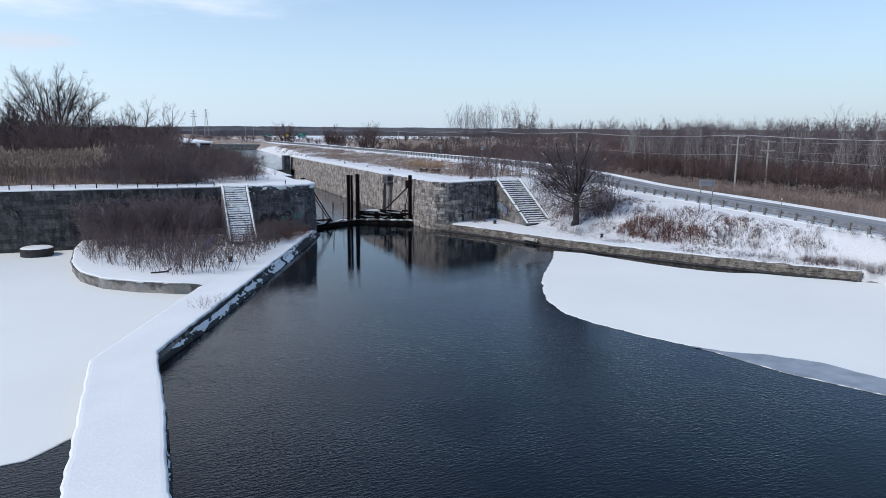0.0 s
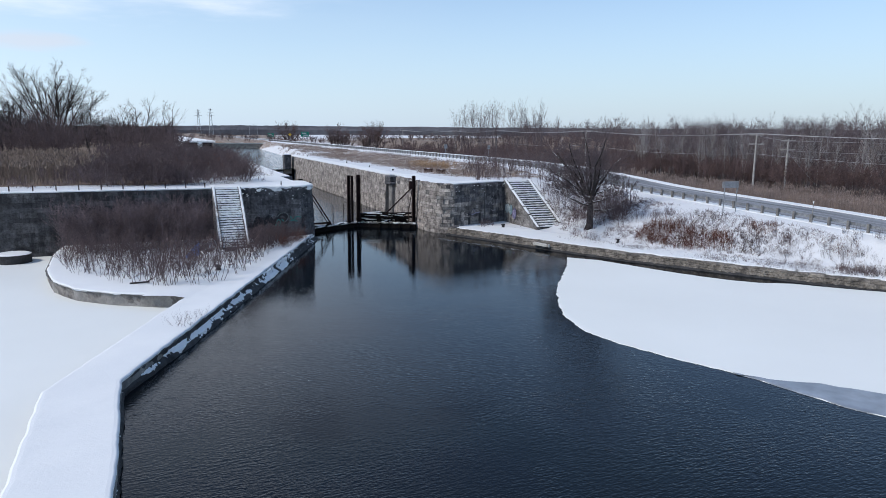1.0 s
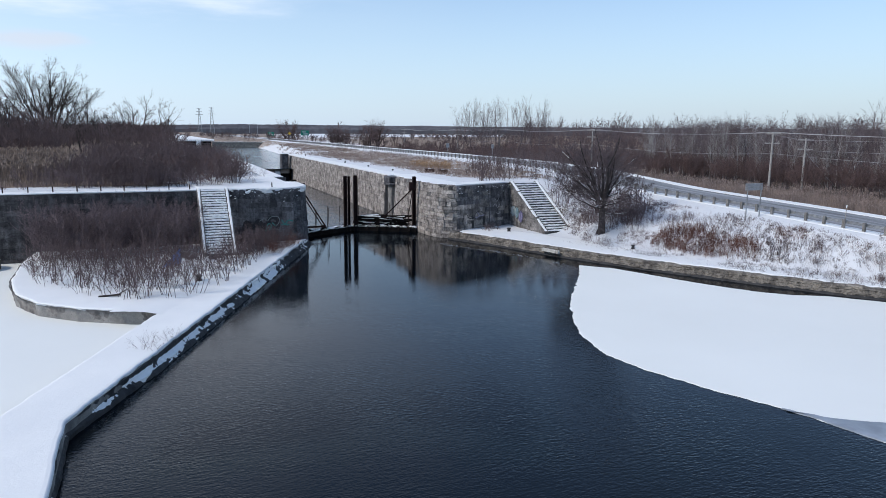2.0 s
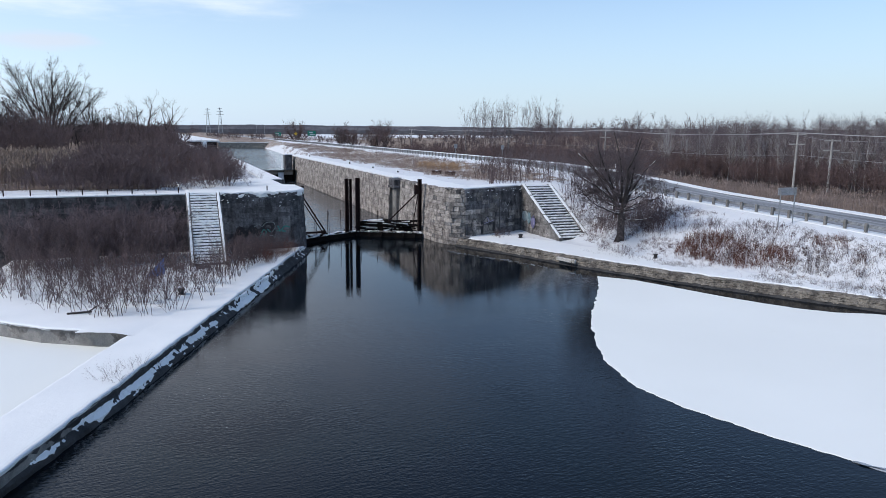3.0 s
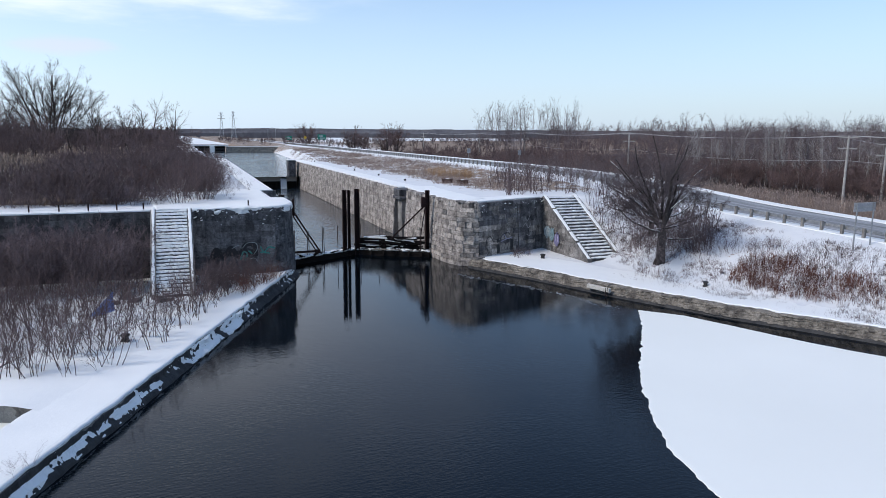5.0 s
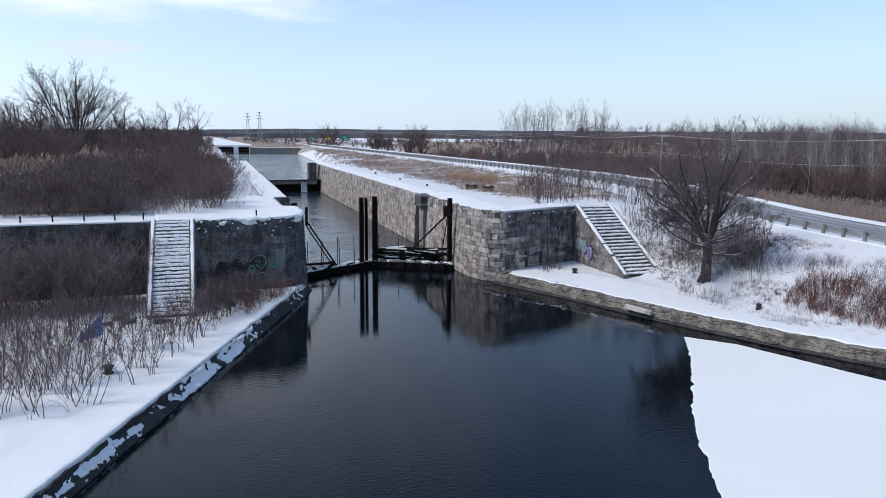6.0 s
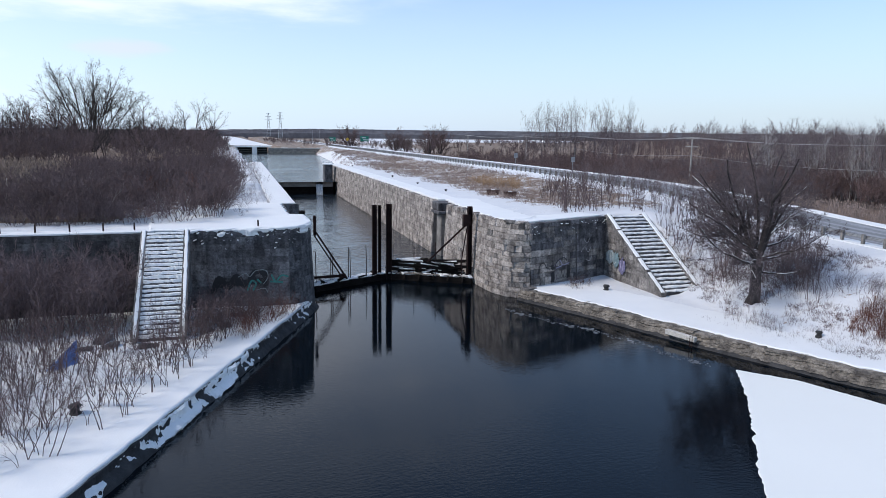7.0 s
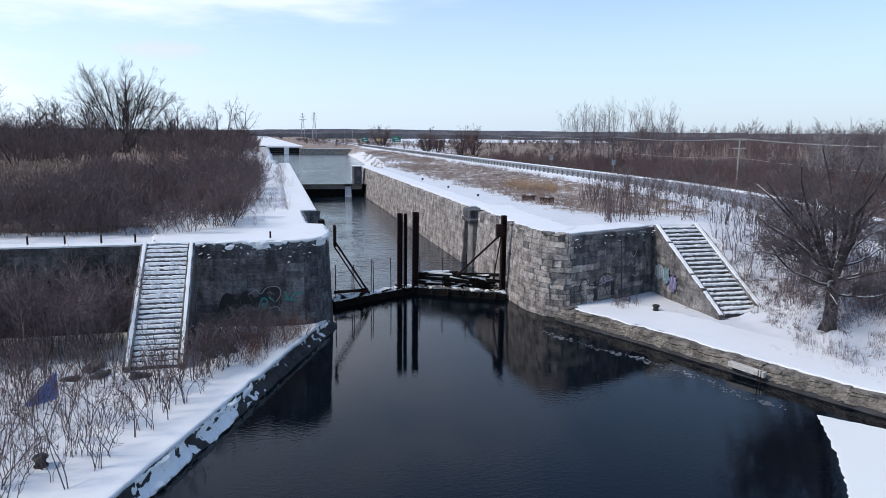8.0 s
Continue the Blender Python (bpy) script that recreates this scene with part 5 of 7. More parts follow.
part("end_foot", box(bmesh.new(), (5.7, 0.9, 0.8), (2.2, 0.6, 1.8), 0.04), TIMBER, weir)
SPILL = mottled("white_water", (0.45, 0.48, 0.5), (0.75, 0.78, 0.8), 2.0, 9.0, 0.4, 0.4, 0.05, stretch=(6, 6, 0.5))
bm = bmesh.new()
cols = []
for i in range(9):
    x = 3.02 + 1.35 * i / 8
    j = 0.06 * math.sin(i * 2.3)
    cols.append([bm.verts.new((x, y + j, z)) for y, z in ((0.9, 2.26), (-0.2, 2.24), (-0.5, 1.9), (-0.65, 1.2), (-0.78, -0.04), (-1.6, 0.0))])
for a, b in zip(cols, cols[1:]):
    for k in range(5):
        bm.faces.new((a[k], b[k], b[k + 1], a[k + 1]))
part("spill", bm, SPILL, weir, "white sheet of falling water")
dark_pier = thing("gate_pier", (6.05, 95.6, 0), "dark stained stone pier at the head of the lock", "pier")
part("shaft", box(bmesh.new(), (0, 0, 3.3), (1.75, 3.0, 6.9), 0.1), DARKSTONE, dark_pier)
part("cap", box(bmesh.new(), (0, 0, 6.8), (1.95, 3.2, 0.22), 0.06), SNOW, dark_pier)

# recess fittings on the right wall
niche = thing("gate_recess", (8.0, 13.0, 0), "dark stone pillar and capstones in the gate recess", "pillar")
part("pillar", box(bmesh.new(), (0.1, 0.2, 2.6), (0.9, 1.7, 5.4), 0.06), CONCRETE, niche)
part("capstone", box(bmesh.new(), (0.0, 0.4, 5.15), (1.5, 2.9, 0.35), 0.05), DARKSTONE, niche)
part("capstone", box(bmesh.new(), (0.2, 0.9, 5.75), (1.5, 2.6, 0.85), 0.08), DARKSTONE, niche)

# mooring caisson in the frozen basin
cais = thing("mooring_caisson", (-37.8, -9.9, -0.5), "round low concrete caisson with a snow cap", "caisson")
bm = rod(bmesh.new(), (0, 0, 0), (0, 0, 1.2), 1.55, 1.5, 28)
part("drum", bm, DARKCONC, cais)
bm = rod(bmesh.new(), (0, 0, 1.2), (0, 0, 1.36), 1.58, 1.54, 28)
part("rim", bm, DARKCONC, cais)
bm = rod(bmesh.new(), (0, 0, 1.36), (0, 0, 1.45), 1.52, 1.3, 28)
part("snow", bm, SNOW, cais)

# stub posts along the wing wall's edge
stub_src = None
for x in [-11.7, -19.9] + [-21.85 - 2.05 * i for i in range(14)]:
    y = -6.6
    if stub_src is None:
        stub_src = tagged(part("stub_post", rod(bmesh.new(), (0, 0, -0.2), (0, 0, 0.62), 0.06, 0.055, 8), RUST), "short rusted iron stub post in the coping", "post", "stub posts on the wall")
        stub_src.location = (x, y, TOPL)
    else:
        copy_thing(stub_src, pose(x, y, TOPL, 0, 0, x * 40))


IRON = mottled("black_iron", (0.01, 0.01, 0.011), (0.03, 0.028, 0.027), 4.0, 30.0, 0.6)


def bollard(loc, label, size=1.0):
    """A cast-iron mooring bollard: flange, waisted neck and mushroom head."""
    b = thing("mooring_bollard", loc, label, "bollard", "mooring bollards")
    part("flange", rod(bmesh.new(), (0, 0, -0.1), (0, 0, 0.05), 0.27, 0.25, 16), IRON, b)
    part("neck", rod(bmesh.new(), (0, 0, 0.05), (0, 0, 0.28), 0.19, 0.18, 16), IRON, b)
    bm = rod(bmesh.new(), (0, 0, 0.28), (0, 0, 0.36), 0.22, 0.29, 16)
    rod(bm, (0, 0, 0.36), (0, 0, 0.45), 0.29, 0.19, 16)
    part("head", bm, IRON, b)
    b.scale = (size,) * 3
    return b


bollard((15.7, -8.5, LEDGE + 0.04), "black cast-iron mooring bollard standing in the snow")
bollard((21.9, -24.0, max(gz(21.9, -24.0), LEDGE) + 0.12), "rusty cast-iron mooring bollard beside rust-red weeds", 0.8)
bollard((-20.15, -25.4, OVAL + 0.03), "black cast-iron mooring bollard among bare stems")

TARP = mottled("blue_tarp", (0.13, 0.22, 0.48), (0.22, 0.34, 0.66), 2.0, 12.0, 0.5)
bm = bmesh.new()
grid = []
for i in range(9):      # a sheet hung up by one corner
    f = i / 8
    lo, hi = Vector((-1.0 + 1.75 * f, 0.25 * f, 0.04 + 0.32 * f * f)), Vector((-1.0 + 1.7 * f, 0.15 + 0.3 * f, 0.06 + 1.75 * f))
    grid.append([bm.verts.new(lo.lerp(hi, j / 4) + Vector((0, 0.07 * math.sin(i * 1.7 + j * 1.4), 0.04 * math.sin(i * 2.3 + j)))) for j in range(5)])
for i in range(8):
    for j in range(4):
        bm.faces.new((grid[i][j], grid[i + 1][j], grid[i + 1][j + 1], grid[i][j + 1]))
bmesh.ops.solidify(bm, geom=bm.faces[:], thickness=0.03)
tarp = tagged(part("tarpaulin", bm, TARP), "crumpled dark blue tarpaulin caught among bare stems", "tarpaulin")
tarp.location = (-21.9, -19.2, OVAL + 0.02)
tarp.scale = (0.85, 0.85, 0.85)

PALEWOOD = mottled("pale_timber", (0.42, 0.40, 0.36), (0.66, 0.62, 0.56), 3.0, 20.0)
plank = thing("fender_timber", (14.55, -20.25, 0.42), "pale squared timber fender hanging on the stone ledge", "timber")
part("timber", beam(bmesh.new(), (-0.5, 1.0, 0.16), (0.28, -1.05, 0.1), 0.34, 0.32, 0.03), PALEWOOD, plank)
for k, (dx, dy) in enumerate(((0.2, -0.8), (0.26, -0.95))):
    part("chain", rod(bmesh.new(), (dx - 0.18, dy, 0.3), (dx - 0.2, dy - 0.05, -0.5), 0.03, sides=6), RUST, plank)

BROWNRUST = mottled("brown_rust", (0.045, 0.024, 0.02), (0.11, 0.06, 0.05), 2.5, 14.0, 0.85)
for k, (x, y) in enumerate(((17.0, 21.5), (18.1, 18.7))):
    b = thing("iron_box", (x, y, 6.2), "low rust-brown iron winch box standing in the snowy field", "iron box", "winch boxes in the field")
    part("body", box(bmesh.new(), (0, 0, 0.2), (1.5, 0.9, 0.62), 0.03, pose(0, 0, 0, 0, 0, -20)), BROWNRUST, b)
    part("lid", box(bmesh.new(), (0, 0, 0.55), (1.6, 1.0, 0.08), 0.02, pose(0, 0, 0, 0, 0, -20)), BROWNRUST, b)
    part("snow", box(bmesh.new(), (0, 0, 0.62), (0.5, 0.5, 0.05), 0.02, pose(0, 0, 0, 0, 0, -20)), SNOW, b)
for x, y in ((12.6, 27.0), (12.2, 40.0), (12.4, 58.0), (11.9, 98.0)):
    bollard((x, y, 6.2), "small black cast-iron bollard beside dead grass", 0.65)

branch = tagged(part("fallen_branch", rod(beam(bmesh.new(), (-0.9, 0.1, 0.03), (0.5, -0.1, 0.1), 0.13, 0.11, 0.02), (0.3, -0.1, 0.08), (0.8, 0.2, 0.34), 0.06, 0.03, 6), BARK), "dark broken branch lying on the snowy ledge", "branch")
branch.location = (-26.0, -28.9, OVAL + 0.05)

# rocks under the left stair's foot
for k, (x, y, s) in enumerate(((-20.3, -13.6, 0.5), (-20.9, -12.4, 0.6), (-15.7, -10.2, 0.45), (-14.6, -9.2, 0.5), (-15.0, -11.5, 0.35), (-18.3, -14.1, 0.5), (-13.2, -8.1, 0.45), (-14.0, -10.6, 0.4), (-21.6, -13.9, 0.4))):
    rb = random.Random(k + 3)
    bm = box(bmesh.new(), (0, 0, 0), (s * 2.0, s * 1.1, s * 0.7), 0.05, pose(0, 0, 0, rb.uniform(-14, 14), rb.uniform(-10, 10), rb.uniform(0, 180)))
    for v in bm.verts:
        v.co += Vector((rb.uniform(-0.06, 0.06), rb.uniform(-0.06, 0.06), rb.uniform(-0.05, 0.05)))
    st_ = tagged(part("rubble_stone", bm, DARKSTONE), "dark broken stone block lying in the snow", "stone", "rubble below the wall")
    st_.location = (x, y - 1.9, OVAL + s * 0.12)

# dabs of snow on the wall heads
rng = random.Random(77)
bm = bmesh.new()
for _ in range(64):
    f = rng.uniform(0, 1)
    base, d, n_, z = (((9.9, -6.3), (9.1, 3.7), (0.376, -0.926), TOP) if rng.random() < 0.5 else ((-16.2, -7.32), (7.6, 0.0), (0.0, -1.0), TOPL))
    z -= 0.15 + abs(rng.gauss(0, 0.5))
    s = rng.choice((0.02, 0.03, 0.04, 0.055))
    bmesh.ops.create_icosphere(bm, subdivisions=2, radius=1.0, matrix=Matrix.Translation((base[0] + d[0] * f - n_[0] * 0.14, base[1] + d[1] * f - n_[1] * 0.14, z)) @ Matrix.Rotation(rng.uniform(-0.6, 0.6), 4, "Y") @ Matrix.Diagonal((s * 2.0, s * 0.9, s * rng.uniform(0.4, 0.9), 1)))
for v in bm.verts:
    v.co += Vector((0.07, 0.0, 0.05)) * noise.noise(v.co * 9.0)
tagged(part("snow_on_wall_face", bm, SNOW), "small dabs of snow stuck to the walls", "snow", kind="stuff")


# graffiti: painted strokes on the stones
def strokes(name, origin, right, colour, paths, width, label, rough=0.6, lean=0.0):
    m = mottled(name + "_paint", tuple(c * 0.8 for c in colour), tuple(min(1, c * 1.1) for c in colour), 3.0, 20.0, rough, 0.1, 0.003)
    r = Vector(right).normalized()
    nrm = Vector((r.y, -r.x, 0))
    bm = bmesh.new()
    for layer, pts in enumerate(paths):
        pts = [Vector((a, b)) for a, b in pts]
        fine = []
        for i in range(len(pts) - 1):
            p0, p1, p2, p3 = pts[max(0, i - 1)], pts[i], pts[i + 1], pts[min(len(pts) - 1, i + 2)]
            for k in range(6):
                t = k / 6
                fine.append(0.5 * ((2 * p1) + (p2 - p0) * t + (2 * p0 - 5 * p1 + 4 * p2 - p3) * t * t + (3 * p1 - p0 - 3 * p2 + p3) * t ** 3))
        fine.append(pts[-1])
        prev = None
        for i, p in enumerate(fine):
            d = (fine[min(i + 1, len(fine) - 1)] - fine[max(i - 1, 0)]).normalized()
            q = Vector((-d.y, d.x)) * width / 2
            e = [Vector(origin) + r * c.x + Vector((0, 0, c.y)) + nrm * (0.05 + 0.004 * layer - lean * (origin[2] + c.y)) for c in (p + q, p - q)]
            cur = [bm.verts.new(v) for v in e]
            if prev:
                bm.faces.new((prev[0], cur[0], cur[1], prev[1]))
            prev = cur
    return tagged(part(name, bm, m), label, "graffiti", kind="structure")


GD = (9.1, 3.7, 0)
strokes("graffiti_soot", (10.8, -5.93, 0.9), GD, (0.02, 0.02, 0.022), [[(1.75, 0.15), (1.8, 0.6), (1.7, 1.0)], [(1.6, 1.35), (1.9, 1.5)], [(3.75, 0.3), (3.8, 1.4)]], 0.42, "black sprayed soot-like blots on the front wall", lean=0.06)
strokes("graffiti_front", (10.8, -5.93, 0.9), GD, (0.03, 0.03, 0.035), [[(0, 1.0), (0.2, 1.7), (0.7, 1.9), (1.1, 1.4), (1.7, 1.3)], [(1.9, 1.2), (2.4, 1.9), (3.2, 2.1), (3.6, 1.8)], [(0.1, 0.9), (0.3, 0.4), (0.2, 0.1)]], 0.09, "thin dark spray-paint line on the front wall", lean=0.06)
strokes("graffiti_tag_a", (10.8, -5.93, 0.9), GD, (0.32, 0.31, 0.42), [[(2.0, 1.45), (2.6, 2.0), (3.1, 1.5), (3.9, 1.6)], [(2.2, 1.3), (3.0, 1.45)]], 0.1, "pale violet spray-paint stroke on the front wall", lean=0.06)
strokes("graffiti_tag_b", (10.8, -5.93, 0.9), GD, (0.30, 0.28, 0.25), [[(2.1, 0.3), (2.2, 0.9), (2.5, 0.5), (2.7, 1.0), (2.9, 0.5), (3.1, 1.0), (3.3, 0.5), (3.5, 0.9)], [(2.2, 0.2), (3.5, 0.3)]], 0.14, "faded beige spray-paint scrawl on the front wall", lean=0.06)
strokes("graffiti_chalk", (15.9, -3.86, 2.4), GD, (0.45, 0.44, 0.44), [[(0, 0.9), (0.5, 1.3), (0.9, 0.8), (1.3, 1.2)], [(0.4, 2.0), (0.8, 1.6), (1.2, 2.1)], [(0.6, 0.2), (1.1, 0.0), (1.4, 0.4)]], 0.05, "thin white chalk scrawl on the front wall", lean=0.06)
CH = (0, -1, 0)


def blot(name, origin, right, colour, w, h, seed, label):
    """A faded sprayed patch with a ragged rim."""
    m = mottled(name + "_paint", tuple(c * 0.6 for c in colour), colour, 2.5, 12.0, 0.7, 0.1, 0.003)
    r = Vector(right).normalized()
    nrm = Vector((r.y, -r.x, 0))
    bm = bmesh.new()
    rim = []
    for i in range(40):
        a = 2 * math.pi * i / 40
        k = 1 + 0.35 * noise.noise(Vector((3 * math.cos(a), 3 * math.sin(a), seed))) + 0.15 * noise.noise(Vector((9 * math.cos(a), 9 * math.sin(a), seed)))
        rim.append(bm.verts.new(Vector(origin) + r * (w * k * math.cos(a)) + Vector((0, 0, h * k * math.sin(a))) + nrm * 0.05))
    bmesh.ops.triangulate(bm, faces=[bm.faces.new(rim)])
    return tagged(part(name, bm, m), label, "graffiti", kind="structure")


blot("graffiti_cheek_pale", (18.80, -3.75, 2.75), CH, (0.30, 0.38, 0.41), 0.75, 0.62, 2.0, "faded pale blue spray paint on the stair's side wall")
blot("graffiti_cheek_teal", (18.795, -4.7, 2.6), CH, (0.22, 0.33, 0.37), 0.5, 0.66, 7.0, "faded teal spray paint on the stair's side wall")
blot("graffiti_cheek_violet", (18.78, -5.75, 2.25), CH, (0.22, 0.21, 0.36), 0.5, 0.7, 5.0, "faded violet spray paint on the stair's side wall")
strokes("graffiti_cheek_line", (18.76, -5.95, 1.55), CH, (0.45, 0.41, 0.58), [[(0.05, 1.2), (0.02, 0.35)], [(-0.35, 1.15), (-0.4, 0.5)]], 0.08, "pale violet spray-paint strokes on the stair's side wall")
strokes("graffiti_cheek_letters", (18.775, -3.2, 2.2), CH, (0.5, 0.55, 0.56), [[(0.0, 0.2), (0.15, 0.9), (0.4, 0.5), (0.3, 0.1)], [(0.6, 0.1), (0.65, 1.0), (0.95, 0.9), (0.8, 0.55)], [(1.2, 0.95), (1.25, 0.1), (1.55, 0.2)]], 0.07, "white outline strokes on the stair's side wall")
LD = (1, 0, 0)
strokes("graffiti_left_dark", (-14.9, -7.40, 1.9), LD, (0.012, 0.012, 0.014), [[(0, 0.3), (0.4, 1.2), (1.0, 0.5), (1.6, 1.3), (2.2, 0.5), (2.8, 1.5), (3.5, 1.4), (3.6, 0.5)], [(0.2, 0.7), (3.4, 0.9)]], 0.4, "black spray-paint lettering shape on the dark wall", lean=0.04)
strokes("graffiti_left_green", (-14.9, -7.42, 1.92), LD, (0.04, 0.22, 0.19), [[(2.3, 0.2), (2.6, 0.9), (2.9, 0.7), (2.7, 0.2)], [(3.0, 1.0), (3.3, 0.7)], [(4.0, 1.3), (4.3, 0.8), (4.7, 1.2), (5.2, 1.1)], [(3.9, 0.8), (4.8, 0.7)]], 0.13, "teal spray-paint strokes on the dark wall", lean=0.04)
strokes("graffiti_left_line", (-14.9, -7.43, 1.94), LD, (0.24, 0.27, 0.27), [[(1.7, 1.2), (2.2, 1.45), (2.5, 1.2), (2.9, 1.6), (3.6, 1.6), (3.75, 1.1), (3.4, 0.6)], [(2.9, 0.2), (3.5, 0.3), (3.7, 0.0)]], 0.06, "pale outline strokes on the dark wall", lean=0.04)


# ---- road furniture ----
sign = thing("road_sign", (33.5, -28.0, gz(33.5, -28.0)), "back of a grey metal road sign on two steel posts", "road sign")
sz = 7.72 - sign.location.z
for k, (dx, dy) in enumerate(((-0.9, 0.0), (0.9, 0.0))):
    part("post", box(bmesh.new(), (dx, dy, sz / 2 - 0.1), (0.09, 0.09, sz + 0.2), 0.01), GALV, sign)
q = pose(0, 0, 0)
part("plate", box(bmesh.new(), (0, 0.08, sz - 0.36), (2.35, 0.05, 0.72), 0.02, q), SIGNGREY, sign)
part("stiffener", box(bmesh.new(), (0, 0.03, sz - 0.36), (2.0, 0.06, 0.1), 0.01, q), SIGNGREY, sign)

marker = thing("marker_post", (35.35, -36.9, float(np.interp(-36.9, ROAD_Y, ROAD_Z)) - 0.05), "thin white plastic marker post beside the guard rail", "marker post")
part("post", rod(bmesh.new(), (0, 0, 0), (0.06, 0, 2.3), 0.035, 0.03, 8), CONCRETE, marker)
part("band", rod(bmesh.new(), (0.055, 0, 2.0), (0.06, 0, 2.25), 0.045, 0.045, 8), SNOW, marker, "white reflective band")


def utility_pole(x, y, zt, label, arm_dir):
    z = gz(x, y)
    p = thing("utility_pole", (x, y, z), label, "utility pole", "utility poles")
    Hh = zt - z
    part("pole", rod(bmesh.new(), (0, 0, -0.5), (0, 0, Hh), 0.2, 0.14, 10), POLEWOOD, p)
    for k, h in enumerate((Hh - 0.3, Hh - 1.9)):
        a = Vector((math.cos(arm_dir), math.sin(arm_dir), 0)) * 1.25
        arm = part("cross_arm", beam(bmesh.new(), Vector((0, 0, h)) - a, Vector((0, 0, h)) + a, 0.17, 0.19, 0.01), POLEWOOD, p)
        for f in (-0.9, -0.4, 0.4, 0.9):
            c = Vector((0, 0, h)) + a * f
            part("insulator", rod(bmesh.new(), c + Vector((0, 0, 0.06)), c + Vector((0, 0, 0.28)), 0.05, 0.03, 6), CONCRETE, arm)
    return p


POLES = [(73.6, 6.9, 13.1), (75.0, 62.0, 13.6), (78.0, 118.0, 13.8), (82.2, 162.0, 13.6), (84.0, 230.0, 13.8)]
for x, y, zt in POLES:
    utility_pole(x, y, zt, "weathered wooden utility pole with two cross arms", -0.5)
p2 = utility_pole(80.3, 6.0, 12.1, "weathered wooden utility pole with a guy wire", -0.5)
part("guy_wire", rod(bmesh.new(), (0.2, 0, 6.5), (4.6, -3.0, 0.5), 0.03, sides=5), GALV, p2)
WIRE = mottled("wire", (0.38, 0.375, 0.37), (0.55, 0.54, 0.535), 1.0)


def wire(a, b, sag, r=0.021):
    a, b = Vector(a), Vector(b)
    d = (b - a).normalized()
    x = d.cross(Vector((0, 0, 1))).normalized()
    y = x.cross(d)
    v, f = [], []
    for i in range(15):
        u = i / 14
        p = a.lerp(b, u)
        p.z -= sag * 4 * u * (1 - u)
        for k in range(4):
            w = math.pi / 2 * k
            v.append(tuple(p + x * (r * math.cos(w)) + y * (r * math.sin(w))))
    for i in range(14):
        for k in range(4):
            f.append((4 * i + k, 4 * i + 4 + k, 4 * i + 4 + (k + 1) % 4, 4 * i + (k + 1) % 4))
    return tagged(raw("power_line", v, f, WIRE), "thin overhead power line between wooden poles", "power line", "power lines along the road")


line = [(70.5, -60.0, 13.0)] + POLES
for a, b in zip(line, line[1:]):
    for dx in (-1.2, 0.2, 1.3):
        wire((a[0] + dx, a[1], a[2] - 0.05), (b[0] + dx, b[1], b[2] - 0.05), 0.7)
    wire((a[0], a[1], a[2] - 3.6), (b[0], b[1], b[2] - 3.6), 0.8)
wire((73.6, 6.9, 12.7), (80.3, 6.0, 11.8), 0.1)
wire((80.3, 6.0, 11.8), (120.0, -60.0, 13.0), 0.7)
wire((80.3, 6.0, 10.0), (120.0, -60.0, 11.2), 0.8)

GREEN = mottled("sign_green", (0.0, 0.19, 0.12), (0.0, 0.24, 0.15), 0.5, 4.0, 0.5)
WHITE = mottled("sign_white", (0.6, 0.6, 0.6), (0.75, 0.75, 0.75), 0.5, 4.0, 0.5)
YELLOW = mottled("sign_yellow", (0.55, 0.33, 0.02), (0.65, 0.4, 0.03), 0.5, 4.0, 0.5)


def green_sign(x, y, z0, z1, w):
    s = thing("highway_sign", (x, y, gz(x, y)), "large green highway sign with white lettering bars", "highway sign", "green highway signs")
    b = s.location.z
    for dx in (-w * 0.3, w * 0.3):
        part("post", box(bmesh.new(), (dx, 0.1, (z1 - b) / 2), (0.2, 0.2, z1 - b), 0.01), GALV, s)
    pl = part("panel", box(bmesh.new(), (0, 0, (z0 + z1) / 2 - b), (w, 0.08, z1 - z0), 0.02), GREEN, s)
    for dx, dz, ww in ((-0.1 * w, 0.2, 0.5), (0.1 * w, -0.2, 0.6)):
        part("lettering_bar", box(bmesh.new(), (dx, -0.06, (z0 + z1) / 2 - b + dz * (z1 - z0)), (ww * w, 0.03, 0.16 * (z1 - z0)), 0.0), WHITE, pl)


green_sign(53.6, 316.0, 9.8, 12.6, 4.6)
green_sign(57.0, 474.0, 8.2, 11.2, 4.8)


def small_sign(x, y, zt, w, h, mat, label, diamond=False):
    s = thing("road_sign", (x, y, gz(x, y)), label, "road sign")
    b = zt - s.location.z
    part("post", box(bmesh.new(), (0, 0.06, b / 2), (0.08, 0.06, b), 0.005), GALV, s)
    part("plate", box(bmesh.new(), (0, 0, 0), (w, 0.03, h), 0.01, pose(0, 0, b - h / 2, 0, 45 if diamond else 0, 0)), mat, s)


small_sign(47.6, 88.0, 9.6, 0.9, 1.1, GALV, "small grey road sign on a steel post by the road")
small_sign(36.2, 38.0, 10.3, 0.6, 0.75, GALV, "small grey road sign on a steel post behind the rail")
small_sign(38.6, 279.0, 11.7, 1.3, 1.3, YELLOW, "yellow diamond warning sign on a post", True)
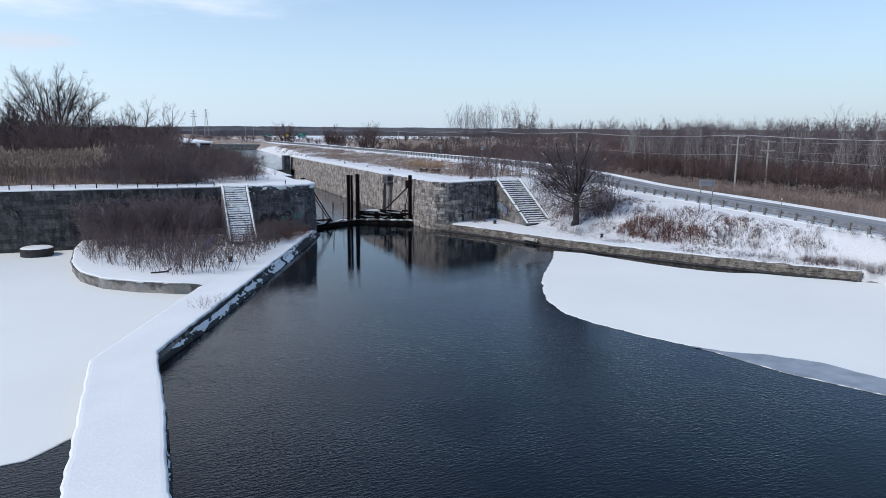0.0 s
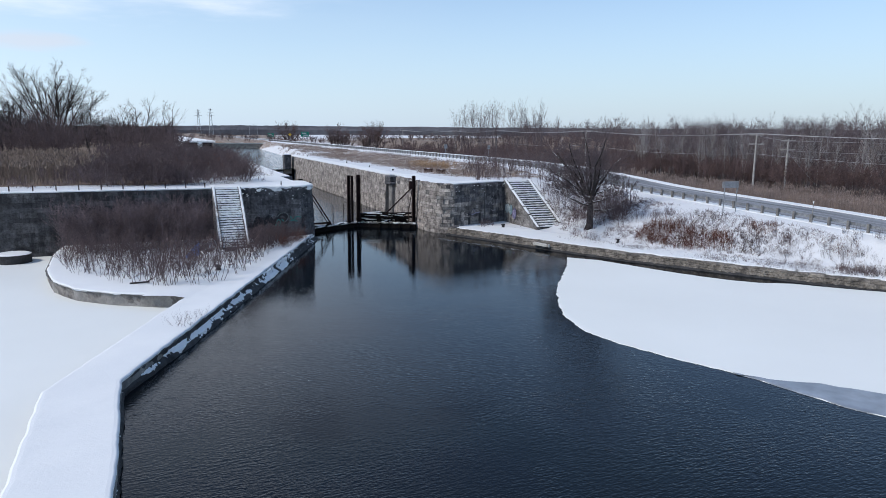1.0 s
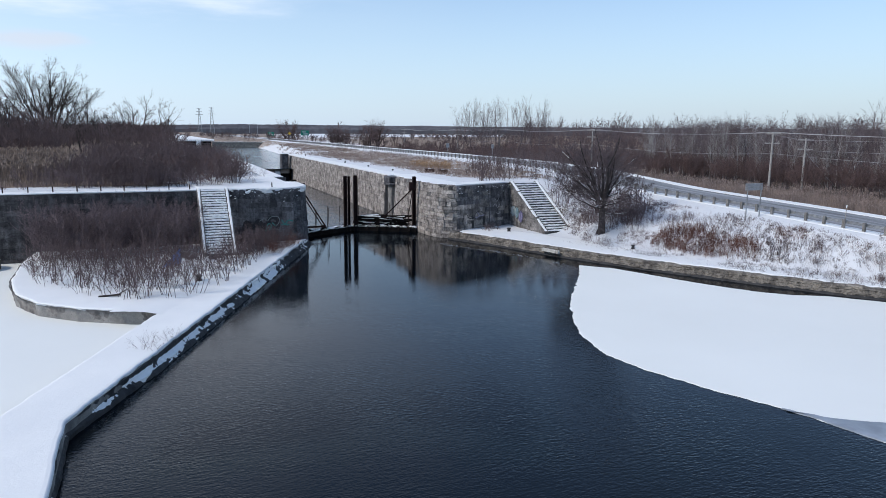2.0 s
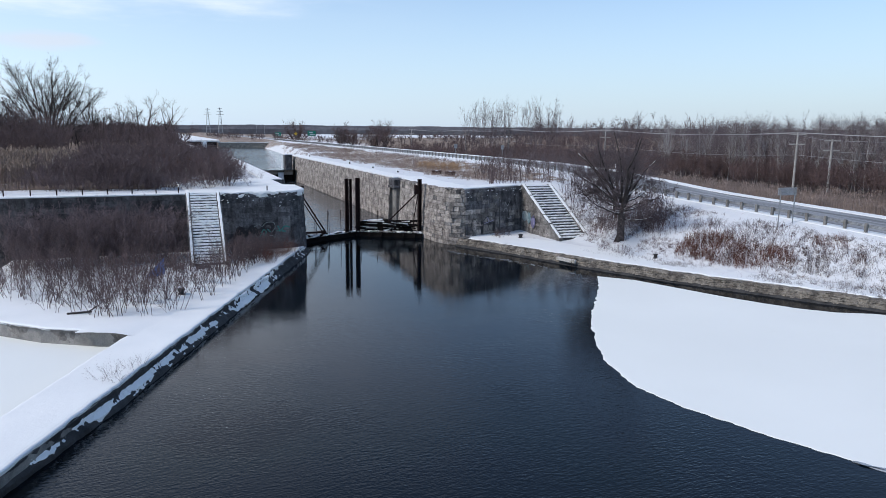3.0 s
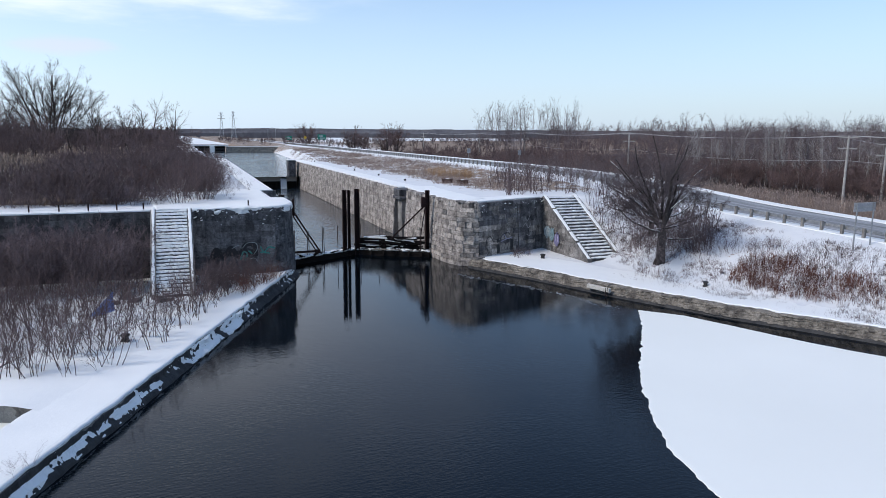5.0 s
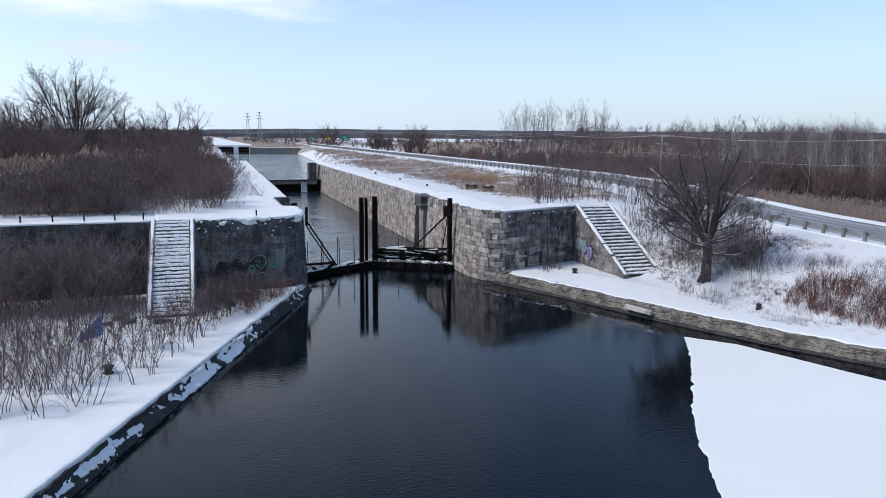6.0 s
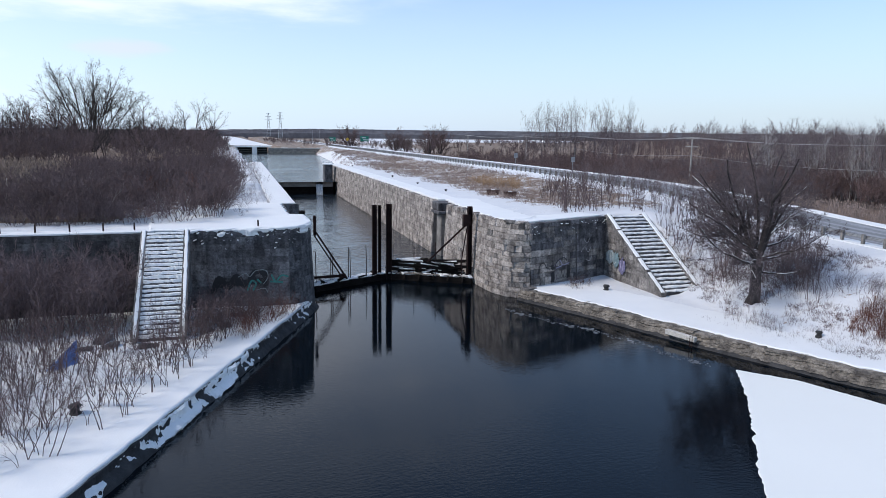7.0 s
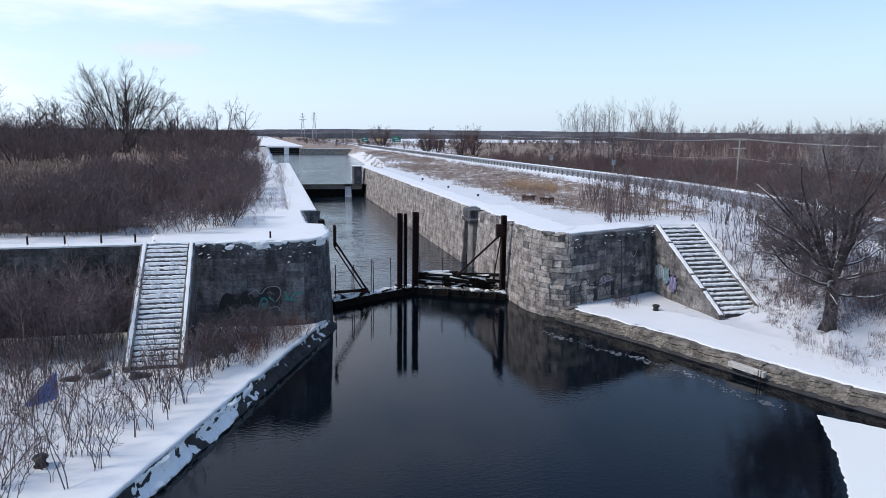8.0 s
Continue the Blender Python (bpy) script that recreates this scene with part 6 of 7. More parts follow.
for x, y, zt in ((53.2, 525.0, 17.3), (50.1, 555.0, 17.0)):
    s = thing("street_lamp", (x, y, gz(x, y)), "tall steel street lamp beside the highway", "street lamp", "highway lamps")
    Hh = zt - s.location.z
    part("mast", rod(bmesh.new(), (0, 0, 0), (0, 0, Hh), 0.18, 0.12, 8), GALV, s)
    part("arm", rod(bmesh.new(), (0, 0, Hh), (-3.0, 0, Hh + 0.6), 0.1, 0.08, 6), GALV, s)
    part("head", box(bmesh.new(), (-3.2, 0, Hh + 0.6), (0.9, 0.35, 0.18), 0.03), GALV, s)


def pylon(x, y, Hh):
    p = thing("power_pylon", (x, y, gz(x, y)), "far lattice steel power pylon against the sky", "pylon", "power pylons")
    w = Hh * 0.085
    for sx in (-1, 1):
        for sy in (-1, 1):
            part("leg", beam(bmesh.new(), (sx * w, sy * w, 0), (sx * w * 0.12, sy * w * 0.12, Hh), 0.5, 0.5), GALV, p)
    for i in range(8):
        za, zb = Hh * i / 8, Hh * (i + 1) / 8
        ra, rb = w * (1 - 0.88 * i / 8), w * (1 - 0.88 * (i + 1) / 8)
        for s in (-1, 1):
            part("brace", beam(bmesh.new(), (-s * ra, -ra, za), (s * rb, -rb, zb), 0.3, 0.3), GALV, p)
    for f, L in ((0.97, 4.5), (0.86, 6.0), (0.75, 7.5)):
        part("cross_arm", beam(bmesh.new(), (-L, 0, Hh * f), (L, 0, Hh * f), 0.5, 0.7), GALV, p)


pylon(52.0, 1460.0, 52.0)
pylon(74.0, 1420.0, 55.0)

# ---- the head of the upper pool ----
far = thing("swing_bridge", (-4.5, 305, 3.0), "snow-covered bridge with dark gates at the head of the pool", "bridge")
part("deck", box(bmesh.new(), (-1.3, 2.4, 3.75), (18.0, 5.6, 0.55), 0.05), SNOW, far)
part("pillar", box(bmesh.new(), (-0.2, -0.4, 1.7), (2.3, 2.0, 3.6), 0.1), SNOW, far)
for x, w in ((-4.9, 7.0), (3.6, 5.2)):
    gate = part("gate", box(bmesh.new(), (x, 0.9, 1.6), (w, 0.4, 3.6), 0.05), TIMBER, far)
    for k in range(4):
        part("gate_rail", box(bmesh.new(), (x, 0.6, 0.5 + 0.9 * k), (w, 0.2, 0.16), 0.02), POSTWOOD, gate)
wall_pool = tagged(part("wall_pool_end", box(bmesh.new(), (15.4, 306, 4.4), (26.6, 2.0, 3.3), 0.1), POOLSTONE), "pale tan stone end wall of the upper pool", "wall", kind="structure")
tagged(part("snow_pool_end", box(bmesh.new(), (15.4, 306.4, 6.1), (27.0, 3.0, 0.16), 0.05), SNOW), "snow on the end wall", "snow", kind="structure")
tagged(part("wall_pool_left", box(bmesh.new(), (-24.0, 306, 4.4), (18.6, 2.0, 3.4), 0.1), DARKSTONE), "dark wall at the head of the upper pool", "wall", kind="structure")
tagged(part("snow_pool_left", box(bmesh.new(), (-24.0, 306.4, 6.2), (19.0, 3.0, 0.25), 0.05), SNOW), "snow on the dark wall at the pool's head", "snow", kind="structure")
sheet("ice_upper_canal", [(-19, 311), (4.4, 311), (-4.8, 700), (-28, 1690), (-46, 1690), (-27, 700)], 7.2, SNOW, "long snow-covered frozen canal reaching to the horizon", "ice")


# ---- plants ----
def variants(n, seed, fn, sides=3, least=0.0):
    return [tubes(fn(random.Random(seed + i)), sides, least, True) for i in range(n)]


def stem_shrub(rng, h, stems, lean, kids=(5, 3, 0), r=0.02):
    """Bare stems from one root with forked tops."""
    segs = []
    for _ in range(stems):
        d = z0d(rng.gauss(0, lean), rng.gauss(0, lean))
        limb(segs, rng, np.array([rng.gauss(0, 0.12), rng.gauss(0, 0.12), -0.1]), d, h * rng.uniform(0.7, 1.1), r * rng.uniform(0.8, 1.2), 0, 2,
             kids, 0.10, (0.03, 0.04, 0.02), (32, 38, 0), (4, 2, 1), (0.42, 0.5, 0.5), (0.3, 0.25, 0))
    return segs


def twig_ball(rng, h, stems, kids, spread, r=0.02):
    """A dense bush of fine twigs."""
    segs = []
    for _ in range(stems):
        d = z0d(rng.gauss(0, spread), rng.gauss(0, spread))
        limb(segs, rng, np.array([rng.gauss(0, 0.5), rng.gauss(0, 0.5), -0.1]), d, h * rng.uniform(0.7, 1.1), r, 0, 2, kids, 0.16,
             (0.02, 0.03, 0.0), (38, 42, 0), (3, 2, 1), (0.5, 0.55, 0.5), (0.15, 0.2, 0))
    return segs


def grove_tree(rng, h, kids=(16, 5, 0), r=0.13, angle=38):
    """A tall thin forest tree with steep branches."""
    segs = []
    limb(segs, rng, np.array([0.0, 0, -0.3]), z0d(rng.gauss(0, 0.04), rng.gauss(0, 0.04)), h, r, 0, 2, kids, 0.05, (0.02, 0.07, 0.05), (angle, 38, 0), (5, 2, 1), (0.34, 0.5, 0.5), (0.28, 0.2, 0))
    return segs


def broad_tree(rng, h, trunks, kids, r, spread=0.2, up=0.03, angle=38, shrink=0.6):
    """A spreading bare tree, several limbs from one foot."""
    segs = []
    for _ in range(trunks):
        d = z0d(rng.gauss(0, spread), rng.gauss(0, spread))
        limb(segs, rng, np.array([rng.gauss(0, r), rng.gauss(0, r), -0.3]), d, h * rng.uniform(0.8, 1.0), r, 0, 3, kids, 0.055, (up, up, up, 0.02), (angle, 36, 36, 0), (7, 4, 2, 1), (shrink, 0.5, 0.58, 0.4), (0.25, 0.2, 0.15, 0))
    return segs


def fan_tree(rng, h, trunks, kids, r):
    """A big old tree whose stems fan out evenly from the foot."""
    segs = []
    for k in range(trunks):
        a = 2.4 * k + rng.uniform(-0.2, 0.2)
        lean = 0.08 + 0.64 * (k / (trunks - 1)) ** 0.75
        limb(segs, rng, np.array([0.9 * math.cos(a), 0.9 * math.sin(a), -0.3]), z0d(lean * math.cos(a), lean * math.sin(a)), h * rng.uniform(0.9, 1.0) * (1.0 - 0.10 * k / (trunks - 1)), r * (1.0 - 0.35 * k / (trunks - 1)), 0, 3, kids, 0.04,
             (0.012, 0.02, 0.0, 0.0), (30, 32, 34, 0), (7, 4, 2, 1), (0.36, 0.5, 0.6, 0.4), (0.36, 0.15, 0.1, 0))
    return segs


def inside(poly, x, y):
    c = False
    n = len(poly)
    for i in range(n):
        x0, y0 = poly[i]
        x1, y1 = poly[i - 1]
        if (y0 > y) != (y1 > y) and x < (x1 - x0) * (y - y0) / (y1 - y0) + x0:
            c = not c
    return c


def fill(seed, poly, count, s0, s1, z=None, gap=0.0, dens=None):
    """Random places inside a plan outline: x, y, z, scale, turn."""
    rng = random.Random(seed)
    xs, ys = [p[0] for p in poly], [p[1] for p in poly]
    out, tries = [], 0
    while len(out) < count and tries < count * 40:
        tries += 1
        x, y = rng.uniform(min(xs), max(xs)), rng.uniform(min(ys), max(ys))
        if not inside(poly, x, y) or (gap and noise.noise(Vector((x * 0.12, y * 0.12, seed))) < gap - 0.5):
            continue
        if dens and rng.random() > dens(x, y):
            continue
        zz = gz(x, y) if z is None else z
        if zz < 0.3:
            continue
        out.append((x, y, zz, rng.uniform(s0, s1), rng.uniform(0, 6.28)))
    return out


def uneven(places, size, amount):
    """Groups of taller and lower plants."""
    return [(x, y, z, s * (1 + amount * noise.noise(Vector((x / size, y / size, 2.5)))), a) for x, y, z, s, a in places]


def stuff(name, var, places, mat, label, cat, seed=1):
    return tagged(scatter(name, var, places, mat, None, seed), label, cat, kind="stuff")


# thicket of bare stems on the rounded ledge, taller towards the wall
def sapling(rng, h, kids=(6, 2, 0), r=0.019, lean=0.13, bend=0.16, twins=2, start=0.22):
    """One thin crooked stem that forks again and again."""
    segs = []
    for k in range(twins):
        limb(segs, rng, np.array([rng.gauss(0, 0.1), rng.gauss(0, 0.1), -0.1]), z0d(rng.gauss(0, lean), rng.gauss(0, lean)), h * rng.uniform(0.7, 1.1), r, 0, 2,
             kids, bend, (0.03, 0.06, 0.02), (36, 42, 0), (6, 3, 1), (0.5, 0.5, 0.5), (start, 0.2, 0))
    return segs


V_STEM = variants(18, 100, lambda r: sapling(r, 2.8, (6, 3, 0), 0.024, 0.19, 0.16), 3, 0.009)
V_TALL = variants(14, 140, lambda r: sapling(r, 4.3, (13, 8, 0), 0.02, 0.14, 0.09, 1, 0.3), 3, 0.010)
oval_in = [(-13.2, -12.6), (-14.6, -18.0), (-16.6, -23.4), (-18.8, -27.6), (-21.0, -30.6), (-24.6, -31.2), (-28.4, -27.8), (-31.0, -24.0), (-32.8, -18.5), (-33.2, -12.0), (-32.8, -10.4), (-20.3, -11.0), (-20.6, -16.2), (-16.2, -16.2), (-15.6, -10.6)]


def stem_density(x, y):
    k = noise.noise(Vector((x * 0.35, y * 0.35, 8.0)))
    edge = 0.12 if x > -15.5 - (y + 18) * -0.42 else 0.0      # thinner towards the pier
    return max(0.0, (0.75 if y > -18 else 0.6) + 0.5 * k - edge)


stuff("stem_thicket", V_STEM, fill(1, oval_in, 590, 0.45, 1.15, OVAL, 0, stem_density), TWIG, "bare brown sapling stems standing in the snow", "thicket")
wall_in = [(-33.4, -13.0), (-20.2, -13.3), (-19.9, -8.2), (-33.4, -8.0)]
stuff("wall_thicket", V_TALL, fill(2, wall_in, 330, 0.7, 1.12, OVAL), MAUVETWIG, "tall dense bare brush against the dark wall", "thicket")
V_LOW = variants(6, 180, lambda r: twig_ball(r, 1.9, 7, (6, 6, 0), 0.4, 0.014))
stuff("pier_saplings", V_STEM, fill(31, [(-16.2, -10.2), (-10.2, -8.4), (-11.0, -11.4), (-15.4, -16.8), (-16.2, -15.8)], 75, 0.55, 1.15, LEDGE), TWIG, "bare saplings between the stair and the pier", "thicket")
stuff("pier_brush", V_LOW, fill(3, [(-16.0, -8.6), (-9.8, -8.0), (-10.6, -11.0), (-14.5, -14.2)], 30, 0.6, 1.15, LEDGE), TWIG, "low bare brush at the foot of the pier", "brush")
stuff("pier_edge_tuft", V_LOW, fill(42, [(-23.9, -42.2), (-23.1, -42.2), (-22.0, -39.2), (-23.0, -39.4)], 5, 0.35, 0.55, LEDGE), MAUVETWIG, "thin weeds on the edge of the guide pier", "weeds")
stuff("pier_red_weed", V_LOW, fill(4, [(-13.8, -12.2), (-9.4, -8.2), (-10.0, -10.0), (-13.0, -15.4)], 34, 0.5, 0.85, LEDGE), REDTWIG, "rust-red weeds at the foot of the pier", "weeds")

# brush and reeds on the left plateau
def dome_bush(rng, h, stems, kids, r=0.022):
    """A round bush: stems fan out from the foot and end in fine twigs."""
    segs = []
    for k in range(stems):
        a = 6.28 * (k + rng.uniform(-0.4, 0.4)) / stems
        e = rng.uniform(0.1, 0.85)
        limb(segs, rng, np.array([0.3 * math.cos(a), 0.3 * math.sin(a), -0.1]), z0d(e * math.cos(a), e * math.sin(a)), h * rng.uniform(0.8, 1.05), r, 0, 2, kids, 0.07,
             (0.03, 0.04, 0.0), (32, 36, 0), (4, 2, 1), (0.48, 0.6, 0.5), (0.25, 0.1, 0))
    return segs


V_BUSH = variants(8, 200, lambda r: dome_bush(r, 2.9, 8, (8, 9, 0)), 3, 0.011)
left_bush = [(-13.6, 1.4), (-14.8, -3.2), (-20, -3.2), (-31.5, -3.4), (-33.5, 6), (-30, 24), (-36, 60), (-16.0, 110), (-13.8, 60), (-13.2, 26)]
stuff("plateau_brush", V_BUSH, fill(5, left_bush, 270, 0.7, 1.25, None, 0, lambda x, y: 1.0 if y < 42 else 0.35), TWIG, "dense dark bare shrubs on the lock plateau", "brush")
V_SPRAY = variants(6, 250, lambda r: sapling(r, 2.7, (3, 1, 0), 0.016, 0.45, 0.22, 1, 0.45), 3, 0.013)
stuff("plateau_red_brush", V_BUSH, fill(46, [(-17.0, 7.0), (-23.0, 6.0), (-24.0, 13.0), (-16.5, 14.0)], 9, 0.75, 1.0), REDTWIG, "rust-brown bare shrubs among the plateau brush", "brush")
stuff("snowy_branches", V_SPRAY, fill(47, left_bush, 120, 0.6, 1.1, None, 0, lambda x, y: 1.0 if y < 20 else 0.1), PALEBARK, "pale snow-dusted branches in the plateau brush", "branches")
V_BUSHB = variants(5, 230, lambda r: dome_bush(r, 4.6, 6, (8, 9, 0), 0.03), 3, 0.015)
stuff("plateau_back_brush", V_BUSHB, fill(6, [(-17, 60), (-40, 62), (-110, 66), (-110, 150), (-60, 300), (-22, 300), (-18, 120)], 105, 1.1, 1.7), TWIG, "dark bare scrub behind the plateau", "brush")
stuff("bank_scrub_left", V_BUSHB, fill(32, [(-16, 130), (-22, 130), (-40, 420), (-24, 420), (-17.5, 300)], 70, 0.6, 1.1), TWIG, "bare scrub along the upper pool's bank", "brush")
stuff("chamber_weeds", V_LOW, fill(7, [(-11.0, 18), (-9.6, 18), (-9.2, 95), (-11.6, 95)], 26, 0.4, 0.9), TWIG, "thin weeds along the left coping", "weeds")
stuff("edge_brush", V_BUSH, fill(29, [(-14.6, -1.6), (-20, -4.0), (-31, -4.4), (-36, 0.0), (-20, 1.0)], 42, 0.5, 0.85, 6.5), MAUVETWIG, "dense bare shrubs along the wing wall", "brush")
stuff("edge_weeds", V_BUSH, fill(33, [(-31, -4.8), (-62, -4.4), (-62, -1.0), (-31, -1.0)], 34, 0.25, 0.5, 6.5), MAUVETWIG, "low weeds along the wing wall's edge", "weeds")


def reed_clump(rng, h=2.1, n=7):
    segs = []
    for _ in range(n):
        x, y = rng.gauss(0, 0.35), rng.gauss(0, 0.35)
        d = z0d(rng.gauss(0, 0.1), rng.gauss(0, 0.1))
        p = np.array([x, y, -0.1])
        q = p + d * h * rng.uniform(0.75, 1.0)
        t = q + z0d(rng.gauss(0.3, 0.2), rng.gauss(0, 0.3), 0.9) * 0.32
        segs += [(p, q, 0.016, 0.012, 0), (q, t, 0.075, 0.012, 1)]
    return segs


V_REED = variants(6, 260, reed_clump)
stuff("left_reeds", V_REED, fill(8, [(-31.5, -1.5), (-64, -2.0), (-70, 58), (-38, 58), (-31, 26)], 1100, 1.0, 1.3), BROWNREED, "pale dry plumed reeds on the plateau", "reeds")
stuff("roadside_reeds", V_REED, fill(9, [(49, -75), (76, -75), (77, 5), (70, 45), (52, 60), (48.6, 10)], 1650, 0.6, 0.9), REED, "pale dry plumed reeds beyond the road", "reeds")


def grass_tuft(rng, h=0.6, n=7):
    segs = []
    for _ in range(n):
        d = z0d(rng.gauss(0, 0.35), rng.gauss(0, 0.35))
        p = np.array([rng.gauss(0, 0.14), rng.gauss(0, 0.14), -0.05])
        segs.append((p, p + d * h * rng.uniform(0.6, 1.1), 0.015, 0.006, 0))
    return segs


V_TUFT = variants(8, 300, grass_tuft)
stuff("field_grass", V_TUFT, fill(10, [(15.5, 10), (19, 6), (30, 12), (33.5, 20), (33.5, 230), (24, 230), (13.5, 110), (14.6, 40)], 3400, 0.8, 1.7, None, 0.42), REED, "tan dead grass standing through the snow", "grass")
stuff("bank_grass", V_TUFT, fill(11, [(23, -4), (33, -2), (33.8, -48), (28, -44), (20, -27), (21, -14)], 2600, 0.35, 0.9, None, 0.5), TWIG, "brown dead weeds on the snowy bank", "grass")


def weed_patch(rng):
    segs = []
    for _ in range(6):
        limb(segs, rng, np.array([rng.gauss(0, 0.14), rng.gauss(0, 0.14), -0.1]), z0d(rng.gauss(0, 0.2), rng.gauss(0, 0.2)), 1.15 * rng.uniform(0.6, 1.1), 0.009, 0, 1,
             (4, 0), 0.1, (0.03, 0.0), (32, 0), (3, 1), (0.42, 0.5), (0.3, 0))
    return segs


V_WEED = variants(6, 330, weed_patch)
stuff("red_weeds", V_WEED, fill(12, [(23.4, -24.7), (25.0, -30.6), (28.2, -34.6), (29.6, -32.6), (28.2, -29.0), (28.9, -26.2), (27.2, -22.6)], 520, 0.6, 1.15), REDTWIG, "rust-red dead weeds on the bank", "weeds")
stuff("bank_weeds", V_WEED, fill(13, [(24, -8), (32, -6), (33, -46), (29, -44), (23, -24)], 420, 0.4, 1.0, None, 0.6), TWIG, "brown leafless weeds on the bank", "weeds")
stuff("bank_red_weeds", V_WEED, fill(14, [(30.6, -33.4), (32.0, -35.8), (33.3, -34.6), (32.2, -32.0)], 70, 0.45, 0.8), REDTWIG, "scattered rust-red weeds on the bank", "weeds")
stuff("shore_weeds", V_WEED, fill(15, [(32, -50), (36, -48), (40, -62), (34.5, -56)], 60, 0.6, 1.1), TWIG, "dark dead weeds at the end of the ledge", "weeds")
stuff("ledge_weeds", V_WEED, fill(16, [(12.4, -6.2), (14.6, -5.0), (16.4, -4.8), (15.2, -7.2), (13.6, -7.8)], 26, 0.6, 1.3, LEDGE), TWIG, "thin dead weeds on the snowy ledge", "weeds")
stuff("ledge_front_weeds", V_WEED, fill(17, [(18.4, -22.4), (20.6, -21.0), (22.0, -25.0), (20.6, -26.0)], 22, 0.35, 0.6, LEDGE), TWIG, "low dead weeds on the snowy ledge", "weeds")

stuff("bank_low_brush", V_LOW, fill(34, [(26.8, -38.0), (32.8, -33.0), (33.4, -46), (30.5, -47.0)], 75, 0.25, 0.55, None, 0.45), TWIG, "low dark brush on the snowy bank", "brush")
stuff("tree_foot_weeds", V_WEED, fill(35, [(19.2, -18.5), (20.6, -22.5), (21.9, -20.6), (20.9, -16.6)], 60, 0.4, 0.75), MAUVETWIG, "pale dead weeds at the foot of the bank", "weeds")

stuff("field_reeds", V_REED, fill(37, [(19.0, 30.5), (22.6, 26.5), (27.5, 33), (25, 45), (20.5, 42)], 190, 0.35, 0.6), ORANGEREED, "orange-tan dead grass clump in the snowy field", "grass")

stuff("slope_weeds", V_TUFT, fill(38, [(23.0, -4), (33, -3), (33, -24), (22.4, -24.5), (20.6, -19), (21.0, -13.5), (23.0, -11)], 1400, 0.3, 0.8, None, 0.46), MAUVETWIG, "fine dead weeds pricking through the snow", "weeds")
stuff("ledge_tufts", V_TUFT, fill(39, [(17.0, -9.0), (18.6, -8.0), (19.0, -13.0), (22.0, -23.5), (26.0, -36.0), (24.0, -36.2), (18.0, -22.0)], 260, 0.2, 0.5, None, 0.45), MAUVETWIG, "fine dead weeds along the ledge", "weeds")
stuff("pier_top_weeds", V_LOW, fill(40, [(-10.4, 8), (-12.9, -1), (-12.8, 24), (-10.0, 24)], 20, 0.3, 0.7), MAUVETWIG, "thin bare weeds on the snowy pier top", "weeds")

stuff("bank_thicket", V_LOW, fill(51, [(27.0, -22.8), (29.2, -26.9), (31.6, -24.6), (29.7, -20.3)], 30, 0.35, 0.75), MAUVETWIG, "grey-mauve brush above the red weeds", "brush")
stuff("bank_dark_weeds", V_WEED, fill(52, [(28.2, -35.2), (30.3, -39.0), (32.3, -37.4), (30.2, -33.0)], 150, 0.4, 0.85, None, 0.4), TWIG, "dark dead weeds low on the bank", "weeds")
stuff("bank_brush_clump", V_LOW, fill(53, [(31.2, -40.2), (33.4, -44.0), (34.0, -43.0), (32.5, -39.4)], 26, 0.3, 0.55), REDTWIG, "red-brown low brush clump on the bank", "brush")
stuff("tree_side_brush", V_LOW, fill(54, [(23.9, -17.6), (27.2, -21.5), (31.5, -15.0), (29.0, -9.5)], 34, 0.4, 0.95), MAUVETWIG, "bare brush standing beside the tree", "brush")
stuff("bank_end_weeds", V_WEED, fill(44, [(30.0, -44.5), (34.6, -41), (35.0, -50), (33.0, -50.5)], 220, 0.5, 1.0), TWIG, "brown dead weeds at the end of the bank", "weeds")
stuff("shore_brush", V_LOW, fill(45, [(32.2, -49.6), (35.4, -49.0), (39.0, -60), (35.5, -57)], 52, 0.4, 0.8), TWIG, "dark low brush where the ledge ends", "brush")

# saplings behind the right stair's head and on the slope
V_SAP = variants(10, 360, lambda r: stem_shrub(r, 3.0, 3, 0.11, (4, 2, 0), 0.025))
stuff("plateau_saplings", V_SAP, fill(18, [(15.5, 0.5), (23.0, -2.0), (33, 0), (33.5, 26), (27, 30), (20, 14)], 150, 0.5, 1.3, None, 0.42), TWIG, "grey-brown bare saplings on the snowy plateau", "saplings")
stuff("rail_saplings", V_TALL, fill(56, [(24.0, -1.5), (33, -4), (33.4, 24), (26, 20)], 80, 0.6, 1.05), WOODBARK, "tall thin bare saplings below the guard rail", "saplings")
stuff("slope_saplings", V_SAP, fill(19, [(23.2, -3), (33, -2), (32, -14), (24.5, -21), (23.2, -12)], 120, 0.7, 1.4), MAUVETWIG, "bare saplings and brush on the snowy slope", "saplings")
stuff("slope_brush", V_LOW, fill(20, [(23.2, -8), (31, -8), (30, -20), (23.5, -22)], 34, 0.4, 0.9), MAUVETWIG, "low bare brush on the snowy slope", "brush")

# trees that stand alone
def bare_tree(name, x, y, segs, split, label, mat, sides=6, least=0.008, group="", crown=None):
    return tree_thing(name, (x, y, gz(x, y)), segs, split, label, mat, crown, sides, least, group)


def snow_on_limbs(tree, segs, upto, seed):
    """Snow lying along the flatter limbs."""
    rs = random.Random(seed)
    out = []
    for p, q, ra, rb, level in segs:
        d = (q - p) / (np.linalg.norm(q - p) + 1e-9)
        if level <= upto and abs(d[2]) < 0.62 and ra > 0.02 and rs.random() < 0.6:
            up = np.array([0, 0, 1.0]) * ra * 0.75
            out.append((p + up, q + up, ra * 0.62, rb * 0.62, 0))
    v, f = tubes(out, 5, 0.014)
    tagged(raw("snow", v, f, SNOW, tree, True), kind="stuff")


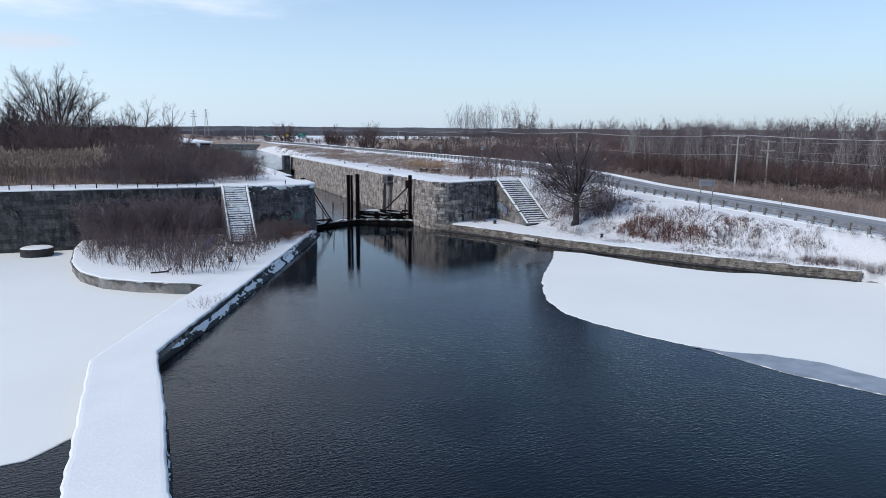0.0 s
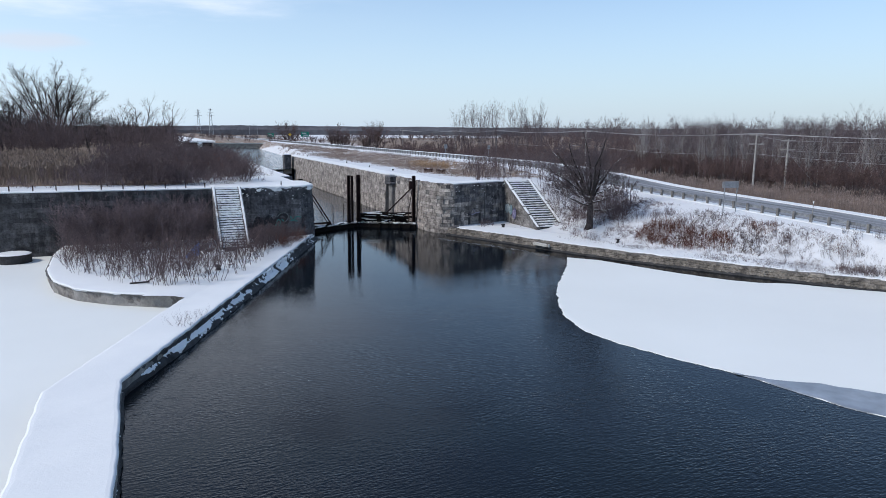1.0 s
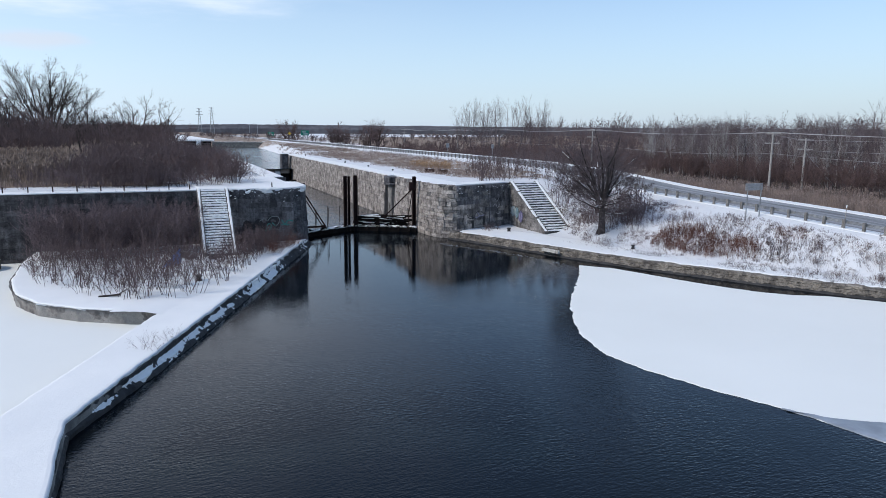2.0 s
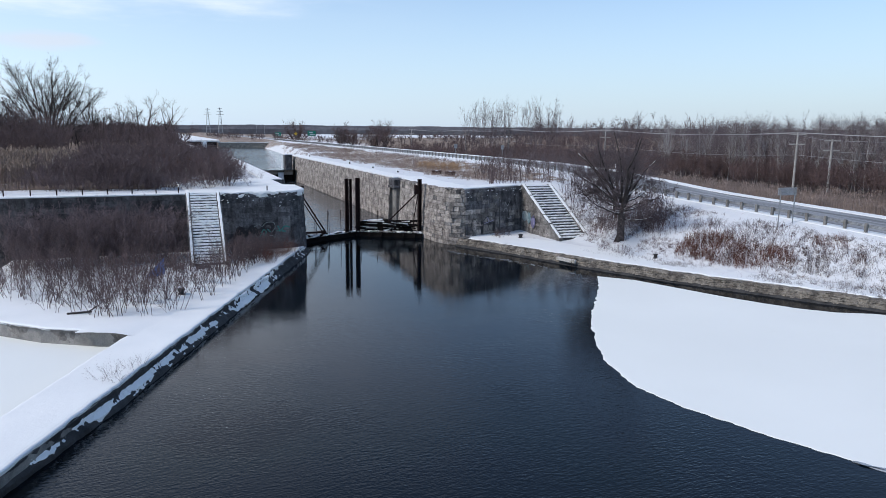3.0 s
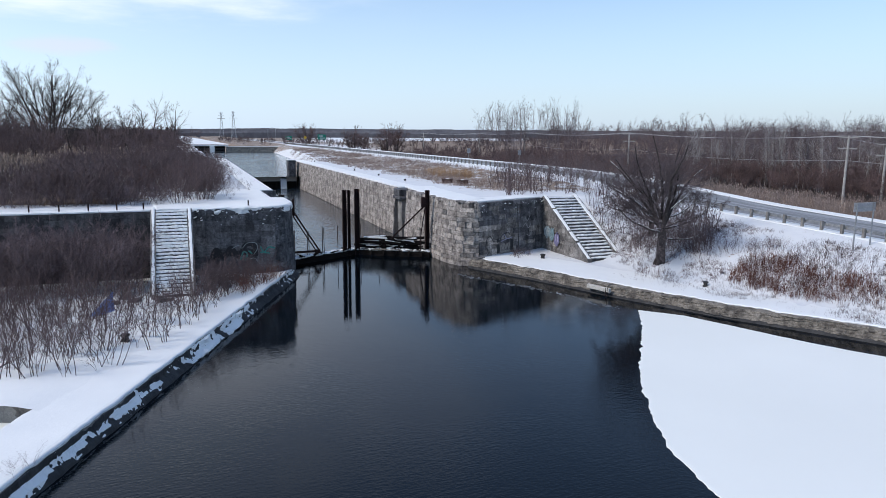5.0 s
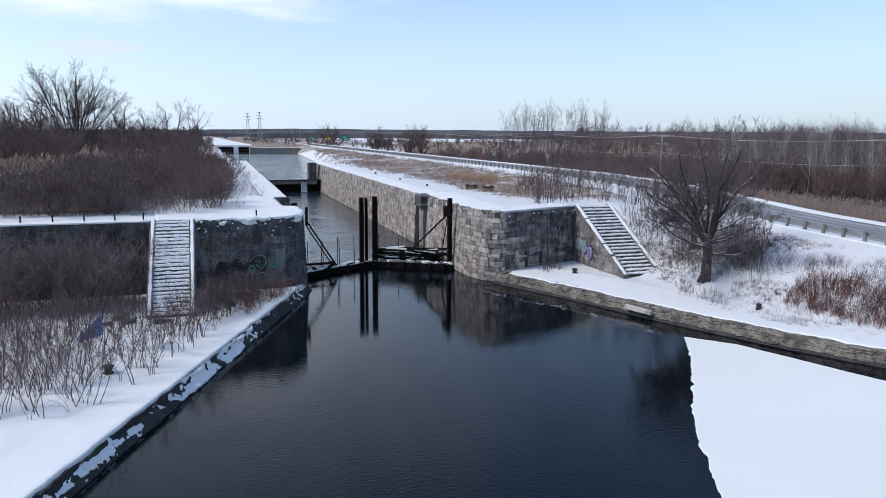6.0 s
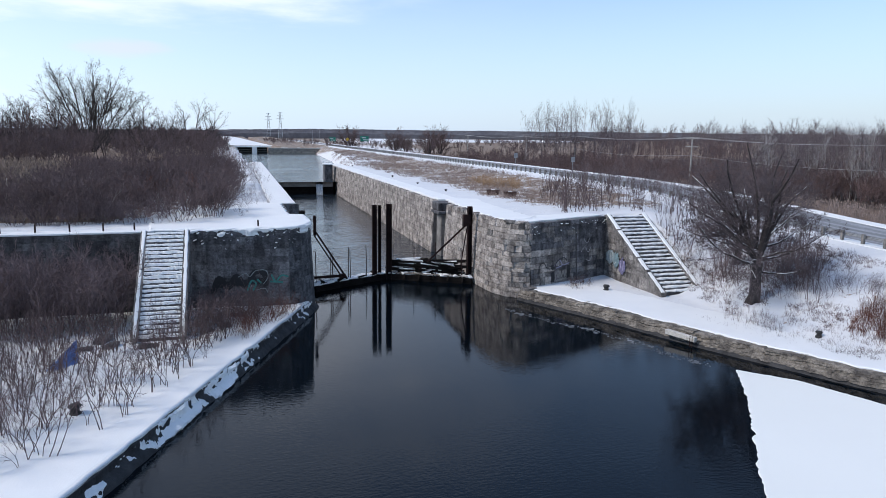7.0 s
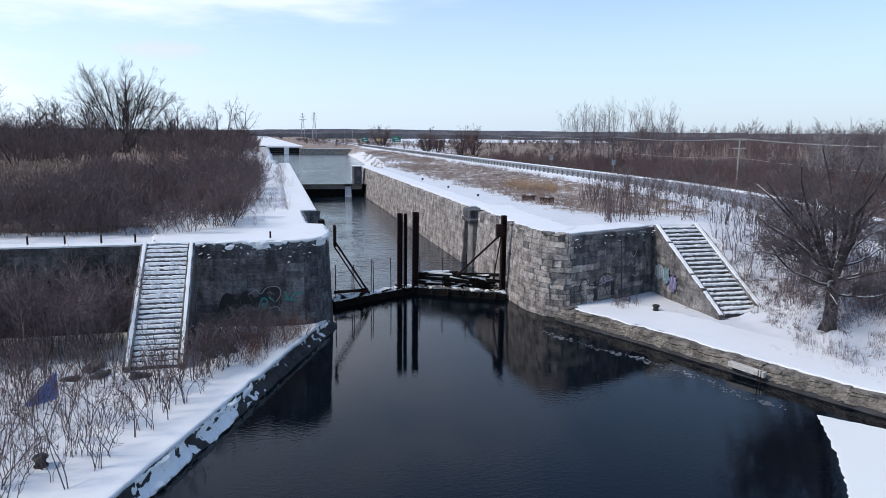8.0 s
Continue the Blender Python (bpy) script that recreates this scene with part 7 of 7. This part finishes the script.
def bank_tree(name, x, y, seed, h, r, leaders, limbs, label):
    """A short trunk that forks into leaders, with wide flat limbs carrying fine twigs."""
    rt = random.Random(seed)
    segs = []
    K_, A_, P_, S_, T_ = (0, 15, 11, 10, 0), (48, 50, 46, 40, 0), (4, 7, 4, 2, 1), (0.6, 0.46, 0.46, 0.48, 0.4), (0.3, 0.3, 0.15, 0.12, 0)
    hs = 0.42 * h      # a stout trunk that hardly tapers up to the fork
    stem = [(np.array([0.05 * math.sin(2.1 * f * 3) + 0.08 * f, 0.04 * math.sin(1.7 + f * 4), -0.4 + (hs + 0.4) * f]), r * (1.0 - 0.26 * f + 0.12 * max(0.0, 0.25 - f) / 0.25)) for f in (0.0, 0.12, 0.25, 0.45, 0.65, 0.85, 1.0)]
    for (p, ra), (q, rb) in zip(stem, stem[1:]):
        segs.append((p, q, ra, rb, 0))
    for k in range(5):      # low roots
        a = 6.28 * k / 5
        segs.append((np.array([r * 1.15 * math.cos(a), r * 1.15 * math.sin(a), -0.2]), np.array([r * 0.6 * math.cos(a), r * 0.6 * math.sin(a), 0.35]), r * 0.3, r * 0.35, 0))
    for dx, dy, z0, L in leaders:
        limb(segs, rt, np.array([0.08, 0.03, z0]), z0d(dx, dy), L, r * (0.42 if L > 9.1 else 0.36), 1, 4, K_, 0.15, (0, 0.02, 0.0, 0.0, 0.0), A_, P_, S_, T_)
    for dx, dy, z0, L, dz in limbs:
        limb(segs, rt, np.array([0.06, 0.02, z0]), z0d(dx, dy, dz), L, r * (0.21 if L > 7 else 0.17), 1, 4, K_, 0.16, (0, 0.03, 0.0, 0.0, -0.02), A_, P_, S_, T_)
    t = bare_tree(name, x, y, segs, 2, label, BARK, 8, 0.0085, crown=CROWNTWIG)
    snow_on_limbs(t, segs, 1, seed)
    return t


bank_tree("bare_tree", 22.75, -17.15, 8, 6.8, 0.44,
          ((0.24, 0.1, 2.7, 9.2), (-0.42, 0.05, 2.7, 8.6), (-0.1, 0.45, 2.7, 7.9), (0.1, -0.4, 2.7, 7.4), (0.65, 0.2, 2.8, 7.6), (-0.85, -0.2, 2.8, 7.4), (-0.25, 0.25, 2.9, 8.0), (0.42, 0.3, 2.7, 8.0), (-0.15, -0.15, 2.8, 9.2), (0.12, 0.3, 2.7, 9.0)),
          ((-1, 0.05, 2.7, 8.6, 0.14), (-1, 0.5, 3.3, 5.6, 0.36), (-0.8, -0.7, 3.6, 4.8, 0.32), (1, -0.2, 3.0, 5.2, 0.28), (0.8, 0.8, 3.4, 5.2, 0.36), (-0.2, 1, 3.2, 4.8, 0.38), (0.3, -1, 3.1, 4.4, 0.32), (-1, 0.1, 4.4, 5.4, 0.5), (0.9, 0.4, 4.2, 5.0, 0.45), (1, -0.5, 2.2, 3.2, 0.15), (-1, -0.4, 3.0, 6.8, 0.25), (-0.9, 0.35, 3.7, 6.4, 0.3), (0.9, -0.6, 3.9, 4.6, 0.4)),
          "dark bare tree with low spreading limbs on the snowy bank")
bank_tree("bare_tree", 26.9, -10.2, 9, 6.0, 0.3,
          ((0.2, 0.1, 2.4, 6.0), (-0.35, 0.2, 2.3, 5.6), (0.5, -0.1, 2.3, 5.2)), ((-1, 0.2, 2.0, 4.2, 0.4), (1, -0.1, 2.2, 4.0, 0.4), (-0.5, -0.9, 2.5, 3.6, 0.4), (0.4, 0.9, 2.6, 3.4, 0.4)),
          "dark bare tree standing higher on the snowy bank")
rt = random.Random(31)
bare_tree("bare_tree", -58.5, 191.0, fan_tree(rt, 26.5, 14, (17, 9, 6, 0), 0.30), 2, "huge many-stemmed bare tree above the scrub", BARK, 5, 0.018)
for k, (x, y, h, tr) in enumerate(((-57.8, 314.0, 25.0, 2), (-30.8, 248.0, 20.0, 2), (-21.0, 179.0, 13.5, 2), (-53.6, 78.0, 9.5, 2), (-62.0, 84.0, 10.0, 3), (-66.0, 100.0, 11.0, 2), (-40.0, 250.0, 13.0, 3), (-74.0, 120.0, 13.0, 3), (-70.0, 205.0, 19.0, 3), (-66.0, 240.0, 17.0, 3), (-47.0, 215.0, 15.0, 2), (-62.0, 140.0, 14.0, 3), (-58.0, 110.0, 12.0, 3))):
    bare_tree("bare_tree", x, y, broad_tree(random.Random(50 + k), h * 1.04, tr, (11, 8, 6, 0), 0.022 * h * 0.7, 0.2, 0.03, 38, 0.5), 2, "slim bare tree rising out of dark scrub", BARK, 5, 0.016, "bare trees over the scrub")
for k, (x, y, h) in enumerate(((57.5, 390.0, 15.0), (58.0, 258.0, 11.5), (68.0, 237.0, 9.5), (52.0, 176.0, 12.0), (92.0, 300.0, 13.0), (80.0, 330.0, 10.0))):
    slim = k == 3
    segs = broad_tree(random.Random(70 + k), h, 2, (12, 8, 5, 0), 0.014 * h, 0.14, 0.01, 40, 0.5) if slim else dome_bush(random.Random(70 + k), h, 12, (13, 12, 0), 0.014 * h)
    bare_tree("bare_tree", x, y, segs, 1, "slim bare tree beside the highway" if slim else "rounded bare tree beside the highway", BARK, 5, 0.03 if slim else 0.038, "bare trees beside the highway", crown=SCRUB)
rt = random.Random(90)
for k in range(48):
    f = k / 48
    x, y = 64 + 23 * f + rt.gauss(0, 0.4), 120 - 18 * f + rt.gauss(0, 3)
    bare_tree("poplar", x, y, grove_tree(rt, 15.5 + rt.uniform(-2.2, 1.4) + 1.5 * math.sin(f * 3.1), (20, 7, 0), 0.085, 22), 1, "tall slender bare poplar in a row", WOODBARK, 4, 0.013, "row of bare poplars")

stuff("left_thicket", V_BUSHB, fill(36, [(-40, 62), (-56, 60), (-125, 58), (-135, 120), (-70, 130), (-44, 110)], 130, 1.2, 2.1), TWIG, "dark tangled thicket at the edge of the woods", "brush")

# dark woods behind the left plateau
V_DARKW = variants(7, 480, lambda r: broad_tree(r, 11.0 * r.uniform(0.8, 1.15), 1, (9, 6, 5, 0), 0.13, 0.18, 0.03, 40, 0.5), 3, 0.022)
stuff("left_woods", V_DARKW, fill(28, [(-40, 66), (-56, 62), (-120, 60), (-130, 240), (-60, 300), (-34, 260), (-28, 150)], 165, 0.75, 1.2), BARK, "dark bare woods behind the plateau", "woods")

# woods and scrub beyond the road
V_GROVE = variants(9, 400, lambda r: grove_tree(r, 10.6 * r.uniform(0.92, 1.05), (18, 8, 0), 0.08, 30), 3, 0.012)


def rising(places):
    """The woods stand higher towards the near end of the road."""
    return [(x, y, z, s * (1.0 + 0.24 * float(sstep(50.0, -40.0, y))), a) for x, y, z, s, a in places]


stuff("far_woods", V_GROVE, rising(uneven(fill(21, [(86, -60), (108, -60), (122, 40), (112, 72), (90, 66), (84, 40)], 760, 0.8, 1.05), 14.0, 0.16)), WOODBARK, "dense bare grey-brown woods beyond the road", "woods")
stuff("far_woods_behind", V_GROVE, rising(fill(22, [(108, -60), (200, -60), (230, 60), (210, 190), (150, 110), (112, 74)], 640, 1.0, 1.25)), WOODBARK, "deep bare woods behind the first trees", "woods")
V_TALLWOOD = variants(6, 430, lambda r: grove_tree(r, 16.0 * r.uniform(0.85, 1.08), (15, 6, 0), 0.13, 30), 3, 0.035)
stuff("rear_woods", V_TALLWOOD, uneven(fill(58, [(128, 190), (240, 185), (470, 395), (560, 530), (335, 560), (232, 385)], 430, 0.7, 1.0), 60.0, 0.2), WOODBARK, "far bare woods closing the fields", "woods")
stuff("pale_birches", V_GROVE, fill(23, [(83, -60), (88, -60), (92, 66), (84, 50)], 140, 0.75, 1.08), PALEBARK, "pale-barked bare birches at the edge of the woods", "woods")
stuff("woods_scrub", V_BUSHB, fill(24, [(76, -60), (96, -60), (104, 60), (100, 130), (72, 130), (68, 60), (74, 20)], 130, 0.75, 1.15), SCRUB, "dark red-brown scrub along the edge of the woods", "brush")
V_SCRUB = variants(5, 450, lambda r: dome_bush(r, 3.6, 7, (8, 10, 0), 0.024), 3, 0.013)
stuff("roadside_scrub", V_SCRUB, fill(25, [(49, 44), (68, 30), (96, 60), (100, 170), (60, 190), (50, 110)], 175, 0.85, 1.6), SCRUB, "reddish bare scrub beyond the road", "brush")
stuff("roadside_thicket", V_GROVE, fill(55, [(50, 30), (66, 26), (96, 60), (98, 150), (60, 170), (51, 90)], 330, 0.32, 0.58), SCRUB, "brown upright brush crowding the far side of the road", "brush")
stuff("scrub_woods", V_GROVE, fill(30, [(88, 64), (150, 108), (215, 195), (190, 280), (110, 190), (92, 120)], 330, 0.6, 0.9), SCRUB, "low brown woods beyond the scrub", "woods")
V_FAR = variants(6, 500, lambda r: dome_bush(r, 4.6, 5, (6, 5, 0), 0.055), 3, 0.06)
stuff("distant_scrub", V_FAR, fill(26, [(56, 180), (200, 150), (420, 300), (500, 700), (56, 700)], 260, 0.7, 1.6, None, 0.52), TWIG, "patches of distant scrub over snowy fields", "brush")
stuff("woods_edge_scrub", V_SCRUB, fill(43, [(78, -60), (87, -60), (93, 60), (84, 52), (77, 10)], 140, 0.95, 1.6), SCRUB, "dark red-brown scrub at the foot of the woods", "brush")
stuff("left_far_scrub", V_FAR, fill(41, [(-19, 140), (-30, 120), (-70, 200), (-110, 420), (-38, 480), (-26, 320)], 165, 1.3, 1.85), TWIG, "mauve bare scrub reaching back along the canal", "brush")
stuff("canal_scrub", V_FAR, fill(27, [(24, 312), (46, 312), (40, 520), (10, 700), (5, 520)], 34, 0.5, 1.1), TWIG, "low scrub beside the upper canal", "brush")


# far woods on the horizon
def skyline(name, r, a0, a1, base, top, mat, label, seed):
    n = 700
    v, f = [], []
    for i in range(n + 1):
        a = radians(a0 + (a1 - a0) * i / n)
        h = top * (0.66 + 0.34 * float(sstep(-8.0, 8.0, a0 + (a1 - a0) * i / n))) + 2.6 * noise.fractal(Vector((i * 0.09, seed, 0)), 1.0, 2.0, 5) + 1.2 * noise.noise(Vector((i * 0.9, seed, 4)))
        for rr, z in ((r, base), (r + 2, h * 0.75), (r + 8, h), (r + 60, h * 0.8), (r + 70, base)):
            v.append((rr * math.sin(a), rr * math.cos(a), z))
    for i in range(n):
        for k in range(4):
            f.append((i * 5 + k, i * 5 + 5 + k, i * 5 + 6 + k, i * 5 + 1 + k))
    return tagged(raw(name, v, f, mat), label, "woods", kind="structure")


FARWOOD = mottled("distant_woods", (0.09, 0.09, 0.105), (0.15, 0.145, 0.155), 0.012, 0.12, 1.0, 0.0, 0.0)
skyline("backdrop_woods", 1500, -75, 75, 0.0, 21.0, FARWOOD, "distant dark woods along the horizon", 2)
skyline("backdrop_hill", 2600, -80, 80, 0.0, 34.0, FARWOOD, "farther wooded rise along the horizon", 9)
